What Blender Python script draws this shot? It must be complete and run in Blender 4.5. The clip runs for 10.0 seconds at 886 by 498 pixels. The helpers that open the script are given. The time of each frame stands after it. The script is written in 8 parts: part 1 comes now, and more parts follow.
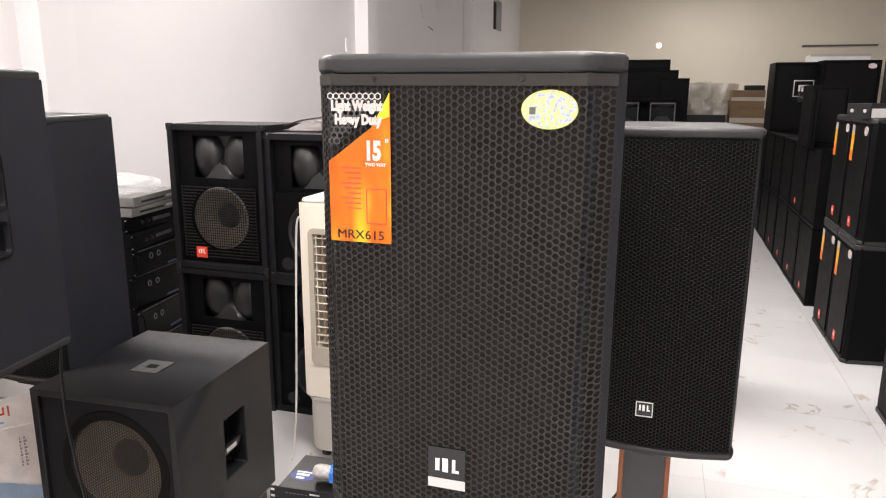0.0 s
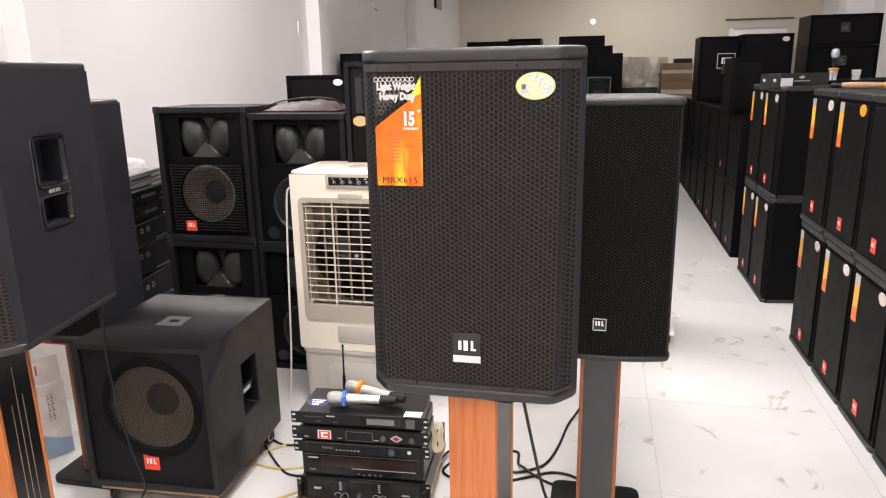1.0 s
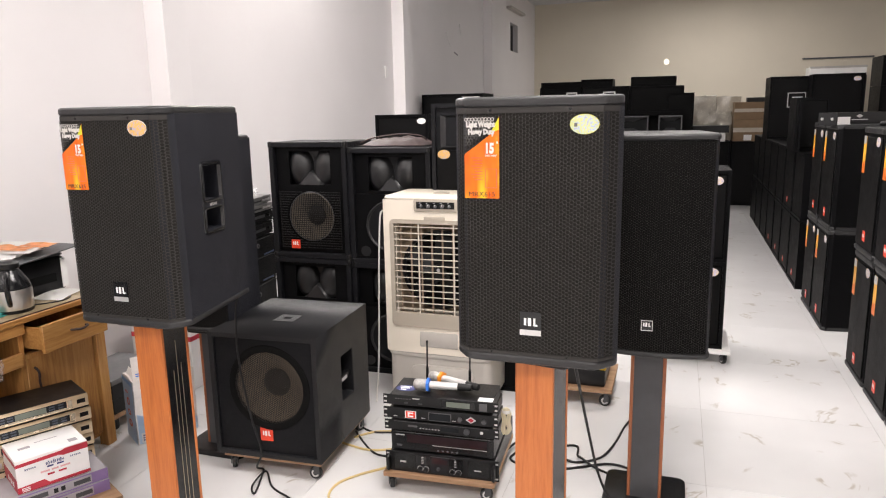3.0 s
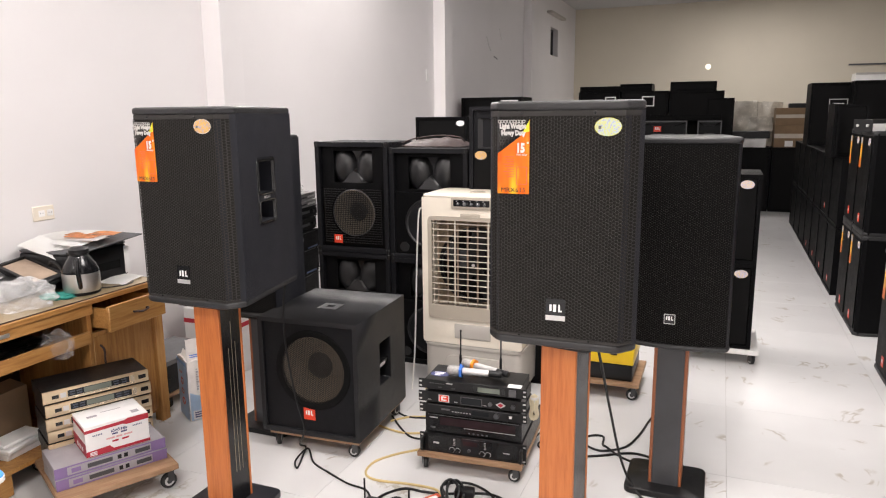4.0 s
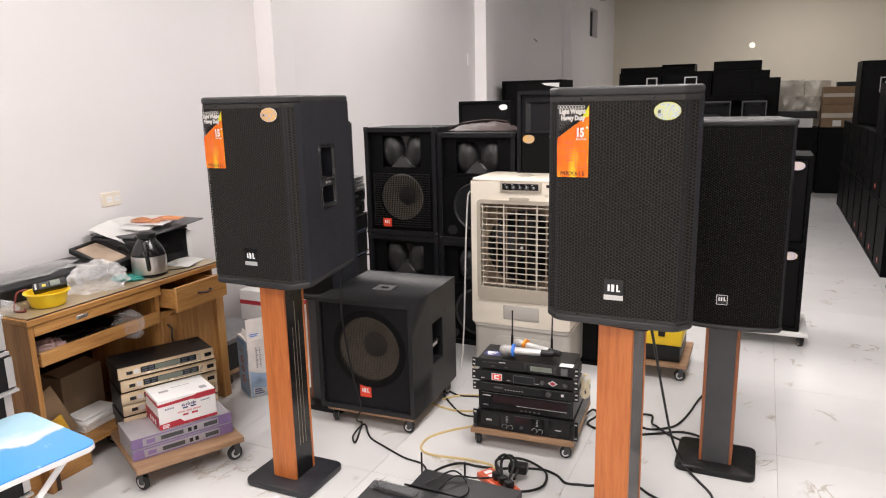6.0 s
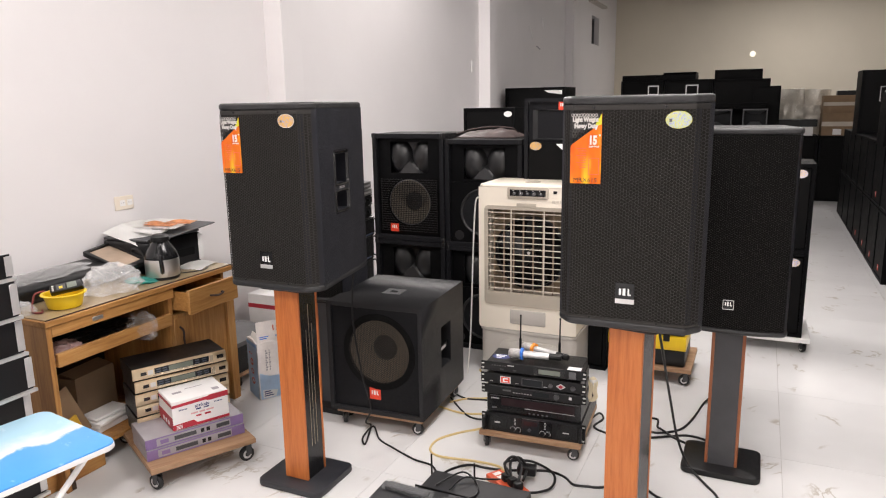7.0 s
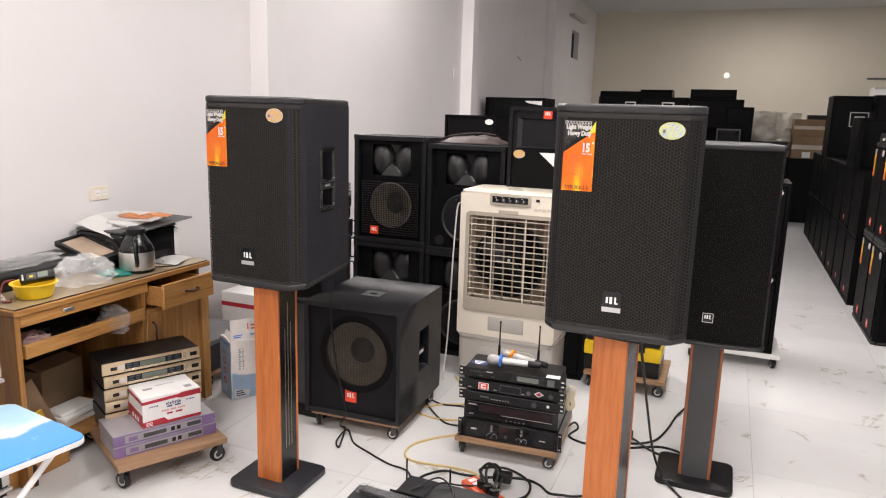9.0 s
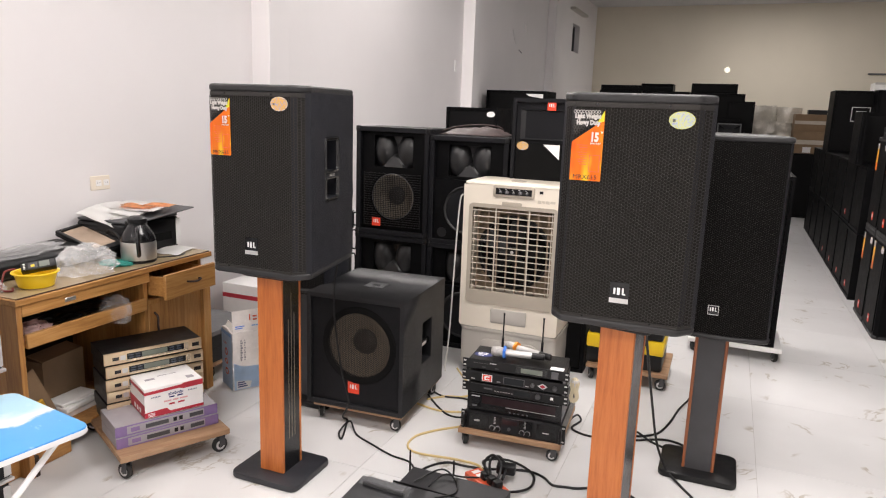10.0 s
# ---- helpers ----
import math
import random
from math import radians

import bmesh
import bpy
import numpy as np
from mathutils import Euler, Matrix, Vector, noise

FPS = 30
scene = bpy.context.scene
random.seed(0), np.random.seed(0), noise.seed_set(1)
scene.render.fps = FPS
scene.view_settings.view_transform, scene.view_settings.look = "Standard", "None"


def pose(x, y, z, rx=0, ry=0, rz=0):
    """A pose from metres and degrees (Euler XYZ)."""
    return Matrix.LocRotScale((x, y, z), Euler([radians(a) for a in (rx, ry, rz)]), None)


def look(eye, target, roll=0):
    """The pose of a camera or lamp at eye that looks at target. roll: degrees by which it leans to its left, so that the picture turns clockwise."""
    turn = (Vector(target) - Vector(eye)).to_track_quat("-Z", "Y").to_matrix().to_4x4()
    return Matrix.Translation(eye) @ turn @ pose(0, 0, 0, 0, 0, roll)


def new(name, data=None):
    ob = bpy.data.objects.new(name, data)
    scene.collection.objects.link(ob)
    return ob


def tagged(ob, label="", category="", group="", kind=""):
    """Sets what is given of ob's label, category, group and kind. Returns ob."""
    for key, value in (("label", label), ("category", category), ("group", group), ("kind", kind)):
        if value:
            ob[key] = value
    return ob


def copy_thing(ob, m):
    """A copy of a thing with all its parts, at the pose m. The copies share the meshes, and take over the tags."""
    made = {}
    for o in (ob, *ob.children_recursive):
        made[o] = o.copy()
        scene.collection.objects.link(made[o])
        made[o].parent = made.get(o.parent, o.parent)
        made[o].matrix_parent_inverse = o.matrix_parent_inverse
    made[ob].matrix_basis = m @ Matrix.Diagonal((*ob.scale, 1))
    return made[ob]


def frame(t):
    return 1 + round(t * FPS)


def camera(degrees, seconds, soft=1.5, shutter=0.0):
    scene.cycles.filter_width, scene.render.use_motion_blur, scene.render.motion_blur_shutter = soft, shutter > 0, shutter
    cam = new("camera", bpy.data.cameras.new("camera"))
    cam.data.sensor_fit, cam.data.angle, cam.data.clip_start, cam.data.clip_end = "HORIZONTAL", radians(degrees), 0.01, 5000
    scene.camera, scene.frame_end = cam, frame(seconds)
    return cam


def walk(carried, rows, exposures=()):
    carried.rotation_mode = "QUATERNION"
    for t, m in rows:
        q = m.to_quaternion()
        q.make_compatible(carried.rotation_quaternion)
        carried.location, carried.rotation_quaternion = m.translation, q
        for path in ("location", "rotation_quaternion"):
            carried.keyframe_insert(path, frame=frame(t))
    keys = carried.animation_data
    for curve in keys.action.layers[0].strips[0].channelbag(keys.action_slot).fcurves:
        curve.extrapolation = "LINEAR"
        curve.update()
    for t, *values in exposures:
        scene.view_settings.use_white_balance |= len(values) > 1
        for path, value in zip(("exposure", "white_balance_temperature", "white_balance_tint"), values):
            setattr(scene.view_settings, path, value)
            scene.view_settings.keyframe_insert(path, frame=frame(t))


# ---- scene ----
cam = camera(65.0, 10.0, 1.15)
PATH = [
    (0, (0.145, 0.133, 1.546), (-0.439, 1.996, 1.113), 0.3),
    (0.5, (0.154, -0.085, 1.55), (-0.305, 1.805, 1.081), -0.4),
    (1, (0.12, -0.292, 1.555), (-0.305, 1.6, 1.063), -1.0),
    (1.5, (0.203, -0.4, 1.569), (-0.276, 1.483, 1.095), -1.5),
    (2, (0.271, -0.466, 1.561), (-0.303, 1.398, 1.117), -1.9),
    (2.5, (0.273, -0.55, 1.564), (-0.327, 1.314, 1.157), -1.7),
    (3, (0.226, -0.746, 1.563), (-0.402, 1.113, 1.178), -1.1),
    (3.2, (0.223, -0.818, 1.563), (-0.419, 1.037, 1.182), -1.0),
    (4.3, (0.327, -0.923, 1.561), (-0.427, 0.89, 1.18), -0.4),
    (4.5, (0.34, -0.926, 1.561), (-0.427, 0.879, 1.172), -0.4),
    (5, (0.358, -0.931, 1.554), (-0.461, 0.847, 1.145), -0.8),
    (5.5, (0.325, -0.955, 1.559), (-0.491, 0.822, 1.137), -1.1),
    (6, (0.251, -1.025, 1.573), (-0.566, 0.752, 1.153), -1.3),
    (7.5, (0.222, -1.095, 1.579), (-0.583, 0.694, 1.187), -0.5),
    (8, (0.209, -1.084, 1.576), (-0.571, 0.717, 1.192), 0.3),
    (8.5, (0.176, -1.092, 1.567), (-0.583, 0.719, 1.187), 1.0),
    (9, (0.166, -1.102, 1.558), (-0.572, 0.717, 1.176), 1.7),
    (9.5, (0.149, -1.108, 1.544), (-0.577, 0.715, 1.157), 2.0),
    (10, (0.136, -1.1, 1.54), (-0.595, 0.719, 1.142), 2.0),
]
walk(cam, [(t, look(eye, target, roll)) for t, eye, target, roll in PATH],
     [(0.0, 0.32), (1.0, 0.28), (2.0, 0.25), (3.0, 0.18), (4.5, 0.07), (6.0, -0.02), (10.0, -0.03)])

# ---- light ----
world = bpy.data.worlds.new("world")
scene.world = world
world.use_nodes = True
world.node_tree.nodes["Background"].inputs[0].default_value = (0.75, 0.85, 1.0, 1)
world.node_tree.nodes["Background"].inputs[1].default_value = 0.02

FLOOR_W, FLOOR_E, FLOOR_S, FLOOR_N, CEIL = -2.89, 4.25, -3.6, 15.1, 3.83
PANELS, PANEL_WATTS = [(-0.25, -2.2), (0.1, 1.1), (0.0, 4.2), (0.8, 12.8)], [97.0, 91.0, 56.0, 50.0]
TUBES, TUBE_WATTS = [(-2.89, -2.3), (-2.89, 0.9), (-2.89, 4.4), (4.25, -2.3)], [18.0, 32.0, 84.0, 12.0]
LIGHT_COLOUR = (1.0, 0.935, 0.908)


# ---- materials ----
def nodes_of(name):
    m = bpy.data.materials.new(name)
    m.use_nodes = True
    nt = m.node_tree
    return m, nt, nt.nodes["Principled BSDF"]


def node(nt, kind, **values):
    n = nt.nodes.new(kind)
    for key, value in values.items():
        if key in n.inputs:
            n.inputs[key].default_value = value
    return n


def noise_of(nt, coord, scale, detail=4.0, stretch=(1, 1, 1), rough=0.55, distort=0.0):
    mp = nt.nodes.new("ShaderNodeMapping")
    mp.inputs["Scale"].default_value = stretch
    nt.links.new(coord, mp.inputs["Vector"])
    n = node(nt, "ShaderNodeTexNoise", Scale=scale, Detail=detail, Roughness=rough, Distortion=distort)
    nt.links.new(mp.outputs[0], n.inputs["Vector"])
    return n.outputs["Fac"]


def ramp(nt, fac, stops):
    r = nt.nodes.new("ShaderNodeValToRGB")
    el = r.color_ramp.elements
    while len(el) < len(stops):
        el.new(0.5)
    for e, (p, c) in zip(el, stops):
        e.position, e.color = p, (*c, 1) if len(c) == 3 else c
    nt.links.new(fac, r.inputs["Fac"])
    return r.outputs["Color"]


def coords(nt, spread=True):
    """Object coordinates, moved by a random amount for each object."""
    tc = nt.nodes.new("ShaderNodeTexCoord")
    if not spread:
        return tc.outputs["Object"]
    info = nt.nodes.new("ShaderNodeObjectInfo")
    mul = nt.nodes.new("ShaderNodeMath")
    mul.operation = "MULTIPLY"
    mul.inputs[1].default_value = 37.0
    nt.links.new(info.outputs["Random"], mul.inputs[0])
    add = nt.nodes.new("ShaderNodeVectorMath")
    add.operation = "ADD"
    nt.links.new(tc.outputs["Object"], add.inputs[0])
    nt.links.new(mul.outputs[0], add.inputs[1])
    return add.outputs[0]


def bump(nt, bsdf, fac, strength, distance=0.002):
    b = node(nt, "ShaderNodeBump", Strength=strength, Distance=distance)
    nt.links.new(fac, b.inputs["Height"])
    nt.links.new(b.outputs[0], bsdf.inputs["Normal"])


def surface(name, colour, rough=0.5, metal=0.0, vary=0.12, scale=6.0, grain=350.0, relief=0.15, gloss_vary=0.12, spec=0.5):
    """A plain material with variation at two scales and a fine relief."""
    m, nt, b = nodes_of(name)
    co = coords(nt)
    big, fine = noise_of(nt, co, scale), noise_of(nt, co, grain, 2.0)
    dark = tuple(c * (1 - vary) for c in colour)
    light = tuple(min(1, c * (1 + vary)) for c in colour)
    nt.links.new(ramp(nt, big, [(0.3, dark), (0.7, light)]), b.inputs["Base Color"])
    rr = node(nt, "ShaderNodeMapRange", **{"To Min": max(0.03, rough - gloss_vary), "To Max": min(1, rough + gloss_vary)})
    nt.links.new(noise_of(nt, co, scale * 3.1, 5.0), rr.inputs["Value"])
    nt.links.new(rr.outputs[0], b.inputs["Roughness"])
    b.inputs["Metallic"].default_value = metal
    b.inputs["Specular IOR Level"].default_value = spec
    if relief:
        bump(nt, b, fine, relief)
    return m


def wood(name, dark, mid, light, along="z", scale=1.0, rough=0.42):
    m, nt, b = nodes_of(name)
    co = coords(nt)
    s = {"x": (1.0, 14, 14), "y": (14, 1.0, 14), "z": (14, 14, 1.0)}[along]
    s = tuple(v * scale for v in s)
    broad = noise_of(nt, co, 1.3, 4.0, s, 0.6, 1.2)
    fine = noise_of(nt, co, 9.0, 6.0, s, 0.65, 0.4)
    mix = nt.nodes.new("ShaderNodeMath")
    mix.operation = "MULTIPLY_ADD"
    mix.inputs[1].default_value = 0.45
    nt.links.new(fine, mix.inputs[0])
    half = nt.nodes.new("ShaderNodeMath")
    half.operation = "MULTIPLY"
    half.inputs[1].default_value = 0.55
    nt.links.new(broad, half.inputs[0])
    nt.links.new(half.outputs[0], mix.inputs[2])
    nt.links.new(ramp(nt, mix.outputs[0], [(0.32, dark), (0.5, mid), (0.66, light)]), b.inputs["Base Color"])
    b.inputs["Roughness"].default_value = rough
    bump(nt, b, fine, 0.12, 0.001)
    return m


def marble(name):
    """Glazed white porcelain with sparse smoky brown veins."""
    m, nt, b = nodes_of(name)
    co = coords(nt)
    cloud = noise_of(nt, co, 1.6, 3.0)
    vein = noise_of(nt, co, 2.6, 5.0, (1.0, 0.75, 1), 0.55, 2.2)
    where = noise_of(nt, co, 4.6, 2.0)
    band = ramp(nt, vein, [(0.475, (0, 0, 0)), (0.5, (1, 1, 1)), (0.512, (1, 1, 1)), (0.545, (0, 0, 0))])
    patch = ramp(nt, where, [(0.585, (0, 0, 0)), (0.66, (1, 1, 1))])
    mul = nt.nodes.new("ShaderNodeMath")
    mul.operation = "MULTIPLY"
    nt.links.new(band, mul.inputs[0])
    nt.links.new(patch, mul.inputs[1])
    base = ramp(nt, cloud, [(0.3, (0.61, 0.602, 0.597)), (0.7, (0.69, 0.684, 0.68))])
    mix = nt.nodes.new("ShaderNodeMixRGB")
    mix.inputs[2].default_value = (0.34, 0.29, 0.22, 1)
    sc = nt.nodes.new("ShaderNodeMath")
    sc.operation = "MULTIPLY"
    sc.inputs[1].default_value = 0.72
    nt.links.new(mul.outputs[0], sc.inputs[0])
    nt.links.new(sc.outputs[0], mix.inputs[0])
    nt.links.new(base, mix.inputs[1])
    nt.links.new(mix.outputs[0], b.inputs["Base Color"])
    rr = node(nt, "ShaderNodeMapRange", **{"To Min": 0.24, "To Max": 0.38})
    nt.links.new(noise_of(nt, co, 5.0, 4.0), rr.inputs["Value"])
    nt.links.new(rr.outputs[0], b.inputs["Roughness"])
    return m


def foil_label(name):
    """Orange foil, with the yellow it catches put into its colour."""
    m, nt, b = nodes_of(name)
    co = coords(nt, False)
    n = noise_of(nt, co, 9.0, 2.0, (2.2, 1, 0.8))
    base = ramp(nt, n, [(0.35, (0.80, 0.13, 0.012)), (0.55, (0.86, 0.21, 0.015)), (0.72, (0.9, 0.5, 0.03))])
    # a yellow glint painted low down beside the middle
    sep = nt.nodes.new("ShaderNodeSeparateXYZ")
    nt.links.new(co, sep.inputs[0])
    dist = nt.nodes.new("ShaderNodeMath")
    dist.operation = "ADD"
    dist.inputs[1].default_value = 0.134
    nt.links.new(sep.outputs["X"], dist.inputs[0])
    width = nt.nodes.new("ShaderNodeMath")
    width.operation = "ABSOLUTE"
    nt.links.new(dist.outputs[0], width.inputs[0])
    near = node(nt, "ShaderNodeMapRange", **{"From Min": 0.003, "From Max": 0.016, "To Min": 1.0, "To Max": 0.0})
    nt.links.new(width.outputs[0], near.inputs["Value"])
    low = node(nt, "ShaderNodeMapRange", **{"From Min": 0.47, "From Max": 0.55, "To Min": 1.0, "To Max": 0.0})
    nt.links.new(sep.outputs["Z"], low.inputs["Value"])
    both = nt.nodes.new("ShaderNodeMath")
    both.operation = "MULTIPLY"
    nt.links.new(near.outputs[0], both.inputs[0])
    nt.links.new(low.outputs[0], both.inputs[1])
    mix = nt.nodes.new("ShaderNodeMixRGB")
    mix.inputs[2].default_value = (0.95, 0.62, 0.03, 1)
    nt.links.new(both.outputs[0], mix.inputs[0])
    nt.links.new(base, mix.inputs[1])
    nt.links.new(mix.outputs[0], b.inputs["Base Color"])
    b.inputs["Roughness"].default_value = 0.24
    b.inputs["Metallic"].default_value = 0.5
    return m


def hologram(name, tint):
    """Pastel patches of shifting colour over one tint."""
    m, nt, b = nodes_of(name)
    co = coords(nt)
    n = noise_of(nt, co, 170.0, 3.0)
    r, g, bl = tint
    stops = [(0.36, (0.40, 0.40, 0.56)), (0.43, (r * 0.8, g * 0.9, min(1, bl * 1.9))), (0.50, tint), (0.57, (min(1, r * 1.2), g, bl * 0.5)), (0.66, (r * 0.7, g * 0.95, min(1, bl * 1.5)))]
    nt.links.new(ramp(nt, n, stops), b.inputs["Base Color"])
    b.inputs["Roughness"].default_value = 0.25
    b.inputs["Metallic"].default_value = 0.15
    return m


def printed_top(name):
    """A beach print: pale sand and haze on one side, blue sea with white specks on the other."""
    m, nt, b = nodes_of(name)
    co = coords(nt, False)
    sep = nt.nodes.new("ShaderNodeSeparateXYZ")
    nt.links.new(co, sep.inputs[0])
    wave = noise_of(nt, co, 9.0, 4.0, (1, 1, 1), 0.55, 0.3)
    shore = nt.nodes.new("ShaderNodeMath")
    shore.operation = "MULTIPLY_ADD"
    shore.inputs[1].default_value = 0.16
    nt.links.new(wave, shore.inputs[0])
    nt.links.new(sep.outputs["X"], shore.inputs[2])
    sea = ramp(nt, shore.outputs[0], [(0.0, (0.42, 0.66, 0.80)), (0.06, (0.66, 0.74, 0.76)), (0.10, (0.74, 0.79, 0.80)), (0.118, (0.12, 0.38, 0.76)), (0.3, (0.08, 0.34, 0.76))])
    specks = ramp(nt, noise_of(nt, co, 11.0, 3.0, (1, 2.2, 1)), [(0.62, (0, 0, 0)), (0.74, (0.7, 0.7, 0.7))])
    mix = nt.nodes.new("ShaderNodeMixRGB")
    mix.inputs[2].default_value = (0.6, 0.78, 0.9, 1)
    nt.links.new(specks, mix.inputs[0])
    nt.links.new(sea, mix.inputs[1])
    nt.links.new(mix.outputs[0], b.inputs["Base Color"])
    b.inputs["Roughness"].default_value = 0.3
    return m


def clear_plastic(name, colour=(0.95, 0.97, 1.0), alpha=0.35, rough=0.18):
    m, nt, b = nodes_of(name)
    b.inputs["Base Color"].default_value = (*colour, 1)
    b.inputs["Roughness"].default_value = rough
    b.inputs["Alpha"].default_value = alpha
    co = coords(nt)
    bump(nt, b, noise_of(nt, co, 40.0, 3.0), 0.4, 0.004)
    return m


def glow(name, colour, strength):
    m, nt, b = nodes_of(name)
    b.inputs["Base Color"].default_value = (*colour, 1)
    b.inputs["Emission Color"].default_value = (*colour, 1)
    b.inputs["Emission Strength"].default_value = strength
    return m


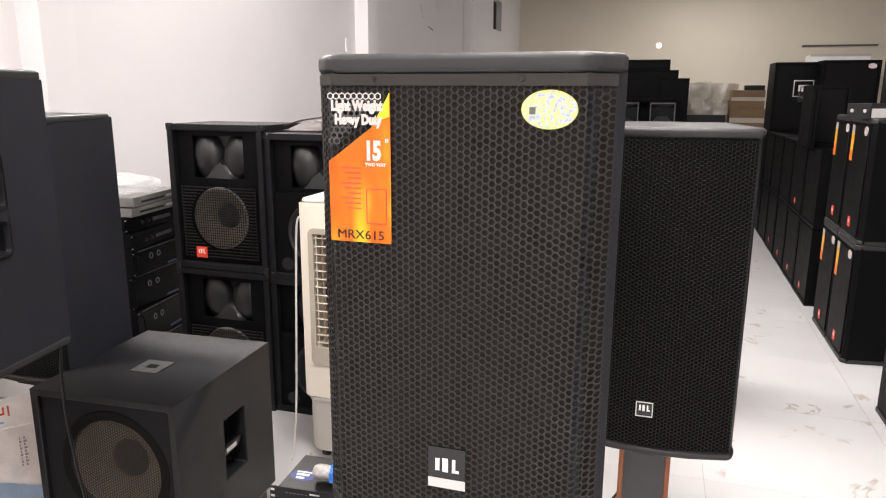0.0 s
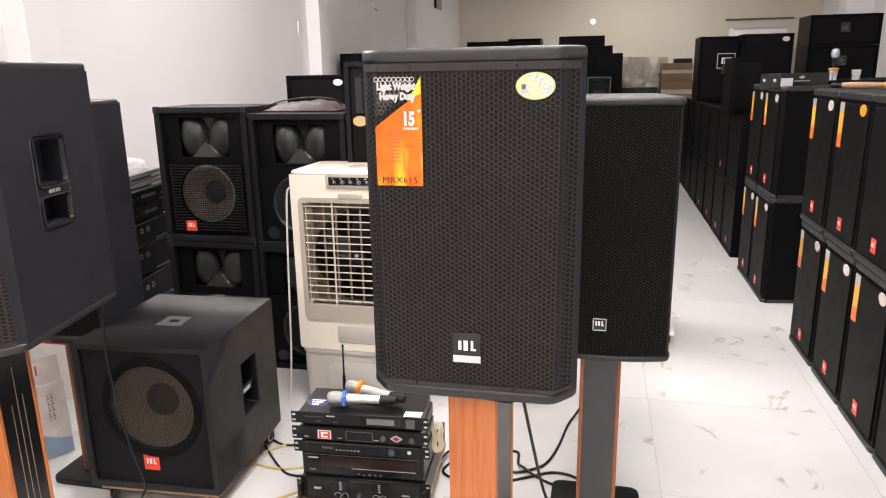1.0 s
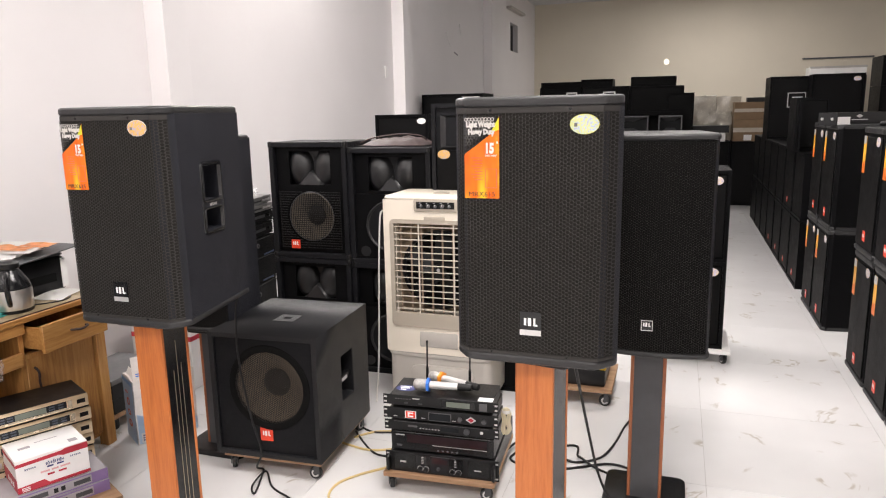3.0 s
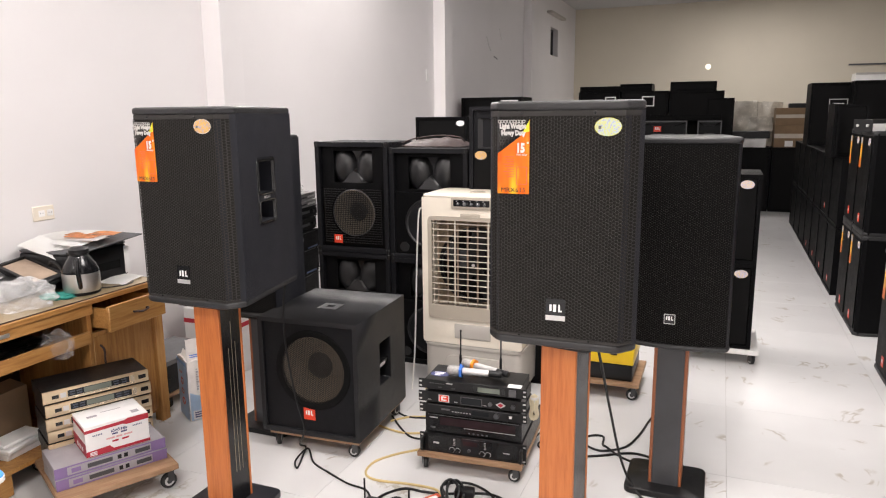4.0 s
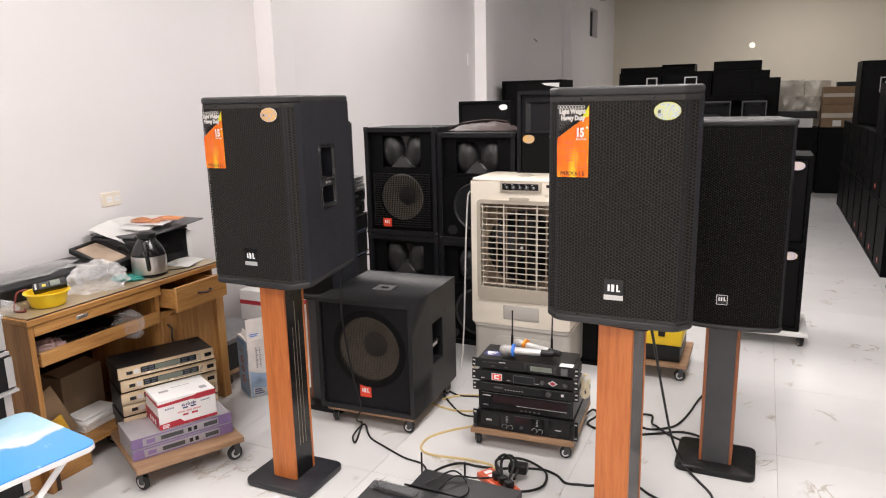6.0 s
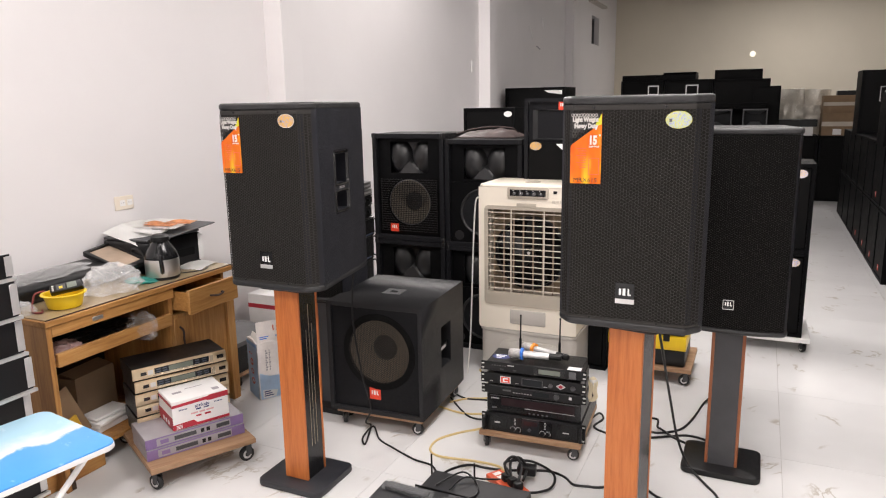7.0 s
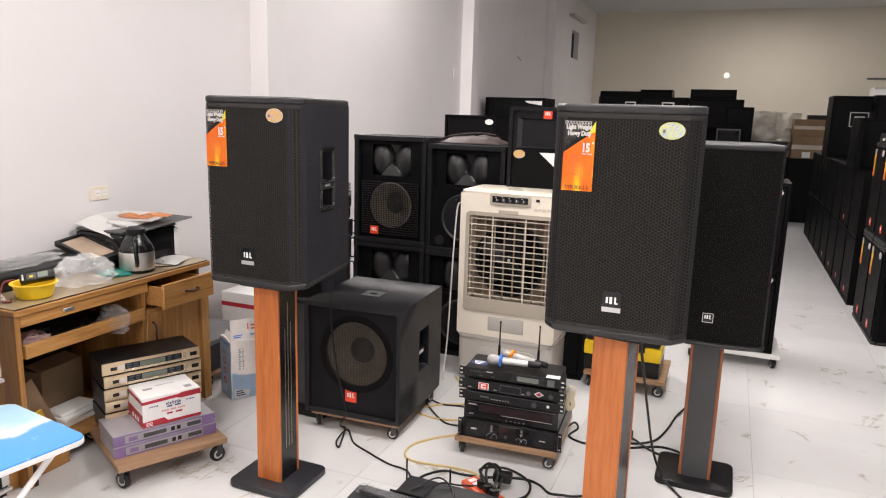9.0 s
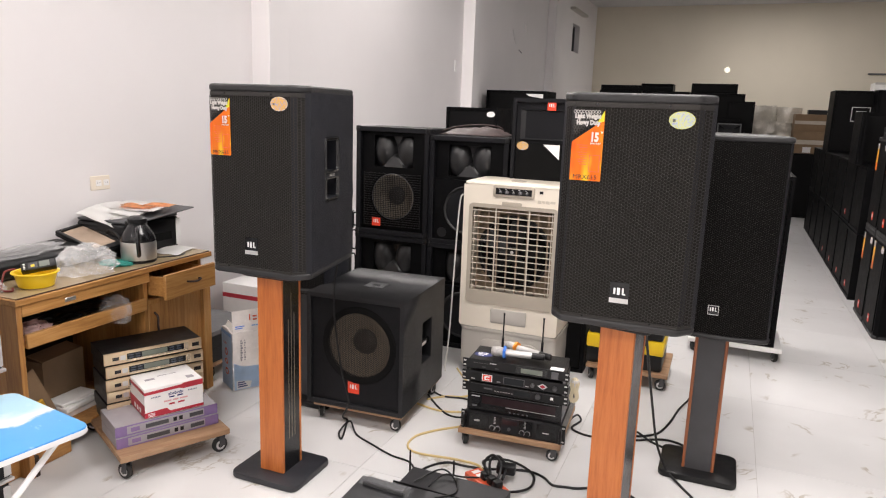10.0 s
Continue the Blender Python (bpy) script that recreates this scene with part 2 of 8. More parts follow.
M = dict(
    wall=surface("wall_paint", (0.80, 0.775, 0.775), 0.62, vary=0.025, scale=0.9, grain=120, relief=0.10),
    darkcone=surface("grey_brown_cone", (0.23, 0.195, 0.145), 0.7, vary=0.15, scale=14, grain=250, relief=0.3),
    cone=surface("brown_paper_cone", (0.235, 0.190, 0.138), 0.7, vary=0.15, scale=14, grain=250, relief=0.3),
    lobe=surface("satin_black_horn", (0.011, 0.011, 0.012), 0.38, vary=0.1, scale=8, relief=0.05),
    far_wall=surface("far_wall_paint", (0.70, 0.642, 0.53), 0.7, vary=0.04, scale=0.7, grain=120, relief=0.1),
    ceiling=surface("ceiling_paint", (0.60, 0.60, 0.605), 0.8, vary=0.03, scale=0.8),
    grout=surface("grout", (0.42, 0.40, 0.38), 0.85, vary=0.1),
    tile=marble("marble_tile"),
    cabinet=surface("black_textured_paint", (0.0068, 0.0070, 0.0088), 0.50, vary=0.14, scale=3, grain=900, relief=0.5, spec=0.2),
    pa_paint=surface("charcoal_textured_paint", (0.0142, 0.0150, 0.0200), 0.50, vary=0.14, scale=3, grain=900, relief=0.5, spec=0.25),
    cap=surface("black_plastic_cap", (0.017, 0.017, 0.0180), 0.42, vary=0.12, scale=5, grain=1100, relief=0.2),
    grille=surface("grille_metal", (0.0365, 0.0340, 0.0318), 0.5, 0.0, vary=0.1, scale=4, grain=500, relief=0.15, spec=0.2),
    sub_paint=surface("matte_black_sub_paint", (0.0058, 0.0061, 0.0078), 0.42, vary=0.14, scale=3, grain=900, relief=0.4, spec=0.42),
    # darker copies of the near black and grille, for cabinets in dimmer light
    row_cabinet=surface("shade_darkened_black_paint", (0.0025, 0.0025, 0.0030), 0.5, vary=0.14, scale=3, grain=900, relief=0.4, spec=0.09),
    row_grille=surface("shade_darkened_grille", (0.0028, 0.0027, 0.0029), 0.55, vary=0.12, scale=4, grain=500, relief=0.2, spec=0.12),
    fine_grille=surface("fine_black_grille", (0.020, 0.0182, 0.0172), 0.5, vary=0.1, scale=4, grain=500, relief=0.15, spec=0.12),
    dustcap=surface("dark_dust_cap", (0.014, 0.011, 0.009), 0.6, vary=0.1, scale=20, relief=0.1),
    subcloth=surface("black_grille_cloth", (0.0066, 0.0066, 0.0080), 0.8, vary=0.15, scale=30, grain=700, relief=0.3, spec=0.25),
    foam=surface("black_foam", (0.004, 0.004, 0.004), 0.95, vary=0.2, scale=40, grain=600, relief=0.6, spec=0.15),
    scrim=surface("dark_brown_scrim", (0.021, 0.0190, 0.0170), 0.9, vary=0.2, scale=40, grain=600, relief=0.4, spec=0.2),
    labelwhite=surface("label_white_print", (0.62, 0.60, 0.57), 0.45, vary=0.08, scale=40, relief=0),
    silverdim=surface("dull_silver_print", (0.12, 0.115, 0.11), 0.5, vary=0.1, scale=40, relief=0),
    greydim=surface("dim_grey_print", (0.065, 0.062, 0.06), 0.5, vary=0.1, scale=40, relief=0),
    lime=surface("lime_print", (0.62, 0.62, 0.02), 0.4, vary=0.08, scale=20, relief=0),
    black=surface("black_plastic", (0.0068, 0.0068, 0.0074), 0.38, vary=0.15, scale=12, grain=700, relief=0.15, spec=0.35),
    baseplate=surface("satin_charcoal_lacquer", (0.020, 0.021, 0.026), 0.40, vary=0.15, scale=7, grain=500, relief=0.1),
    gloss=surface("gloss_black", (0.009, 0.009, 0.010), 0.22, vary=0.1, scale=5, relief=0),
    rubber=surface("black_rubber", (0.014, 0.014, 0.014), 0.6, vary=0.15, scale=20),
    grey=surface("grey_plastic", (0.10, 0.10, 0.105), 0.45, vary=0.12, scale=9),
    warmdark=surface("worn_grey_device_paint", (0.19, 0.185, 0.18), 0.45, vary=0.25, scale=12, relief=0.1),
    darkgrey=surface("dark_grey_panel", (0.055, 0.056, 0.06), 0.5, vary=0.12, scale=9),
    steel=surface("brushed_steel", (0.58, 0.56, 0.53), 0.33, 0.85, vary=0.08, scale=9, grain=300, relief=0.08),
    gold=surface("champagne_metal", (0.62, 0.50, 0.34), 0.36, 0.85, vary=0.07, scale=12),
    pale_gold=surface("polished_champagne", (0.80, 0.70, 0.54), 0.25, 0.6, vary=0.05, scale=12, relief=0),
    slotblue=surface("dark_blue_slot", (0.03, 0.04, 0.065), 0.35, vary=0.1, relief=0),
    brass=surface("pale_gold_line", (0.45, 0.38, 0.27), 0.35, 0.7, vary=0.1, relief=0),
    cream=surface("cream_plastic", (0.80, 0.73, 0.62), 0.36, vary=0.04, scale=3, relief=0.05),
    beige=surface("beige_grey_plastic", (0.43, 0.38, 0.31), 0.42, vary=0.05, scale=3, relief=0.05),
    tanlining=surface("tan_card_lining", (0.36, 0.27, 0.20), 0.6, vary=0.2, scale=9, relief=0.1),
    warmgrey=surface("warm_grey_plastic", (0.47, 0.44, 0.40), 0.4, vary=0.05, scale=4, relief=0.05),
    slat=surface("pale_slat", (0.62, 0.56, 0.47), 0.35, vary=0.05, scale=5, relief=0),
    pad=surface("cooling_pad", (0.20, 0.15, 0.10), 0.9, vary=0.35, scale=30, grain=200, relief=0.6),
    red=surface("red_badge", (0.75, 0.055, 0.02), 0.4, vary=0.08, scale=30, relief=0),
    white=surface("white_print", (0.82, 0.81, 0.80), 0.5, vary=0.03, scale=20, relief=0),
    micmesh=surface("silver_wire_mesh", (0.40, 0.385, 0.37), 0.45, 0.4, vary=0.2, scale=90, grain=900, relief=0.5),
    silverp=surface("silver_print", (0.62, 0.61, 0.60), 0.32, 0.5, vary=0.05, scale=20, relief=0),
    paper=surface("paper", (0.87, 0.86, 0.84), 0.75, vary=0.04, scale=8, relief=0.1),
    redprint=surface("red_print", (0.44, 0.020, 0.040), 0.45, vary=0.08, scale=12, relief=0),
    pinkprint=surface("pale_red_print", (0.70, 0.40, 0.40), 0.5, vary=0.1, scale=12, relief=0),
    purple=surface("purple_print", (0.22, 0.145, 0.31), 0.5, vary=0.08, scale=12, relief=0),
    greycard=surface("grey_card", (0.34, 0.32, 0.34), 0.6, vary=0.08, scale=10),
    card=surface("corrugated_card", (0.25, 0.165, 0.095), 0.8, vary=0.12, scale=6, grain=90, relief=0.25),
    tape=surface("packing_tape", (0.56, 0.50, 0.42), 0.3, vary=0.08, scale=6, relief=0),
    yellow=surface("yellow_plastic", (0.80, 0.54, 0.014), 0.35, vary=0.06, scale=8, relief=0.03),
    orangep=surface("orange_plastic", (0.85, 0.28, 0.015), 0.4, vary=0.06, scale=20, relief=0),
    bluestrip=surface("blue_strip_print", (0.03, 0.06, 0.16), 0.4, vary=0.15, scale=20, relief=0),
    bluep=surface("blue_plastic", (0.03, 0.17, 0.65), 0.4, vary=0.06, scale=20, relief=0),
    redp=surface("red_plastic", (0.62, 0.09, 0.03), 0.35, vary=0.08, scale=20, relief=0),
    green=surface("green_cloth", (0.02, 0.22, 0.18), 0.8, vary=0.15, scale=30),
    redcord=surface("dark_red_cord", (0.16, 0.018, 0.014), 0.6, vary=0.25, scale=60, grain=300, relief=0.4),
    leather=surface("brown_leather", (0.035, 0.016, 0.014), 0.6, vary=0.25, scale=14, grain=160, relief=0.4),
    yelcable=surface("yellow_cable", (0.62, 0.47, 0.21), 0.5, vary=0.08, scale=20, relief=0),
    creamcable=surface("cream_cable", (0.74, 0.66, 0.47), 0.45, vary=0.08, scale=20, relief=0),
    whitecable=surface("white_cable", (0.74, 0.72, 0.68), 0.45, vary=0.04, scale=20, relief=0),
    lcd=surface("grey_lcd", (0.16, 0.18, 0.15), 0.2, vary=0.05, scale=20, relief=0),
    plumglass=surface("plum_tinted_glass", (0.028, 0.016, 0.018), 0.10, vary=0.2, scale=14, relief=0),
    glass=surface("smoked_glass", (0.02, 0.022, 0.025), 0.08, vary=0.1, relief=0),
    redwood=wood("red_brown_veneer", (0.20, 0.058, 0.020), (0.29, 0.092, 0.034), (0.36, 0.13, 0.05)),
    wood=wood("orange_teak_veneer", (0.34, 0.086, 0.018), (0.49, 0.145, 0.034), (0.57, 0.192, 0.050)),
    desk=wood("golden_desk_wood", (0.22, 0.090, 0.024), (0.42, 0.205, 0.060), (0.53, 0.30, 0.11), "y", 0.7),
    deskz=wood("golden_desk_wood_upright", (0.22, 0.090, 0.024), (0.42, 0.205, 0.060), (0.53, 0.30, 0.11), "z", 0.7),
    # desk wood darkened to put the under-desk shade into its colour
    deskshade=wood("under_desk_shade_wood", (0.020, 0.010, 0.005), (0.035, 0.018, 0.009), (0.05, 0.028, 0.014), "z", 0.7),
    ply=wood("pale_plywood", (0.23, 0.125, 0.066), (0.34, 0.20, 0.11), (0.43, 0.28, 0.165), "x", 0.8, 0.55),
    foil=foil_label("orange_foil"),
    paleorange=surface("pale_orange_print", (0.80, 0.36, 0.16), 0.5, vary=0.3, scale=30, relief=0),
    orangedeep=surface("deep_orange_print", (0.75, 0.16, 0.02), 0.4, vary=0.1, scale=20, relief=0),
    rowfoil=surface("orange_label_print", (0.88, 0.40, 0.04), 0.4, vary=0.25, scale=7, relief=0),
    holo_green=hologram("green_hologram", (0.58, 0.64, 0.36)),
    holo_gold=hologram("gold_hologram", (0.72, 0.46, 0.17)),
    holo_pale=hologram("pale_hologram", (0.78, 0.67, 0.54)),
    print=printed_top("blue_print"),
    film=clear_plastic("clear_plastic_film", (1.0, 1.0, 1.0), 0.20, 0.08),
    bagfilm=clear_plastic("cloudy_plastic_bag", (1.0, 1.0, 1.0), 0.26, 0.10),
    thinfilm=clear_plastic("thin_glossy_film", (1.0, 1.0, 1.0), 0.11, 0.05),
    sleeve=clear_plastic("thin_clear_sleeve", alpha=0.07, rough=0.05),
    pinkfilm=clear_plastic("pinkish_film", (0.75, 0.5, 0.48), 0.45, 0.2),
    navy=surface("navy_print", (0.03, 0.04, 0.16), 0.5, vary=0.05, relief=0),
    lamp=glow("lamp_diffuser", (1.0, 0.97, 0.94), 3.0),
    spot=glow("small_wall_lamp_glow", (1.0, 0.95, 0.82), 0.8),
)


# ---- mesh helpers ----
def box(bm, x0, x1, y0, y1, z0, z1, r=0.0, seg=2):
    vs = [bm.verts.new((x, y, z)) for x in (x0, x1) for y in (y0, y1) for z in (z0, z1)]
    fs = [bm.faces.new([vs[i] for i in q]) for q in ((0, 1, 3, 2), (4, 6, 7, 5), (0, 4, 5, 1), (2, 3, 7, 6), (0, 2, 6, 4), (1, 5, 7, 3))]
    if r > 0:
        edges = list({e for f in fs for e in f.edges})
        bmesh.ops.bevel(bm, geom=edges, offset=r, segments=seg, profile=0.5, affect="EDGES")
    return bm


def prism(bm, outline, z0, z1, r=0.0, seg=2):
    """An upright prism over a plan outline, its horizontal edges rounded by r."""
    lo = [bm.verts.new((x, y, z0)) for x, y in outline]
    hi = [bm.verts.new((x, y, z1)) for x, y in outline]
    n = len(outline)
    bottom, top = bm.faces.new(lo[::-1]), bm.faces.new(hi)
    for i in range(n):
        bm.faces.new((lo[i], lo[(i + 1) % n], hi[(i + 1) % n], hi[i]))
    if r > 0:
        bmesh.ops.bevel(bm, geom=list(bottom.edges) + list(top.edges), offset=r, segments=seg, profile=0.5, affect="EDGES")
    return bm


def lofted(bm, plan, z0, z1, r, steps=4):
    """A slab over plan(inset) whose upper and lower edges are rolled with radius r."""
    prof = [(r * (1 - math.sin(k * math.pi / 2 / steps)), z0 + r * (1 - math.cos(k * math.pi / 2 / steps))) for k in range(steps + 1)]
    prof += [(i, z0 + z1 - z) for i, z in reversed(prof)]
    rings = [[bm.verts.new((x, y, z)) for x, y in plan(inset)] for inset, z in prof]
    n = len(rings[0])
    for lo, hi in zip(rings, rings[1:]):
        for i in range(n):
            bm.faces.new((lo[i], lo[(i + 1) % n], hi[(i + 1) % n], hi[i]))
    bm.faces.new(rings[0][::-1])
    bm.faces.new(rings[-1])
    return bm


def rounded(w, d, r, seg=4, cx=0.0, cy=0.0):
    """The outline of a rounded rectangle."""
    pts = []
    for sx, sy, a0 in ((1, 1, 0), (-1, 1, 90), (-1, -1, 180), (1, -1, 270)):
        for k in range(seg + 1):
            a = radians(a0 + 90 * k / seg)
            pts.append((cx + sx * (w / 2 - r) + r * math.cos(a), cy + sy * (d / 2 - r) + r * math.sin(a)))
    return pts


def moved(bm, m):
    bmesh.ops.transform(bm, matrix=m, verts=bm.verts)
    return bm


def cyl(bm, p, r, h, axis="z", seg=20, r2=None, bevel=0.0):
    """A cylinder or cone from p along an axis."""
    turn = {"z": Matrix.Identity(4), "x": Matrix.Rotation(radians(90), 4, "Y"), "y": Matrix.Rotation(radians(-90), 4, "X")}[axis]
    got = bmesh.ops.create_cone(bm, cap_ends=True, segments=seg, radius1=r, radius2=r if r2 is None else r2, depth=h,
                                matrix=Matrix.Translation(p) @ turn @ Matrix.Translation((0, 0, h / 2)))
    if bevel:
        ring = [e for e in {e for v in got["verts"] for e in v.link_edges} if any(len(f.verts) > 4 for f in e.link_faces)]
        bmesh.ops.bevel(bm, geom=ring, offset=bevel, segments=2, profile=0.5, affect="EDGES")
    return bm


def lathe(bm, profile, seg=28, m=Matrix.Identity(4)):
    """A body of revolution about z from (radius, height) pairs."""
    rings = []
    for r, z in profile:
        rings.append([bm.verts.new(m @ Vector((r * math.cos(2 * math.pi * k / seg), r * math.sin(2 * math.pi * k / seg), z))) for k in range(seg)])
    for a, b in zip(rings, rings[1:]):
        for k in range(seg):
            bm.faces.new((a[k], a[(k + 1) % seg], b[(k + 1) % seg], b[k]))
    bm.faces.new(rings[0][::-1])
    bm.faces.new(rings[-1])
    return bm


def holed(bm, w, h, holes, place, depth, back=True):
    """A w x h panel from (0, 0), with rectangular openings (u0, u1, v0, v1) that lead into pockets of that depth; place(u, v, d) sets the points."""
    us = sorted({0, w, *(a for q in holes for a in q[:2])})
    vs = sorted({0, h, *(a for q in holes for a in q[2:])})
    for a, b in zip(us, us[1:]):
        for c, d in zip(vs, vs[1:]):
            mu, mv = (a + b) / 2, (c + d) / 2
            if not any(q[0] < mu < q[1] and q[2] < mv < q[3] for q in holes):
                bm.faces.new([bm.verts.new(place(u, v, 0)) for u, v in ((a, c), (b, c), (b, d), (a, d))])
    for a, b, c, d in holes:
        ring = ((a, c), (b, c), (b, d), (a, d))
        for (u0, v0), (u1, v1) in zip(ring, ring[1:] + ring[:1]):
            bm.faces.new([bm.verts.new(place(*q)) for q in ((u0, v0, 0), (u0, v0, depth), (u1, v1, depth), (u1, v1, 0))])
        if back:
            bm.faces.new([bm.verts.new(place(u, v, depth)) for u, v in ring])
    bmesh.ops.remove_doubles(bm, verts=bm.verts, dist=1e-5)
    return bm


def tube(points, r, seg=7, steps=7):
    """A round cable through the points."""
    p = [Vector(q) for q in points]
    line = []
    for i in range(len(p) - 1):
        a, b, c, d = p[max(i - 1, 0)], p[i], p[i + 1], p[min(i + 2, len(p) - 1)]
        for k in range(steps):
            t = k / steps
            line.append(0.5 * ((2 * b) + (c - a) * t + (2 * a - 5 * b + 4 * c - d) * t * t + (3 * b - a - 3 * c + d) * t ** 3))
    line.append(p[-1])
    bm = bmesh.new()
    rings, side = [], None
    for i, q in enumerate(line):
        way = (line[min(i + 1, len(line) - 1)] - line[max(i - 1, 0)]).normalized()
        if side is None:
            side = way.orthogonal().normalized()
        side = (side - way * side.dot(way)).normalized()
        up = way.cross(side)
        rings.append([bm.verts.new(q + r * (math.cos(2 * math.pi * k / seg) * side + math.sin(2 * math.pi * k / seg) * up)) for k in range(seg)])
    for a, b in zip(rings, rings[1:]):
        for k in range(seg):
            bm.faces.new((a[k], b[k], b[(k + 1) % seg], a[(k + 1) % seg]))
    bm.faces.new(rings[0])
    bm.faces.new(rings[-1][::-1])
    return bm


def finish(bm, name, material, smooth=True):
    bmesh.ops.recalc_face_normals(bm, faces=bm.faces)
    me = bpy.data.meshes.new(name)
    bm.to_mesh(me)
    bm.free()
    me.materials.append(material)
    if smooth and len(me.polygons):
        me.polygons.foreach_set("use_smooth", [True] * len(me.polygons))
        me.set_sharp_from_angle(angle=radians(38))
    return me


def part(name, bm, material, parent, label="", m=None):
    ob = new(name, finish(bm, name, material))
    ob.parent = parent
    if m is not None:
        ob.matrix_basis = m
    return tagged(ob, label)


def thing(name, m, label, category, group="", kind=""):
    ob = new(name)
    ob.empty_display_size = 0.1
    ob.matrix_basis = m
    return tagged(ob, label, category, group, kind)


def single(name, bm, material, m, label, category, group="", kind=""):
    ob = new(name, finish(bm, name, material))
    ob.matrix_basis = m
    return tagged(ob, label, category, group, kind)


def words(text, size, depth=0.0004, bold=0.0, align="CENTER", squeeze=1.0):
    """Lettering as a bmesh that faces -y, its baseline at z = 0."""
    cu = bpy.data.curves.new("lettering", "FONT")
    cu.body, cu.size, cu.extrude, cu.offset, cu.align_x = text, size, depth, bold, align
    cu.resolution_u = 2
    tmp = bpy.data.objects.new("lettering", cu)
    scene.collection.objects.link(tmp)
    me = bpy.data.meshes.new_from_object(tmp.evaluated_get(bpy.context.evaluated_depsgraph_get()))
    bm = bmesh.new()
    bm.from_mesh(me)
    bpy.data.objects.remove(tmp)
    bpy.data.meshes.remove(me)
    bpy.data.curves.remove(cu)
    return moved(bm, Matrix.Rotation(radians(90), 4, "X") @ Matrix.Diagonal((squeeze, 1, 1, 1)))


def oval(bm, cx, cz, rx, rz, y, t=0.001, seg=28):
    """A flat oval sticker that faces -y."""
    ring = [(cx + rx * math.cos(2 * math.pi * k / seg), cz + rz * math.sin(2 * math.pi * k / seg)) for k in range(seg)]
    return plate(bm, ring, y, t)


def oval_top(cx, cy, rx, ry, z, t=0.0008, seg=28):
    """A flat oval sticker that faces up."""
    return prism(bmesh.new(), [(cx + rx * math.cos(2 * math.pi * k / seg), cy + ry * math.sin(2 * math.pi * k / seg)) for k in range(seg)], z, z + t)


def plate(bm, outline, y, t=0.001):
    """A flat outline (x, z) as a thin plate that faces -y, its front at y - t."""
    one = moved(prism(bmesh.new(), outline, 0, t), Matrix.Translation((0, y, 0)) @ Matrix.Rotation(radians(90), 4, "X"))
    tmp = bpy.data.meshes.new("plate")
    one.to_mesh(tmp)
    one.free()
    bm.from_mesh(tmp)
    bpy.data.meshes.remove(tmp)
    return bm


def grille_mesh(name, w, h, pitch, hole, surface_y, material, thick=0.0015):
    """A perforated sheet, w x h, standing on z = 0 and centred on x = 0: flat-topped hexagonal cells, each with its hole. surface_y(x) bows it."""
    step = pitch * 0.866
    rows, cols = int(h / pitch), int(w / step)
    verts, faces = [], []
    ro = pitch / math.sqrt(3)
    for i in range(cols):
        for j in range(rows - (i % 2)):
            cx = (i - (cols - 1) / 2) * step
            cz = (j + 0.5 + 0.5 * (i % 2)) * h / rows
            base = len(verts)
            for rad, deep in ((ro, 0.0), (hole, 0.0), (hole, thick)):
                for k in range(6):
                    t = k * math.pi / 3
                    x, z = cx + rad * math.cos(t), cz + rad * math.sin(t)
                    verts.append((x, surface_y(x) + deep, z))
            for k in range(6):
                n = (k + 1) % 6
                faces.append((base + k, base + n, base + 6 + n, base + 6 + k))
                faces.append((base + 6 + k, base + 6 + n, base + 12 + n, base + 12 + k))
    me = bpy.data.meshes.new(name)
    me.from_pydata(verts, [], faces)
    me.materials.append(material)
    return me


# ---- setting ----
def wall(name, x0, x1, y0, y1, z0, z1, material, label):
    return single(name, box(bmesh.new(), x0, x1, y0, y1, z0, z1), material, Matrix.Identity(4), label, "wall", kind="structure")


# the long west wall is split round its small vent opening
VENT = (12.72, 13.38, 2.70, 3.22)
bm = bmesh.new()
for y0, y1, z0, z1 in ((FLOOR_S, VENT[0], 0, CEIL), (VENT[1], FLOOR_N, 0, CEIL), (VENT[0], VENT[1], 0, VENT[2]), (VENT[0], VENT[1], VENT[3], CEIL)):
    box(bm, FLOOR_W - 0.2, FLOOR_W, y0, y1, z0, z1)
single("wall_west", bm, M["wall"], Matrix.Identity(4), "smooth white painted plaster side wall", "wall", kind="structure")
wall("wall_north", FLOOR_W - 0.2, FLOOR_E + 0.2, FLOOR_N, FLOOR_N + 0.2, 0, CEIL, M["far_wall"], "plain beige painted end wall")
wall("wall_east", FLOOR_E, FLOOR_E + 0.2, FLOOR_S, FLOOR_N, 0, CEIL, M["wall"], "plain white painted side wall")
wall("wall_south", FLOOR_W - 0.2, FLOOR_E + 0.2, FLOOR_S - 0.2, FLOOR_S, 0, CEIL, M["wall"], "plain white painted front wall")
single("ceiling", box(bmesh.new(), FLOOR_W - 0.2, FLOOR_E + 0.2, FLOOR_S - 0.2, FLOOR_N + 0.2, CEIL, CEIL + 0.2), M["ceiling"], Matrix.Identity(4),
       "plain painted concrete ceiling", "ceiling", kind="structure")
for k, y in enumerate((-1.07, 2.88, 6.83, 10.78)):
    single("pilaster", box(bmesh.new(), FLOOR_W - 0.01, FLOOR_W + 0.14, y, y + 0.22, 0, CEIL, 0.004, 1), M["wall"], Matrix.Identity(4),
           "white painted structural pilaster standing proud of the wall", "pilaster", "wall pilasters", "structure")
floor = single("floor", box(bmesh.new(), FLOOR_W, FLOOR_E, FLOOR_S, FLOOR_N, -0.1, -0.003), M["grout"], Matrix.Identity(4),
               "polished white marble-look porcelain tile floor", "floor", kind="structure")

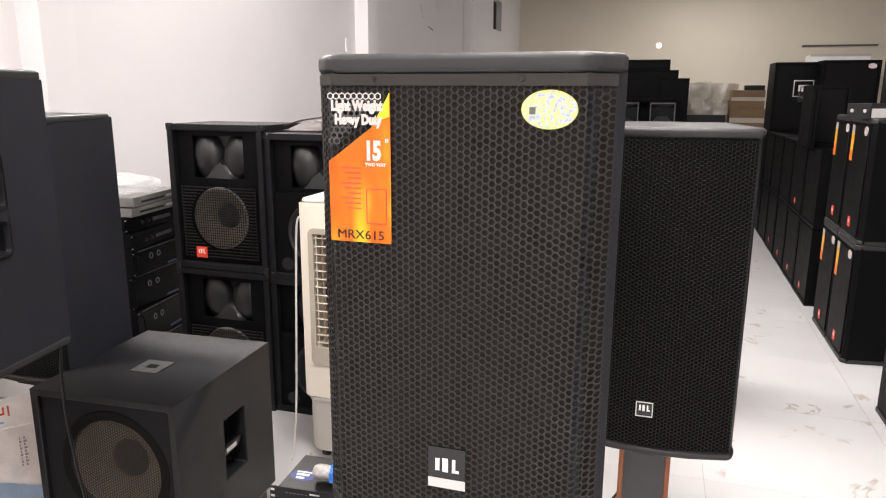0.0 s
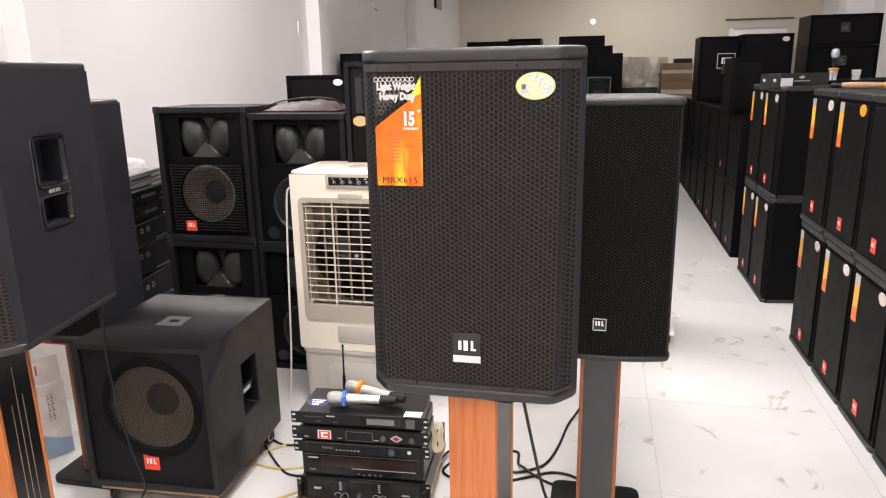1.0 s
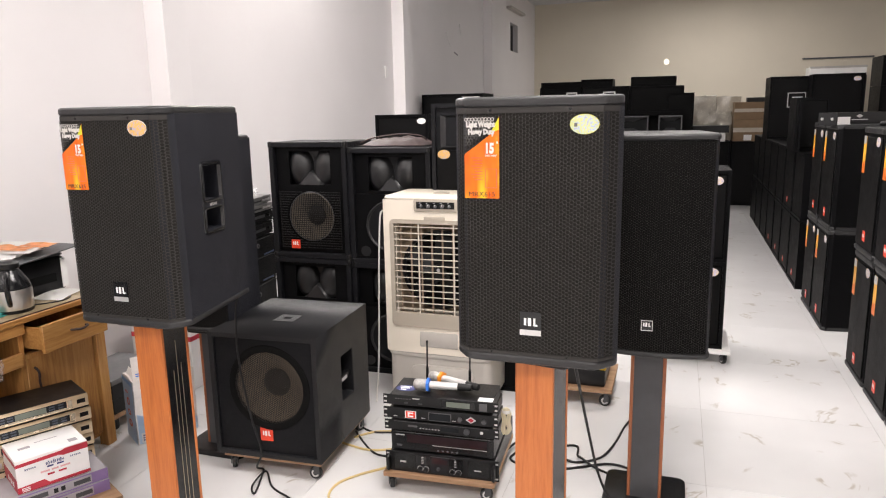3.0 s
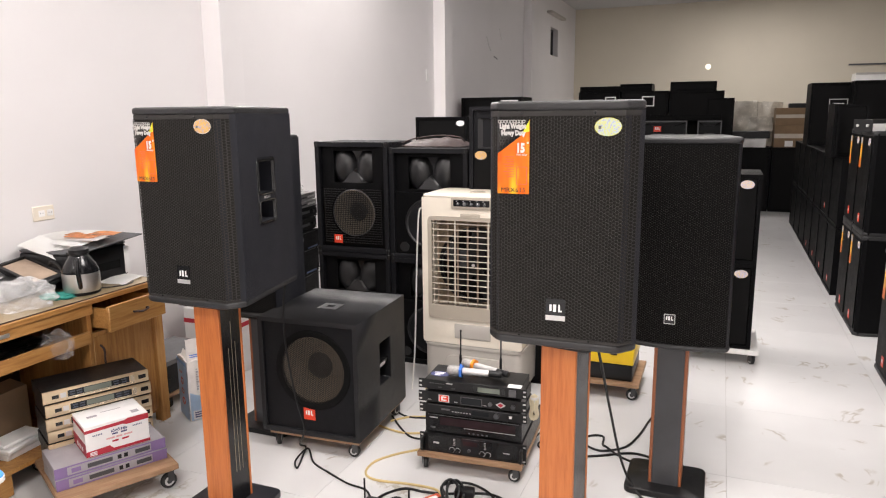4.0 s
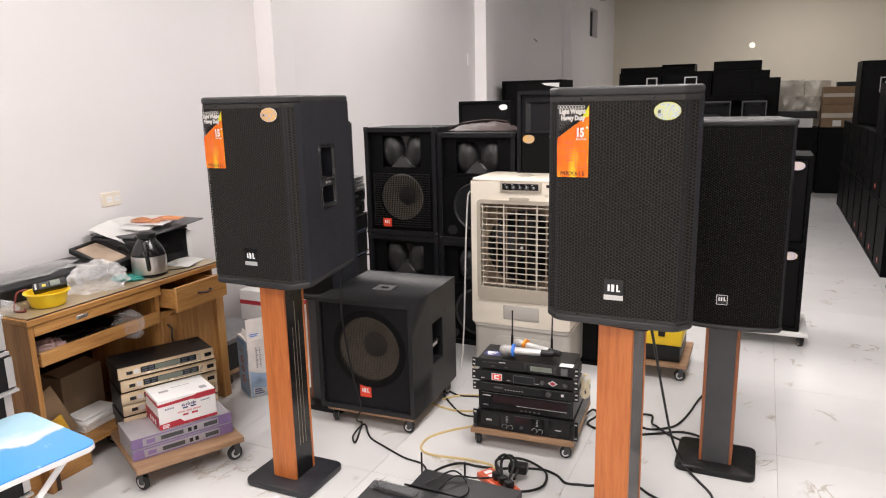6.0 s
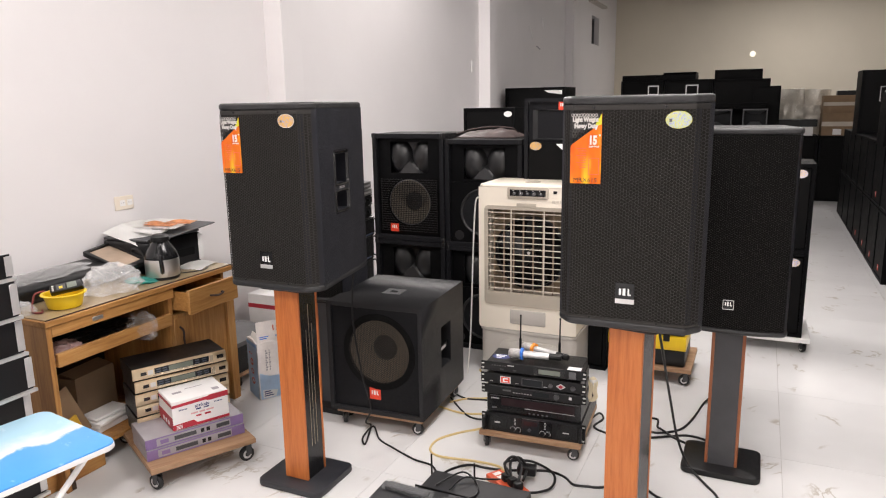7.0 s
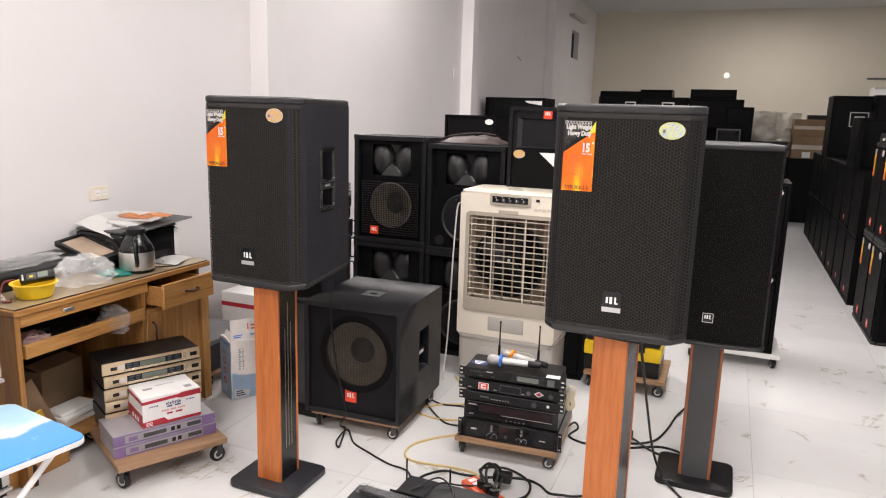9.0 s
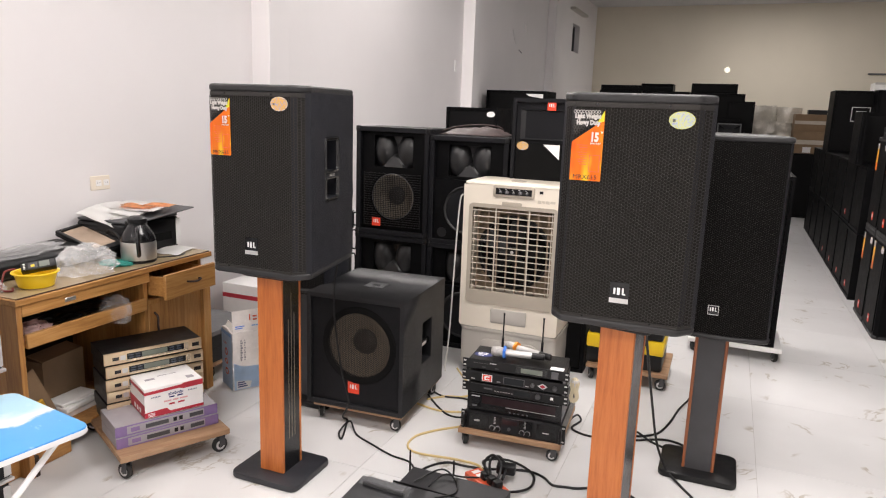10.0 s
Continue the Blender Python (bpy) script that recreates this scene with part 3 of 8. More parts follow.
# unseen ceiling lights over the shop's front, plus one added for the end wall
light_box = thing("ceiling_light", pose(*PANELS[0], CEIL), "large white square ceiling light panel, unseen, switched on", "ceiling light", "ceiling lights")
bm = bmesh.new()
for x0, x1, y0, y1 in ((-0.62, 0.62, -0.62, -0.595), (-0.62, 0.62, 0.595, 0.62), (-0.62, -0.595, -0.595, 0.595), (0.595, 0.62, -0.595, 0.595)):
    box(bm, x0, x1, y0, y1, -0.05, 0)
part("frame", bm, M["white"], light_box)
part("diffuser", box(bmesh.new(), -0.595, 0.595, -0.595, 0.595, -0.03, -0.02), M["lamp"], light_box, "glowing white diffuser")
for x, y in PANELS[1:]:
    copy_thing(light_box, pose(x, y, CEIL))
for (x, y), watts in zip(PANELS, PANEL_WATTS):
    data = bpy.data.lights.new("panel_light", "AREA")
    data.shape, data.size, data.energy, data.color = "SQUARE", 1.17, watts, LIGHT_COLOUR
    new("panel_light", data).matrix_basis = pose(x, y, CEIL - 0.04)

# unseen tube lights high on the west wall, with one weak one added east
tube_light = thing("tube_light", pose(TUBES[0][0], TUBES[0][1], 3.46), "white wall-mounted tube light, switched on", "tube light", "tube lights")
part("batten", box(bmesh.new(), 0.0, 0.03, -0.6, 0.6, -0.03, 0.03, 0.004, 1), M["white"], tube_light)
part("tube", cyl(bmesh.new(), (0.05, -0.58, 0), 0.014, 1.16, "y", 14), M["lamp"], tube_light, "glowing tube")
for (x, y), watts in zip(TUBES, TUBE_WATTS):
    side = 1 if x < 0 else -1
    if (x, y) != TUBES[0]:
        copy_thing(tube_light, pose(x, y, 3.46, 0, 0, 0 if side > 0 else 180))
    data = bpy.data.lights.new("tube_lamp", "AREA")
    data.shape, data.size, data.size_y, data.energy, data.color = "RECTANGLE", 1.15, 0.03, watts, LIGHT_COLOUR
    new("tube_lamp", data).matrix_basis = look((x + 0.075 * side, y, 3.46), (x + 0.875 * side, y, 2.66))


# ---- loudspeakers ----
def cabinet_outline(front, side, chamfer, back, depth):
    return [(-front, 0), (front, 0), (side, chamfer), (back, depth), (-back, depth), (-side, chamfer)]


def grown(outline, g):
    cx, cy = sum(p[0] for p in outline) / len(outline), sum(p[1] for p in outline) / len(outline)
    return [(x + g * math.copysign(1, x - cx), y + g * math.copysign(1, y - cy)) for x, y in outline]


def rounded_outline(outline, r, seg=3):
    """Corners of a convex outline cut back to arcs."""
    pts, n = [], len(outline)
    for i in range(n):
        a, b, c = (Vector((*outline[(i + k) % n], 0)) for k in (-1, 0, 1))
        p, q = b + (a - b).normalized() * r, b + (c - b).normalized() * r
        for k in range(seg + 1):
            t = k / seg
            v = (1 - t) ** 2 * p + 2 * t * (1 - t) * b + t * t * q
            pts.append((v.x, v.y))
    return pts


def badge(parent, x, z, y, w=0.05, h=0.056, back=None, strip=True, rim=False, name="badge"):
    """A small square maker's plate with plain white strokes."""
    b = part(name, plate(bmesh.new(), [(x - w / 2, z - h / 2), (x + w / 2, z - h / 2), (x + w / 2, z + h / 2), (x - w / 2, z + h / 2)], y, 0.0022), back or M["gloss"], parent)
    bm = bmesh.new()
    s = w / 0.05
    for k, (dx, ww, hh) in enumerate(((-0.0125, 0.0055, 0.017), (-0.002, 0.0075, 0.019), (0.0095, 0.0045, 0.019))):
        z0 = z + 0.004 * s
        plate(bm, [(x + (dx - ww / 2) * s, z0 - hh / 2 * s), (x + (dx + ww / 2) * s, z0 - hh / 2 * s), (x + (dx + ww / 2) * s, z0 + hh / 2 * s), (x + (dx - ww / 2) * s, z0 + hh / 2 * s)], y - 0.0022, 0.0006)
    plate(bm, [(x + 0.0095 * s, z - 0.0055 * s), (x + 0.0165 * s, z - 0.0055 * s), (x + 0.0165 * s, z - 0.0015 * s), (x + 0.0095 * s, z - 0.0015 * s)], y - 0.0022, 0.0006)
    part("mark", bm, M["white"], b)
    if strip:
        part("strip", plate(bmesh.new(), [(x - w / 2, z - h / 2), (x + w / 2, z - h / 2), (x + w / 2, z - h / 2 + 0.013 * s), (x - w / 2, z - h / 2 + 0.013 * s)], y - 0.0022, 0.0012), M["silverp"], b)
    if rim:
        bm = bmesh.new()
        e = 0.0022
        for x0, x1, z0, z1 in ((-w / 2, w / 2, -h / 2, -h / 2 + e), (-w / 2, w / 2, h / 2 - e, h / 2), (-w / 2, -w / 2 + e, -h / 2 + e, h / 2 - e), (w / 2 - e, w / 2, -h / 2 + e, h / 2 - e)):
            box(bm, x + x0, x + x1, y - 0.004, y - 0.0022, z + z0, z + z1)
        part("rim", bm, M["silverp"], b)
    return b


def side_handle(cab, outline, u0, u1, v0, v1, mirror=1, mark=True):
    """The proud frame round a pocket handle on the tapering side of a cabinet."""
    p0, p1 = Vector((*outline[2], 0)), Vector((*outline[3], 0))
    way = (p1 - p0).normalized()
    out = Vector((way.y, -way.x, 0))

    def at(u, v, d):
        q = p0 + way * u + out * d
        return (mirror * q.x, q.y, v)

    def ring(bm, a, b, c, d, r, width, rise):
        """A rounded frame round the opening a..b, c..d."""
        loops = []
        for g, dd in ((width, -0.003), (width - 0.002, rise), (0.0015, rise), (-0.002, -0.006)):
            ww, hh, rr = b - a + 2 * g, d - c + 2 * g, max(0.003, r + g)
            loops.append([bm.verts.new(at((a + b) / 2 + x, (c + d) / 2 + y, dd)) for x, y in rounded(ww, hh, rr, 4)])
        for p, q in zip(loops, loops[1:]):
            for k in range(len(p)):
                k2 = (k + 1) % len(p)
                bm.faces.new((p[k], p[k2], q[k2], q[k]))

    bm = bmesh.new()
    mid = v0 + (v1 - v0) * 0.40
    ring(bm, u0, u1, v0, mid - 0.016, 0.012, 0.007, 0.005)
    ring(bm, u0, u1, mid + 0.016, v1, 0.012, 0.007, 0.005)
    ring(bm, u0 - 0.010, u1 + 0.010, v0 - 0.010, v1 + 0.010, 0.018, 0.004, 0.003)
    bmesh.ops.recalc_face_normals(bm, faces=bm.faces[:])
    h = part("handle", bm, M["gloss"], cab, "glossy black pocket handle frame")
    if mark:
        q = p0 + way * ((u0 + u1) / 2) + out * 0.0012 + Vector((0, 0, mid - 0.005))
        m = Matrix(((way.x, -out.x, 0, q.x), (way.y, -out.y, 0, q.y), (0, 0, 1, q.z), (0, 0, 0, 1)))
        part("lettering", moved(words("MRX 615", 0.0135, 0.0003, 0.0003), m), M["silverp"], h, "small grey lettering")


def cabinet_shell(outline, h, handle=None):
    """The closed body; handle=(u0, u1, v0, v1) sinks two pockets into each tapering side."""
    bm = bmesh.new()
    n = len(outline)
    for i in range(n):
        (xa, ya), (xb, yb) = outline[i], outline[(i + 1) % n]
        a, b = Vector((xa, ya, 0)), Vector((xb, yb, 0))
        way, length = (b - a).normalized(), (b - a).length
        inward = Vector((-way.y, way.x, 0))
        if handle and i in (2, 4):
            u0, u1, v0, v1 = handle
            if i == 4:
                u0, u1 = length - u1, length - u0
            mid = v0 + (v1 - v0) * 0.40
            holed(bm, length, h, [(u0, u1, v0, mid - 0.014), (u0, u1, mid + 0.014, v1)], lambda u, v, d: tuple(a + way * u + inward * d + Vector((0, 0, v))), 0.06)
        else:
            bm.faces.new([bm.verts.new((p.x, p.y, z)) for p, z in ((a, 0), (b, 0), (b, h), (a, h))])
    for z in (0, h):
        bm.faces.new([bm.verts.new((x, y, z)) for x, y in outline])
    bmesh.ops.remove_doubles(bm, verts=bm.verts, dist=1e-5)
    return bm


GRILLES = {}


def label_sheet(parent, x0, z0, w=0.095, h=0.213, y=-0.001, full=True):
    x1, z1 = x0 + w, z0 + h
    if not full:
        lab = part("label", plate(bmesh.new(), [(x0, z0), (x1, z0), (x1, z1), (x0, z1)], y, 0.0008), M["rowfoil"], parent, "orange foil product label")
        part("label_head", plate(bmesh.new(), [(x0, z1 - 0.048), (x1, z1 - 0.042), (x1, z1), (x0, z1)], y - 0.0009, 0.0006), M["silverp"], lab)
        part("label_foot", plate(bmesh.new(), [(x0, z0), (x1, z0), (x1, z0 + 0.07), (x0, z0 + 0.055)], y - 0.0009, 0.0006), M["orangedeep"], lab)
        return lab
    lab = part("label", plate(bmesh.new(), [(x0, z0), (x1, z0), (x1, z1), (x1 - 0.028 * w / 0.095, z1 - 0.048), (x0, z0 + h * 0.545)], y, 0.0008), M["foil"], parent, "orange foil product label")
    for text, size, cx, cz, mat, sq, bold in (("Light Weight", 0.0185, 0.47, 0.885, "white", 0.80, 0.0013), ("Heavy Duty", 0.0185, 0.49, 0.795, "white", 0.80, 0.0013), ("15", 0.036, 0.72, 0.565, "white", 0.72, 0.0019), ("\"", 0.018, 0.945, 0.640, "white", 0.9, 0.0004), ("TWO WAY", 0.0066, 0.76, 0.520, "white", 0.95, 0.0003), ("MRX615", 0.0190, 0.50, 0.022, "black", 1.10, 0.0)):
        part("lettering", moved(words(text, size, 0.0003, bold, squeeze=sq), Matrix.Translation((x0 + cx * w, y - 0.0013, z0 + cz * h))), M["labelwhite" if mat == "white" else mat], lab)
    # honeycomb printed on the clear head of the label, paler towards the top
    p = w / 10.5
    heads = {"labelwhite": bmesh.new(), "silverdim": bmesh.new(), "greydim": bmesh.new()}
    for row in range(11):
        for col in range(11):
            cx, cz = x0 + p * (col + 0.5 + 0.5 * (row % 2)), z1 - p * (0.6 + 0.866 * row)
            u, v = (cx - x0) / w, (cz - z0) / h
            if cx + 0.5 * p > x1 or v < 0.61 + 0.30 * u / 0.70 or (u > 0.66 and v < 0.80 + 0.55 * (u - 0.66)):
                continue
            bm = heads["labelwhite" if row == 0 else "silverdim" if row == 3 else "greydim"]
            ring = [[bm.verts.new((cx + f * p * math.sin(math.pi * k / 3), y - 0.0004, cz + f * p * math.cos(math.pi * k / 3))) for k in range(6)] for f in (0.575, 0.40)]
            for k in range(6):
                bm.faces.new((ring[0][k], ring[0][(k + 1) % 6], ring[1][(k + 1) % 6], ring[1][k]))
    for mat, bm in heads.items():
        part("honeycomb_print", bm, M[mat], lab, "printed honeycomb pattern")
    bm = bmesh.new()
    for k in range(9):
        zz = z0 + h * (0.50 - 0.034 * k)
        box(bm, x0 + 0.018 * (1 + 0.3 * (k % 3)), x0 + w * 0.52, y - 0.0011, y - 0.0008, zz, zz + 0.0016)
    part("small_print", bm, M["redprint"], lab)
    bm = bmesh.new()
    a, b, c, d, e = x0 + 0.6 * w, x0 + 0.93 * w, z0 + 0.13 * h, z0 + 0.37 * h, 0.0012
    for q in ((a, b, c, c + e), (a, b, d - e, d), (a, a + e, c + e, d - e), (b - e, b, c + e, d - e)):
        box(bm, q[0], q[1], y - 0.0011, y - 0.0008, q[2], q[3])
    part("diagram", bm, M["redprint"], lab)
    part("corner", plate(bmesh.new(), [(x1 - 0.001, z1 - 0.001), (x1 - 0.024, z1 - 0.041), (x1 - 0.001, z1 - 0.033)], y - 0.0009, 0.0004), M["lime"], lab)
    return lab


def wrap(x):
    """How far the near grille bends back at its side edges."""
    return 0.056 * (max(0.0, abs(x) - 0.179) / 0.045) ** 1.3


def pa_speaker(m, label, sticker, group, full=True, spot=(0.1325, 0.650)):
    """A trapezoid two-way cabinet, 0.444 x 0.505 x 0.72 m (0.40 m deep in the rows), faces -y, origin at the middle of its front bottom edge."""
    s = thing("loudspeaker", m, label, "loudspeaker", group)
    if full:
        o = cabinet_outline(0.181, 0.2255, 0.056, 0.150, 0.505)
        inner = [(x * 0.995, y + 0.006 if y < 0.1 else y) for x, y in o]
        part("cabinet", moved(cabinet_shell(inner, 0.69, (0.155, 0.270, 0.286, 0.510)), Matrix.Translation((0, 0, 0.01))), M["pa_paint"], s)
        side_handle(s, o, 0.150, 0.275, 0.293, 0.523)
        side_handle(s, o, 0.150, 0.275, 0.293, 0.523, -1, False)
        caps = (("top_cap", 0.695, 0.723), ("bottom_cap", 0.0, 0.026))
    else:
        o = cabinet_outline(0.206, 0.224, 0.032, 0.175, 0.40)
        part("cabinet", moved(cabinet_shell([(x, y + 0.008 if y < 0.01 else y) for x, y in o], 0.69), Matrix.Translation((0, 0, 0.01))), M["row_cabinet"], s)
        caps = (("top_cap", 0.684, 0.718), ("bottom_cap", 0.0, 0.03))
    for name, z0, z1 in caps:
        part(name, lofted(bmesh.new(), lambda inset: rounded_outline(grown(o, 0.0012 - inset), 0.018, 4), z0, z1, 0.009), M["cap"], s, "rounded black plastic end cap").modifiers.new("even_normals", "WEIGHTED_NORMAL").keep_sharp = True
    if full:
        if "near" not in GRILLES:
            GRILLES["near"] = grille_mesh("grille", 0.430, 0.648, 0.0103, 0.0048, wrap, M["grille"])
        g = new("grille", GRILLES["near"])
        g.parent, g.matrix_basis = s, pose(0, 0.0, 0.033)
        tagged(g, "perforated black metal grille")
        part("scrim", prism(bmesh.new(), [(-0.176, 0.0045), (0.176, 0.0045), (0.2125, 0.0425), (-0.2125, 0.0425)], 0.027, 0.694), M["scrim"], s, "dark cloth behind the grille")
        for z0, z1 in ((0.680, 0.6955), (0.0255, 0.034)):
            part("grille_band", prism(bmesh.new(), [(-0.1780, 0.0006), (0.1780, 0.0006), (0.2150, 0.0405), (-0.2150, 0.0405)], z0, z1), M["grille"], s)
        for x in (-0.112, 0.096):
            part("screw", cyl(bmesh.new(), (x, -0.0015, 0.688), 0.0038, 0.003, "y", 10), M["gloss"], s)
            part("screw", cyl(bmesh.new(), (x, -0.0015, 0.030), 0.0030, 0.003, "y", 10), M["gloss"], s)
        label_sheet(s, -0.1825, 0.458)
        part("sticker", oval(bmesh.new(), spot[0], spot[1], 0.036, 0.0245, -0.0002, 0.0012), M[sticker], s, "oval hologram sticker")
        part("sticker_rim", oval(bmesh.new(), spot[0], spot[1], 0.0368, 0.0252, -0.0001, 0.0008), M["lime" if sticker == "holo_green" else "paper"], s)
        part("sticker_mark", box(bmesh.new(), spot[0] - 0.026, spot[0] - 0.018, -0.0022, -0.0014, spot[1] - 0.006, spot[1] + 0.003), M["grey"], s)
        badge(s, -0.002, 0.119, -0.0005, 0.058, 0.066)
    else:
        part("grille", box(bmesh.new(), -0.185, 0.185, 0.0, 0.0078, 0.045, 0.665, 0.002, 1), M["row_grille"], s, "black metal grille")
        label_sheet(s, -0.180, 0.455, w=0.058, full=False)
        part("sticker", oval(bmesh.new(), 0.125, 0.643, 0.040, 0.027, -0.0002, 0.0012), M[sticker], s, "oval hologram sticker")
        badge(s, 0.0, 0.105, 0.0, 0.052, 0.06, M["red"], False)
    return s


def column_stand(m, height, label, turned=False, lines=True):
    """A wood-and-black pillar stand on a flat base; origin on the floor at the middle of the pillar."""
    s = thing("speaker_stand", m, label, "speaker stand", "speaker stands")
    part("base_plate", prism(bmesh.new(), rounded(0.32, 0.28, 0.035, 4), 0.0, 0.028, 0.006, 2), M["black" if turned else "baseplate"], s, "black rounded base plate")
    wood, deep = (0.066, 0.060) if turned else (0.0575, 0.061)
    r = Matrix.Rotation(radians(90), 4, "Z") if turned else Matrix.Identity(4)
    for sgn in (-1, 1):
        part("wood_panel", moved(box(bmesh.new(), -wood, wood, sgn * deep - 0.0065, sgn * deep + 0.0065, 0.028, height - 0.02, 0.002, 1), r), M["redwood" if turned else "wood"], s, "red-brown wood veneer panel" if turned else "orange wood veneer panel")
        inner = part("side_panel", moved(box(bmesh.new(), sgn * (wood - 0.010) - 0.008, sgn * (wood - 0.010) + 0.008, -deep + 0.0067, deep - 0.0067, 0.028, height - 0.02), r), M["gloss"] if not turned else M["darkgrey"], s, "black inset panel")
        if lines and not turned:
            for k, (y, top) in enumerate(((-0.02, 0.78), (0.0, 0.90), (0.02, 0.80))):
                part("gold_line", moved(box(bmesh.new(), sgn * (wood - 0.0018) - 0.0004, sgn * (wood - 0.0018) + 0.0004, y - 0.0012, y + 0.0012, height * 0.19, height * top), r), M["brass"], inner, "thin gold inlay line")
    part("top_plate", prism(bmesh.new(), rounded(0.22, 0.20, 0.02, 3), height - 0.014, height, 0.003, 1), M["black"], s, "black top plate")
    return s


column_stand(pose(-1.488, 1.18, 0), 0.878, "wood and black pillar stand with gold lines on a flat base")
pa_speaker(pose(-1.5125, 1.045, 0.878), "black two-way PA loudspeaker with an orange label on a wooden stand", "holo_gold", "PA loudspeakers on stands", spot=(0.130, 0.655))
column_stand(pose(-0.124, 1.18, 0, 0, 0, -10), 0.878, "wood and black pillar stand in front of stacked amplifiers", lines=False)
pa_speaker(pose(-0.1305, 1.045, 0.878), "black two-way PA loudspeaker with orange label and green hologram sticker", "holo_green", "PA loudspeakers on stands")


def tall_speaker(m, label, back=0.15):
    """A taller cabinet, 0.42 x 0.40 x 0.82 m, with a bowed full-height grille."""
    s = thing("loudspeaker", m, label, "loudspeaker", "tall loudspeakers on stands")
    o = [(-0.2, 0.03), (-0.1, 0.008), (0, 0.0), (0.1, 0.008), (0.2, 0.03), (0.21, 0.07), (back, 0.40), (-back, 0.40), (-0.21, 0.07)]
    part("cabinet", prism(bmesh.new(), [(x * 0.985, y + 0.012) for x, y in o], 0.005, 0.81), M["pa_paint"], s)
    for name, z0, z1 in (("top_cap", 0.797, 0.822), ("bottom_cap", -0.006, 0.016)):
        part(name, lofted(bmesh.new(), lambda inset: rounded_outline(grown(o, 0.002 - inset), 0.014, 3), z0, z1, 0.0095), M["cap"], s, "black plastic end cap").modifiers.new("even_normals", "WEIGHTED_NORMAL").keep_sharp = True
    part("scrim", prism(bmesh.new(), [(x * 0.965, y + 0.0055) for x, y in o], 0.012, 0.80), M["foam"], s, "black foam behind the grille")
    if "fine" not in GRILLES:
        GRILLES["fine"] = grille_mesh("grille", 0.398, 0.786, 0.0098, 0.0049, lambda x: 0.001 + 0.72 * x * x, M["fine_grille"])
    g = new("grille", GRILLES["fine"])
    g.parent, g.matrix_basis = s, pose(0, 0, 0.014)
    tagged(g, "finely perforated black metal grille")
    badge(s, -0.015, 0.120, 0.0012, 0.042, 0.040, strip=False, rim=True)
    return s


column_stand(pose(0.155, 1.985, 0), 0.655, "dark pillar stand with wooden edges on rounded base", True)
tall_speaker(pose(0.160, 1.84, 0.653), "tall black loudspeaker with fine metal grille on a stand")
column_stand(pose(-1.79, 1.90, 0), 0.600, "dark pillar stand with wooden edges behind the subwoofer", True)
tall_speaker(pose(-1.87, 1.78, 0.6065) @ Matrix.Diagonal((1, 1, 1.058, 1)), "tall black loudspeaker standing behind another loudspeaker", 0.125)


def caster(parent, x, y, h=0.06, turn=20):
    t = Matrix.Translation((x, y, 0)) @ Matrix.Rotation(radians(turn), 4, "Z")
    f = bmesh.new()
    box(f, -0.019, 0.019, -0.019, 0.019, h - 0.006, h)
    for sgn in (-1, 1):
        box(f, sgn * 0.014 - 0.0015, sgn * 0.014 + 0.0015, -0.012, 0.014, h * 0.35, h - 0.005)
    c = part("caster", moved(f, t), M["darkgrey"], parent, "small swivel caster")
    r = h * 0.40
    part("wheel", moved(cyl(bmesh.new(), (-0.010, 0.008, r), r, 0.020, "x", 20, bevel=0.004), t), M["rubber"], c, "black rubber wheel")
    part("hub", moved(cyl(bmesh.new(), (-0.0115, 0.008, r), r * 0.62, 0.023, "x", 14), t), M["silverp"], c)
    part("axle", moved(cyl(bmesh.new(), (-0.0125, 0.008, r), r * 0.34, 0.025, "x", 12), t), M["rubber"], c)
    return c


def dolly(m, w, d, h, label, board="ply", inset=0.03, thick=0.018):
    s = thing("dolly", m, label, "dolly", "wheeled dollies")
    part("board", box(bmesh.new(), -w / 2, w / 2, -d / 2, d / 2, h - thick, h, 0.002, 1), M[board], s, "plywood board")
    for k, (sx, sy) in enumerate(((-1, -1), (1, -1), (1, 1), (-1, 1))):
        caster(s, sx * (w / 2 - inset), sy * (d / 2 - inset), h - thick, 25 + 70 * k)
    return s


def disc_grille(name, radius, pitch, hole, material):
    me = grille_mesh(name, 2 * radius, 2 * radius, pitch, hole, lambda x: 0.0, material)
    bm = bmesh.new()
    bm.from_mesh(me)
    bpy.data.meshes.remove(me)
    out = [f for f in bm.faces if math.hypot(f.calc_center_median().x, f.calc_center_median().z - radius) > radius - pitch * 0.3]
    bmesh.ops.delete(bm, geom=out, context="FACES")
    return bm


def hoop(profile, n, m):
    bm = lathe(bmesh.new(), profile, n, m)
    bmesh.ops.delete(bm, geom=[f for f in bm.faces if len(f.verts) > 4], context="FACES")
    return bm


def woofer(parent, x, y, z, r, label="", paper="cone"):
    """A paper cone with rolled surround and dust cap, facing -y, its rim at y."""
    m = Matrix.Translation((x, y, z)) @ Matrix.Rotation(radians(90), 4, "X")
    bm = lathe(bmesh.new(), [(r, -0.012), (r, 0.0), (r * 0.94, 0.004), (r * 0.88, 0.001), (r * 0.84, -0.003), (r * 0.40, -0.062)], 40, m)
    bmesh.ops.delete(bm, geom=[f for f in bm.faces if len(f.verts) > 4], context="FACES")
    w = part("woofer", bm, M[paper], parent, label or "brown paper woofer cone")
    part("dust_cap", lathe(bmesh.new(), [(r * 0.41, -0.064), (r * 0.37, -0.050), (r * 0.26, -0.040), (r * 0.13, -0.035), (0.002, -0.034)], 28, m), M["dustcap"], w)
    return w


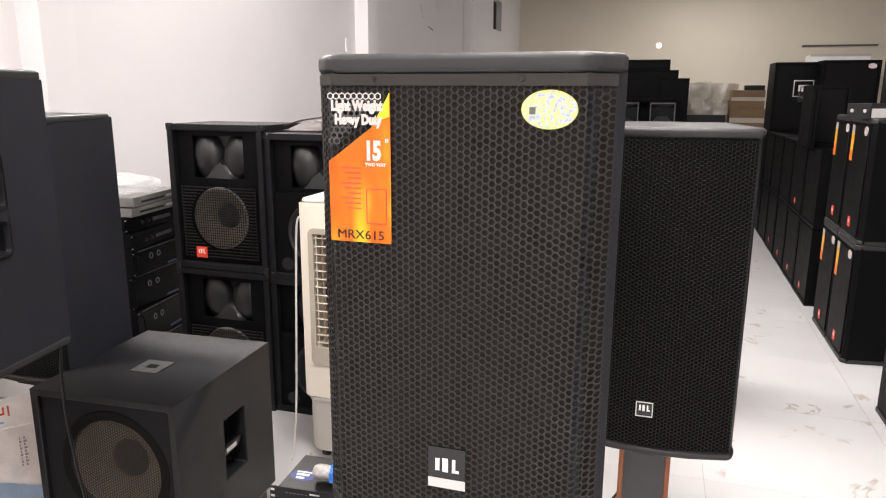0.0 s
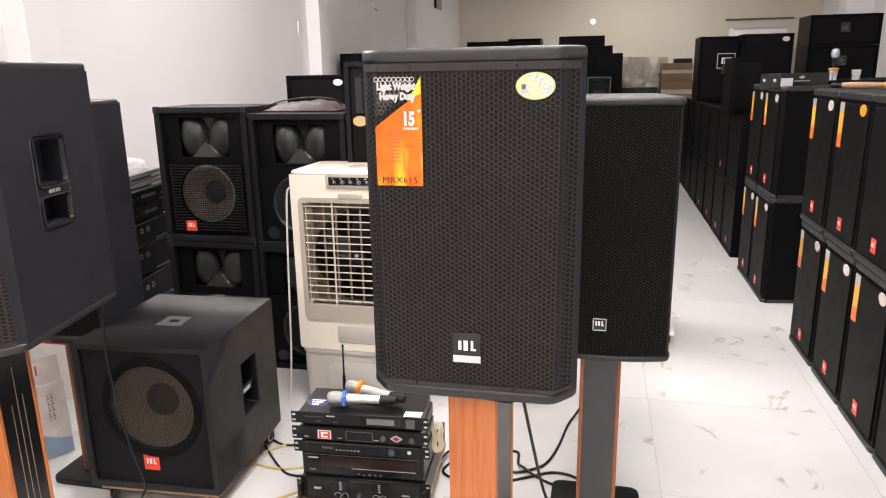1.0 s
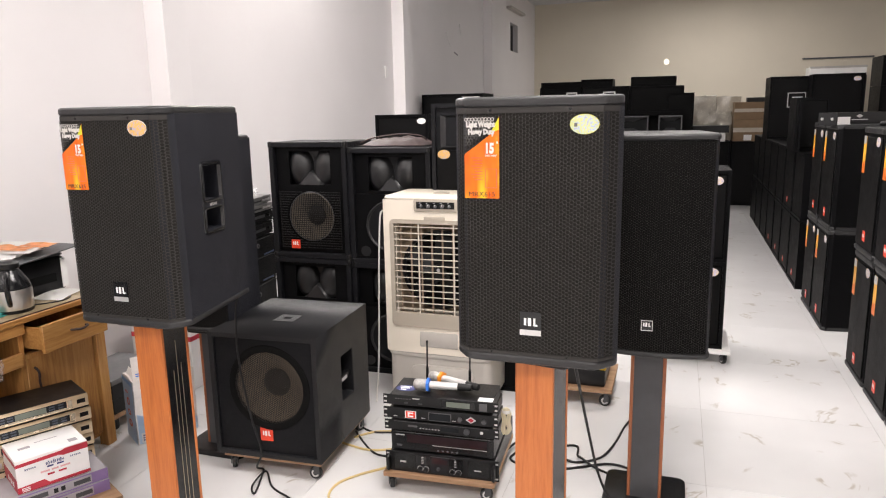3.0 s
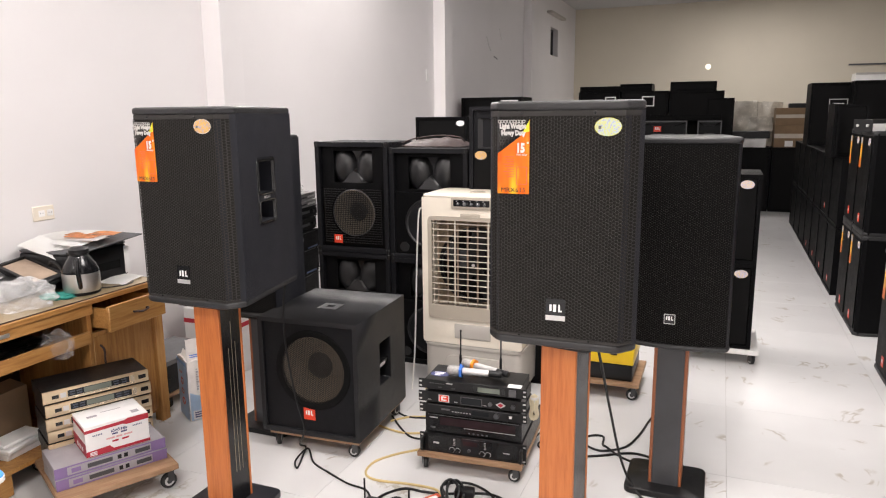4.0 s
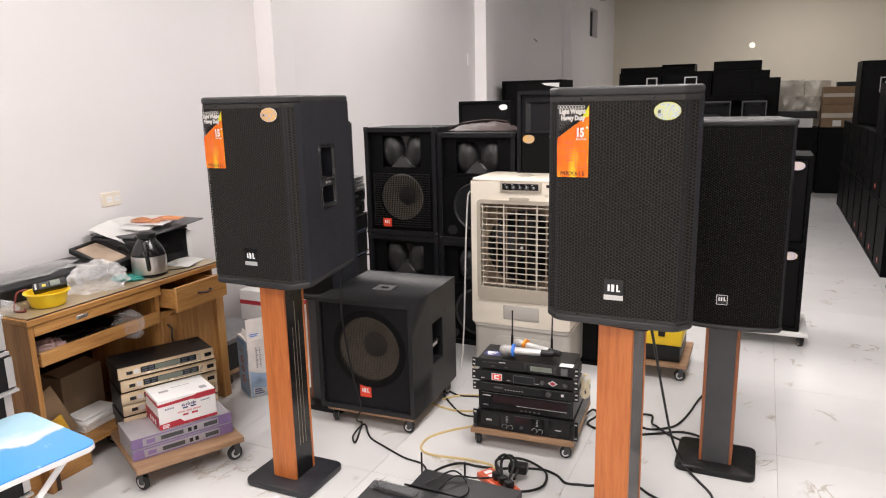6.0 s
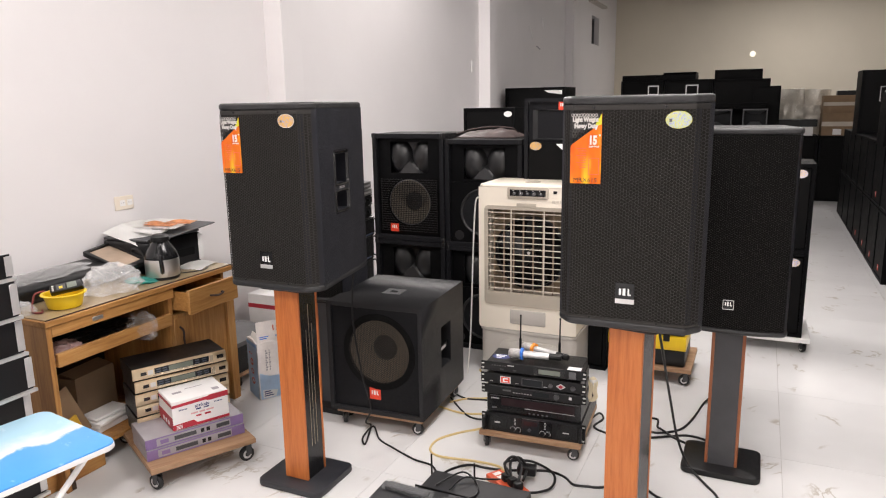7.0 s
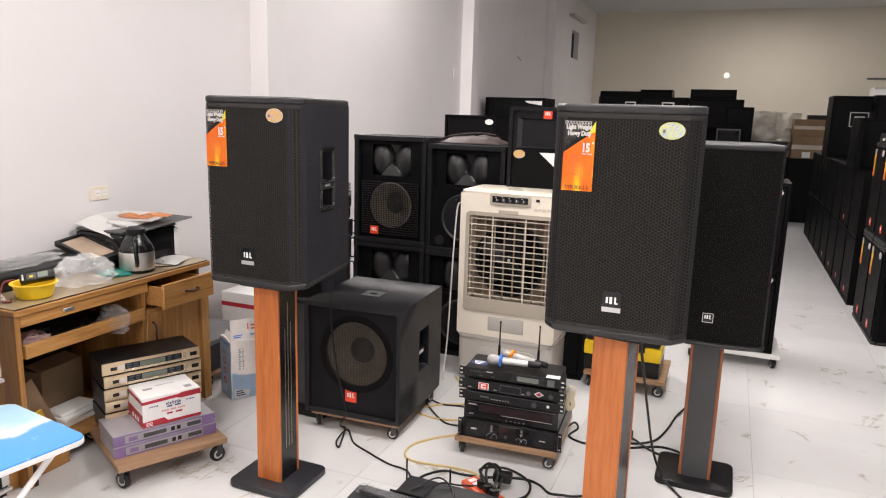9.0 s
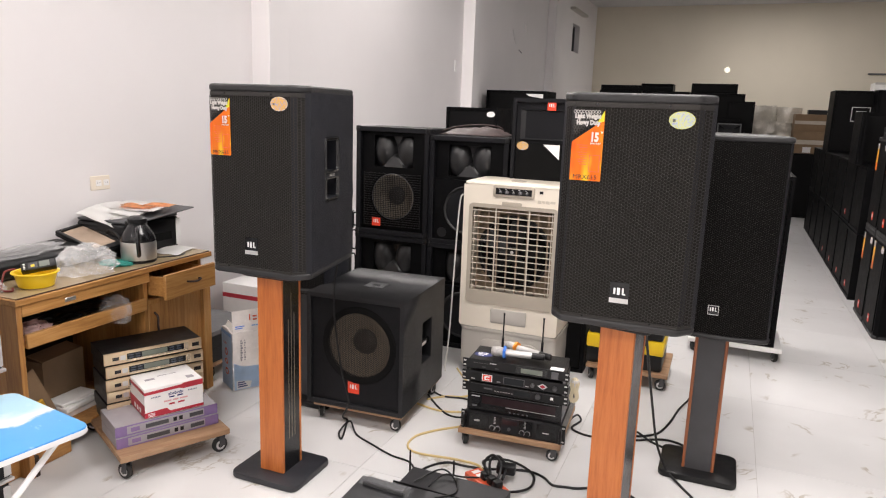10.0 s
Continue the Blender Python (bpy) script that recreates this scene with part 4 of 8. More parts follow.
def soft_edges(ob, w=0.004):
    b = ob.modifiers.new("soft_edges", "BEVEL")
    b.width, b.segments, b.limit_method, b.angle_limit = w, 2, "ANGLE", radians(50)


def baffle(bm, x0, x1, z0, z1, cx, cz, r, y, n=48):
    """A flat board with a round hole."""
    turn = [2 * math.pi * k / n for k in range(n)]
    a = [bm.verts.new((cx + r * math.cos(t), y, cz + r * math.sin(t))) for t in turn]
    b = [bm.verts.new((max(x0, min(x1, cx + 0.6 * math.cos(t))), y, max(z0, min(z1, cz + 0.6 * math.sin(t))))) for t in turn]
    for k in range(n):
        bm.faces.new((a[k], a[(k + 1) % n], b[(k + 1) % n], b[k]))
    return bm


def subwoofer():
    s = thing("subwoofer", pose(-1.422, 1.680, 0.086, 0, 0, 3), "black box subwoofer with round perforated grille on a dolly", "subwoofer")
    W, D, H, e = 0.255, 0.570, 0.565, 0.022
    bm = bmesh.new()
    holed(bm, D, H, [(0.250, 0.380, 0.185, 0.400)], lambda u, v, d: (W - d, u, v), 0.07)
    holed(bm, D, H, [(0.250, 0.380, 0.185, 0.400)], lambda u, v, d: (-W + d, u, v), 0.07)
    for q in (((-W, D, 0), (W, D, 0), (W, D, H), (-W, D, H)), ((-W, 0, 0), (W, 0, 0), (W, D, 0), (-W, D, 0)), ((-W, 0, H), (W, 0, H), (W, D, H), (-W, D, H))):
        bm.faces.new([bm.verts.new(p) for p in q])
    holed(bm, 2 * W, H, [(e, 2 * W - e, e, H - e)], lambda u, v, d: (u - W, d, v), 0.02, False)
    bmesh.ops.remove_doubles(bm, verts=bm.verts, dist=1e-5)
    soft_edges(part("cabinet", bm, M["sub_paint"], s))
    r = 0.165
    bm = bmesh.new()
    n = 48
    cx, cz = 0.018, 0.322
    ring = [(cx + r * math.cos(2 * math.pi * k / n), cz + r * math.sin(2 * math.pi * k / n)) for k in range(n)]
    a = [bm.verts.new((x, 0.016, z)) for x, z in ring]
    far = [bm.verts.new((cx + max(-W + e - cx, min(W - e - cx, 0.6 * math.cos(2 * math.pi * k / n))), 0.016, cz + max(e - cz, min(H - e - cz, 0.6 * math.sin(2 * math.pi * k / n))))) for k in range(n)]
    for k in range(n):
        bm.faces.new((a[k], a[(k + 1) % n], far[(k + 1) % n], far[k]))
    part("front_panel", bm, M["subcloth"], s, "black cloth front panel")
    part("backing", box(bmesh.new(), -W + e, W - e, 0.095, 0.1, e, H - e), M["foam"], s)
    woofer(s, cx, 0.028, cz, r * 0.97)
    part("grille", moved(disc_grille("grille", r, 0.0096, 0.0041, M["mesh"]), Matrix.Translation((cx, 0.014, cz - r))), M["mesh"], s, "round bronze-grey perforated grille")
    bm = bmesh.new()
    lathe(bm, [(r + 0.030, 0), (r + 0.026, 0.005), (r + 0.004, 0.005), (r - 0.004, 0)], 48, Matrix.Translation((cx, 0.0165, cz)) @ Matrix.Rotation(radians(90), 4, "X"))
    bmesh.ops.delete(bm, geom=[f for f in bm.faces if len(f.verts) > 4], context="FACES")
    part("ring", bm, M["foam"], s)
    badge(s, -0.008, 0.106, 0.0158, 0.060, 0.060, M["red"], False)
    bm = bmesh.new()
    for y0, y1, x0, x1 in ((0.20, 0.235, -0.05, 0.05), (0.265, 0.30, -0.05, 0.05), (0.235, 0.265, -0.05, -0.02), (0.235, 0.265, 0.02, 0.05)):
        box(bm, x0, x1, y0, y1, H, H + 0.003)
    part("pole_mount", bm, M["sub_paint"], s, "black pole socket plate")
    # thin black sheet stands for the shade in the socket hole
    cup = box(bmesh.new(), -0.02, 0.02, 0.235, 0.265, H + 0.0005, H + 0.001)
    part("socket", cup, M["foam"], s)
    hb = box(bmesh.new(), W - 0.03, W - 0.012, 0.247, 0.383, 0.262, 0.294, 0.005)
    h = part("handle", hb, M["gloss"], s, "black moulded handle bar")
    part("mark", box(bmesh.new(), W - 0.012, W - 0.0112, 0.275, 0.335, 0.270, 0.285), M["silverp"], h)
    return s


M["mesh"] = surface("bronze_grey_mesh", (0.019, 0.0165, 0.014), 0.42, 0.2, vary=0.15, scale=5, relief=0)
dolly(pose(-1.425, 1.962, 0, 0, 0, 3), 0.47, 0.55, 0.086, "low plywood dolly under the subwoofer", thick=0.015)
subwoofer()


def horn_speaker(m, label, group="stacked horn loudspeakers", kind="butterfly"):
    """A rectangular cabinet, 0.50 x 0.38 x 0.70 m, with a horn above a caged woofer."""
    s = thing("loudspeaker", m, label, "loudspeaker", group)
    W, D, H, e = 0.2575, 0.38, 0.70, 0.03
    bm = bmesh.new()
    for q in (((W, 0, 0), (W, D, 0), (W, D, H), (W, 0, H)), ((-W, 0, 0), (-W, D, 0), (-W, D, H), (-W, 0, H)), ((-W, D, 0), (W, D, 0), (W, D, H), (-W, D, H)), ((-W, 0, 0), (W, 0, 0), (W, D, 0), (-W, D, 0)), ((-W, 0, H), (W, 0, H), (W, D, H), (-W, D, H))):
        bm.faces.new([bm.verts.new(p) for p in q])
    holed(bm, 2 * W, H, [(e, 2 * W - e, e, H - e)], lambda u, v, d: (u - W, d, v), 0.11, True)
    bmesh.ops.remove_doubles(bm, verts=bm.verts, dist=1e-5)
    soft_edges(part("cabinet", bm, M["cabinet"], s))
    for x in (-W, W):
        for z in (0, H):
            bm = bmesh.new()
            box(bm, x - 0.022 if x > 0 else x - 0.004, x + 0.004 if x > 0 else x + 0.022, -0.004, 0.03, z - 0.03 if z else z - 0.002, z + 0.004 if z else z + 0.03, 0.004, 1)
            part("corner_guard", bm, M["black"], s, "black plastic corner guard")
    # horn: a flared throat between two glossy lobes
    hw, z0, z1 = 0.138, 0.445, 0.645
    hz = (z0 + z1) / 2
    bm = bmesh.new()
    n, k = 48, 30
    grid = []
    for i in range(n + 1):
        row = []
        for j in range(k + 1):
            u, v = -1 + 2 * i / n, -1 + 2 * j / k
            bulge = math.sqrt(max(0.0, 1 - ((abs(u) - 0.62 - 0.05 * v) / 0.60) ** 2 - (v / 1.2) ** 2))
            y = 0.094 - 0.066 * bulge
            if abs(u) < -0.70 * (v + 0.16):
                y = min(y, 0.050 + 0.022 * v)
            row.append(bm.verts.new((u * hw, y, hz + v * (z1 - z0) / 2)))
        grid.append(row)
    for i in range(n):
        for j in range(k):
            bm.faces.new((grid[i][j], grid[i + 1][j], grid[i + 1][j + 1], grid[i][j + 1]))
    part("horn", bm, M["lobe"], s, "satin black twin-lobed horn flare")
    bm = bmesh.new()
    for x0, x1, a, b in ((-W + e, W - e, 0.425, z0), (-W + e, W - e, z1, H - e), (-W + e, -hw, z0, z1), (hw, W - e, z0, z1)):
        box(bm, x0, x1, 0.030, 0.045, a, b)
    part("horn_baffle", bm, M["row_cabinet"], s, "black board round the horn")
    r, cz = 0.150, 0.252
    if kind == "plain":
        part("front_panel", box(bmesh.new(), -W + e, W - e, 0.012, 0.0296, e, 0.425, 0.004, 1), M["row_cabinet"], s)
        part("woofer_ring", hoop([(r - 0.012, 0.0), (r, 0.006), (r + 0.008, 0.0)], 48, Matrix.Translation((0, 0.012, cz - 0.02)) @ Matrix.Rotation(radians(90), 4, "X")), M["lobe"], s)
        part("woofer_mesh", cyl(bmesh.new(), (0, 0.009, cz - 0.02), r - 0.012, 0.004, "y", 40), M["cabinet"], s, "black cloth over the woofer")
        for x in (-0.165, 0.165):
            part("port", cyl(bmesh.new(), (x, 0.0105, 0.075), 0.032, 0.003, "y", 24), M["lobe"], s, "round bass port")
        return s
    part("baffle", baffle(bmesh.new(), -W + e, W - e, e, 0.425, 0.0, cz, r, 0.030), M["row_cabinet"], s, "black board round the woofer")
    woofer(s, 0, 0.0285, cz, r, "grey-brown paper woofer cone", "darkcone")
    part("chrome_ring", hoop([(r - 0.004, 0.0), (r - 0.001, 0.003), (r + 0.002, 0.0), (r - 0.001, -0.002)], 48, Matrix.Translation((0, 0.0265, cz)) @ Matrix.Rotation(radians(90), 4, "X")), M["grey"], s)
    bm = bmesh.new()
    for i in range(23):
        z = 0.058 + 0.0155 * i
        gap = math.sqrt(max(0.0, (r + 0.006) ** 2 - (z + 0.003 - cz) ** 2))
        if gap < 0.2:
            box(bm, -0.205, -gap, 0.006, 0.010, z, z + 0.0055)
            box(bm, gap, 0.205, 0.006, 0.010, z, z + 0.0055)
    for x in (-0.205, 0.2):
        box(bm, x, x + 0.005, 0.010, 0.013, 0.058, 0.405)
    part("bar_grille", bm, M["black"], s, "black horizontal bar grille")
    bm = bmesh.new()
    for i in range(-11, 12):
        q = i * 0.0125
        c = math.sqrt(max(0, 0.146 ** 2 - q * q))
        if c > 0.01:
            box(bm, q - 0.0020, q + 0.0020, 0.0205, 0.0225, cz - c, cz + c)
            box(bm, -c, c, 0.0182, 0.0203, cz + q - 0.0020, cz + q + 0.0020)
    part("cone_mesh", bm, M["black"], s, "black square wire mesh over the cone")
    badge(s, -0.108, 0.082, 0.006, 0.060, 0.054, M["red"], False)
    return s


a = horn_speaker(pose(-1.870, 2.95, 0.705), "black horn loudspeaker stacked on another against the wall")
copy_thing(a, pose(-1.870, 2.95, 0.0))
a = horn_speaker(pose(-1.352, 2.965, 0.685), "black horn loudspeaker with cloth-covered woofer, stacked on another", kind="plain")
a.scale = (1.0, 1.0, 0.977)
copy_thing(a, pose(-1.352, 2.965, 0.0)).scale = (1.0, 1.0, 0.977)


def air_cooler():
    s = thing("air_cooler", pose(-0.938, 2.585, 0), "cream plastic evaporative air cooler with louvred front grille", "air cooler")
    W, D, H, low = 0.29, 0.37, 1.125, 0.297
    part("water_tank", prism(bmesh.new(), rounded(2 * W - 0.008, D - 0.01, 0.045, 5, 0, D / 2), 0.05, low - 0.004, 0.010, 2), M["warmgrey"], s, "grey plastic water tank")
    part("tank_panel", moved(prism(bmesh.new(), rounded(0.36, 0.17, 0.05, 5), 0, 0.012, 0.005, 2), Matrix.Translation((0.02, 0.004, 0.148)) @ Matrix.Rotation(radians(90), 4, "X")), M["warmgrey"], s, "raised rounded tank panel")
    part("tank_rim", prism(bmesh.new(), rounded(2 * W + 0.002, D, 0.045, 5, 0, D / 2), low - 0.022, low - 0.003, 0.004, 1), M["warmgrey"], s)
    for sx in (-1, 1):
        for y in (0.06, D - 0.06):
            part("foot_wheel", cyl(bmesh.new(), (sx * 0.23 - 0.012, y, 0.03), 0.03, 0.024, "x", 16), M["black"], s)
    g0, g1, gz0, gz1 = -0.232, 0.236, 0.520, 1.000
    bm = bmesh.new()
    holed(bm, 2 * W, H - low, [(g0 + W, g1 + W, gz0 - low, gz1 - low)], lambda u, v, d: (u - W, d, v + low), 0.10, False)
    for q in (((W, 0, low), (W, D, low), (W, D, H), (W, 0, H)), ((-W, 0, low), (-W, D, low), (-W, D, H), (-W, 0, H)), ((-W, D, low), (W, D, low), (W, D, H), (-W, D, H)), ((-W, 0, low), (W, 0, low), (W, D, low), (-W, D, low))):
        bm.faces.new([bm.verts.new(p) for p in q])
    bmesh.ops.remove_doubles(bm, verts=bm.verts, dist=1e-5)
    soft_edges(part("housing", bm, M["cream"], s, "cream plastic housing"), 0.014)
    # shallow lid, drawn in towards the top
    part("top", lofted(bmesh.new(), lambda inset: rounded(2 * W - 2 * inset, D - 2 * inset, 0.032, 5, 0, D / 2), H - 0.004, H + 0.016, 0.009), M["cream"], s, "cream plastic lid")
    part("top_knob", cyl(bmesh.new(), (-0.02, D * 0.45, H + 0.014), 0.045, 0.006, "z", 28, bevel=0.003), M["beige"], s, "round filler cap")
    # beige surround with rounded outer corners
    e, drop = 0.022, 0.078
    outer = [(x, z + (gz0 + gz1 - drop + e) / 2) for x, z in rounded(g1 - g0 + 2 * e, gz1 - gz0 + drop + e, 0.026, 5, (g0 + g1) / 2)]
    inner = [(g1, gz1), (g0, gz1), (g0, gz0), (g1, gz0)]
    bm = bmesh.new()
    n = len(outer) // 4
    fo, fi = [bm.verts.new((x, -0.006, z)) for x, z in outer], [bm.verts.new((x, -0.006, z)) for x, z in inner]
    bo, bi = [bm.verts.new((x, 0.001, z)) for x, z in outer], [bm.verts.new((x, 0.03, z)) for x, z in inner]
    for q in range(4):
        for k in range(n - 1):
            bm.faces.new((fo[q * n + k], fo[q * n + k + 1], fi[q]))
        bm.faces.new((fo[q * n + n - 1], fo[(q * n + n) % len(fo)], fi[(q + 1) % 4], fi[q]))
        bm.faces.new((fi[q], fi[(q + 1) % 4], bi[(q + 1) % 4], bi[q]))
    for k in range(len(fo)):
        k2 = (k + 1) % len(fo)
        bm.faces.new((fo[k], fo[k2], bo[k2], bo[k]))
    part("grille_frame", bm, M["beige"], s, "beige grille surround")
    part("louvre_pad", box(bmesh.new(), g0, g1, 0.092, 0.098, gz0, gz1), M["pad"], s, "brown honeycomb cooling pad")
    cz = (gz0 + gz1) / 2 - 0.015
    part("fan_ring", moved(lathe(bmesh.new(), [(0.212, 0), (0.212, 0.03), (0.196, 0.03), (0.196, 0)], 40), Matrix.Translation((0, 0.088, cz)) @ Matrix.Rotation(radians(90), 4, "X")), M["black"], s)
    # black disc gives the fan opening its inner shade as colour
    part("fan_well", cyl(bmesh.new(), (0, 0.078, cz), 0.197, 0.006, "y", 40), M["foam"], s, "black disc for the shade in the fan opening")
    for k in range(5):
        bm = bmesh.new()
        box(bm, -0.045, 0.045, -0.003, 0.003, 0.03, 0.185, 0.002, 1)
        part("fan_blade", moved(bm, Matrix.Translation((0, 0.058, cz)) @ Matrix.Rotation(radians(72 * k + 10), 4, "Y") @ Matrix.Rotation(radians(28), 4, "Z")), M["black"], s)
    part("fan_hub", cyl(bmesh.new(), (0, 0.035, cz), 0.036, 0.03, "y", 20), M["black"], s)
    part("hub_cap", cyl(bmesh.new(), (0.0, 0.030, cz + 0.006), 0.009, 0.006, "y", 12), M["silverp"], s)
    for k in range(14):
        z = gz0 + 0.020 + 0.0340 * k
        part("slat", moved(box(bmesh.new(), g0, g1, -0.002, 0.012, -0.0026, 0.0026, 0.001, 1), Matrix.Translation((0, 0.004, z)) @ Matrix.Rotation(radians(-14), 4, "X")), M["slat"], s)
    for x in (-0.094, 0.098):
        part("upright_bar", box(bmesh.new(), x - 0.0032, x + 0.0032, -0.004, 0.002, gz0, gz1), M["slat"], s)
    for x in (g0 + 0.010, g1 - 0.010):
        part("upright_bar", box(bmesh.new(), x - 0.0018, x + 0.0018, 0.003, 0.007, gz0, gz1), M["slat"], s)
    for k in range(8):
        x = -0.203 + 0.058 * k
        part("inner_vane", box(bmesh.new(), x - 0.0045, x + 0.0045, 0.022, 0.025, gz0, gz1), M["vane"], s, "brown upright vane")
    pnl = part("control_panel", moved(prism(bmesh.new(), rounded(0.236, 0.066, 0.010, 4), 0, 0.014, 0.003, 2), Matrix.Translation((0.003, 0.006, 1.098)) @ Matrix.Rotation(radians(90), 4, "X")), M["beige"], s, "control panel with small knobs")
    part("panel_window", box(bmesh.new(), -0.100, 0.106, -0.0095, -0.0078, 1.081, 1.116, 0.0006, 1), M["gloss"], pnl)
    for k in range(5):
        x = -0.072 + 0.038 * k
        part("knob", cyl(bmesh.new(), (x, -0.017, 1.095), 0.010 if k % 2 else 0.0075, 0.008, "y", 16), M["grey"], pnl)
        part("knob_mark", box(bmesh.new(), x - 0.001, x + 0.001, -0.0176, -0.017, 1.095, 1.103), M["white"], pnl)
        part("legend", box(bmesh.new(), x - 0.012, x - 0.004, -0.0100, -0.0095, 1.108, 1.111), M["silverp"], pnl)
    part("indicator", box(bmesh.new(), 0.148, 0.168, -0.003, 0.002, 1.098, 1.113), M["black"], s)
    bm = bmesh.new()
    for k, (x, w) in enumerate(((0.140, 0.020), (0.164, 0.016), (0.184, 0.022), (0.210, 0.028))):
        box(bm, x, x + w, -0.0016, 0.0004, 1.046 + 0.003 * (k % 2), 1.062)
    part("faded_print", bm, M["slat"], s, "faded grey print")
    part("front_tab", box(bmesh.new(), -0.062, 0.052, -0.0075, 0.0, 1.015, 1.040, 0.005, 2), M["beige"], s)
    part("name_plate", box(bmesh.new(), -0.099, 0.112, -0.004, 0.004, 0.335, 0.420, 0.006, 2), M["warmgrey"], s, "grey blank name plate")
    for k in range(9):
        part("side_clip", box(bmesh.new(), -W - 0.003, -W + 0.004, 0.008, 0.022, 0.40 + 0.075 * k, 0.412 + 0.075 * k, 0.001, 1), M["warmgrey"], s)
    return s


M["vane"] = surface("brown_vane", (0.30, 0.22, 0.16), 0.7, vary=0.15, scale=20, relief=0.1)
air_cooler()


# ---- rack of amplifiers on a dolly ----
def rack_unit(m, u, label, front="black", ears=True, depth=0.36, w=0.43, body="black", group="stacked rack units"):
    s = thing("rack_amplifier", m, label, "amplifier", group)
    h = 0.0437 * u
    part("case", box(bmesh.new(), -w / 2, w / 2, 0.004, depth, 0.001, h - 0.001, 0.0015, 1), M[body], s)
    fw = 0.2415 if ears else w / 2
    part("front_panel", box(bmesh.new(), -fw, fw, 0, 0.004, 0.0005, h - 0.0005, 0.0008, 1), M[front], s)
    if ears:
        for sx in (-1, 1):
            for z in ((0.012, h - 0.012) if u > 1 else (0.012, 0.032)):
                part("rack_hole", box(bmesh.new(), sx * 0.232 - 0.006, sx * 0.232 + 0.006, -0.0006, 0.0, z - 0.0035, z + 0.0035, 0.0002, 1), M["silverp"], s)
    return s


def knob(parent, x, z, r=0.008, mat="black", d=0.012):
    k = part("knob", cyl(bmesh.new(), (x, -d, z), r, d, "y", 16, bevel=0.001), M[mat], parent)
    return k


def panel_bit(parent, name, x0, x1, z0, z1, mat, d=0.0012):
    return part(name, box(bmesh.new(), x0, x1, -d, 0.0, z0, z1), M[mat], parent)


RACK = pose(-0.643, 1.752, 0, 0, 0, 3.5)
dolly(RACK @ pose(-0.012, 0.215, 0), 0.475, 0.47, 0.088, "low plywood dolly under stacked rack amplifiers", thick=0.022)
z = 0.088
a = rack_unit(RACK @ pose(0, 0, z), 2.04, "black two-unit power amplifier with two level knobs", depth=0.45, w=0.445)
for x in (-0.091, -0.065, 0.047, 0.073):
    knob(a, x, 0.022, 0.0095, "gloss")
    part("dial_ring", hoop([(0.0108, 0.0), (0.0112, 0.0012), (0.0122, 0.0012), (0.0126, 0.0)], 20, Matrix.Translation((x, -0.0016, 0.022)) @ Matrix.Rotation(radians(90), 4, "X")), M["silverp"], a)
panel_bit(a, "module", -0.108, -0.048, 0.008, 0.080, "gloss", 0.0015)
panel_bit(a, "module", 0.032, 0.092, 0.008, 0.080, "gloss", 0.0015)
panel_bit(a, "display", -0.040, 0.024, 0.050, 0.070, "plumglass", 0.002)
panel_bit(a, "middle_panel", -0.046, 0.030, 0.010, 0.078, "glass", 0.0012)
knob(a, -0.012, 0.030, 0.007, "darkgrey")
panel_bit(a, "bracket", -0.046, 0.060, 0.0795, 0.0810, "grey")
for sx in (-1, 1):
    panel_bit(a, "side_panel", sx * 0.157 - 0.045, sx * 0.157 + 0.045, 0.008, 0.080, "gloss", 0.0012)
for x in (-0.085, 0.055):
    for k in range(5):
        panel_bit(a, "level_led", x, x + 0.009, 0.044 + 0.007 * k, 0.0465 + 0.007 * k, "silverp", 0.0022)
panel_bit(a, "maker_mark", -0.178, -0.152, 0.042, 0.050, "silverp", 0.0018)
panel_bit(a, "maker_mark", 0.140, 0.168, 0.037, 0.042, "silverp", 0.0018)
for sx in (-1, 1):
    h = part("grab_handle", box(bmesh.new(), sx * 0.222 - 0.006, sx * 0.222 + 0.006, -0.03, -0.002, 0.012, 0.075, 0.004, 2), M["black"], a)
z += 0.0437 * 2 + 0.007
a = rack_unit(RACK @ pose(0.0, 0.012, z), 1.95, "black disc player style unit with glossy face", "gloss", False, 0.24, 0.436)
# plum tint puts a reddish reflection into the window's colour
panel_bit(a, "window", -0.150, 0.190, 0.034, 0.070, "plumglass")
panel_bit(a, "trim_line", -0.205, 0.205, 0.0770, 0.0785, "grey")
panel_bit(a, "trim_line", -0.040, 0.190, 0.0285, 0.0305, "silverp")
panel_bit(a, "maker_mark", -0.198, -0.160, 0.062, 0.067, "silverp")
panel_bit(a, "power_button", -0.195, -0.172, 0.014, 0.022, "grey")
for k in range(5):
    panel_bit(a, "button", -0.02 + 0.02 * k, -0.012 + 0.02 * k, 0.006, 0.012, "grey")
z += 0.0437 * 1.95 + 0.006
a = rack_unit(RACK @ pose(0, 0, z), 1, "thin black rack processor with small display", depth=0.24)
panel_bit(a, "display", 0.0, 0.075, 0.012, 0.03, "glass")
for k in range(7):
    panel_bit(a, "legend", -0.09 + 0.013 * k, -0.083 + 0.013 * k, 0.014, 0.017, "silverp")
panel_bit(a, "trim_line", -0.2, 0.2, 0.0385, 0.040, "grey")
panel_bit(a, "maker_mark", -0.14, -0.1, 0.018, 0.026, "grey")
knob(a, 0.11, 0.022, 0.012, "darkgrey")
panel_bit(a, "button", 0.165, 0.177, 0.016, 0.028, "white")
z += 0.0437 + 0.008
a = rack_unit(RACK @ pose(-0.002, -0.003, z), 1.12, "black rack processor with red and white sticker and colour display", depth=0.24)
panel_bit(a, "display", -0.045, 0.045, 0.007, 0.037, "glass", 0.002)
panel_bit(a, "display_rim", -0.048, 0.048, 0.0045, 0.0395, "grey", 0.0012)
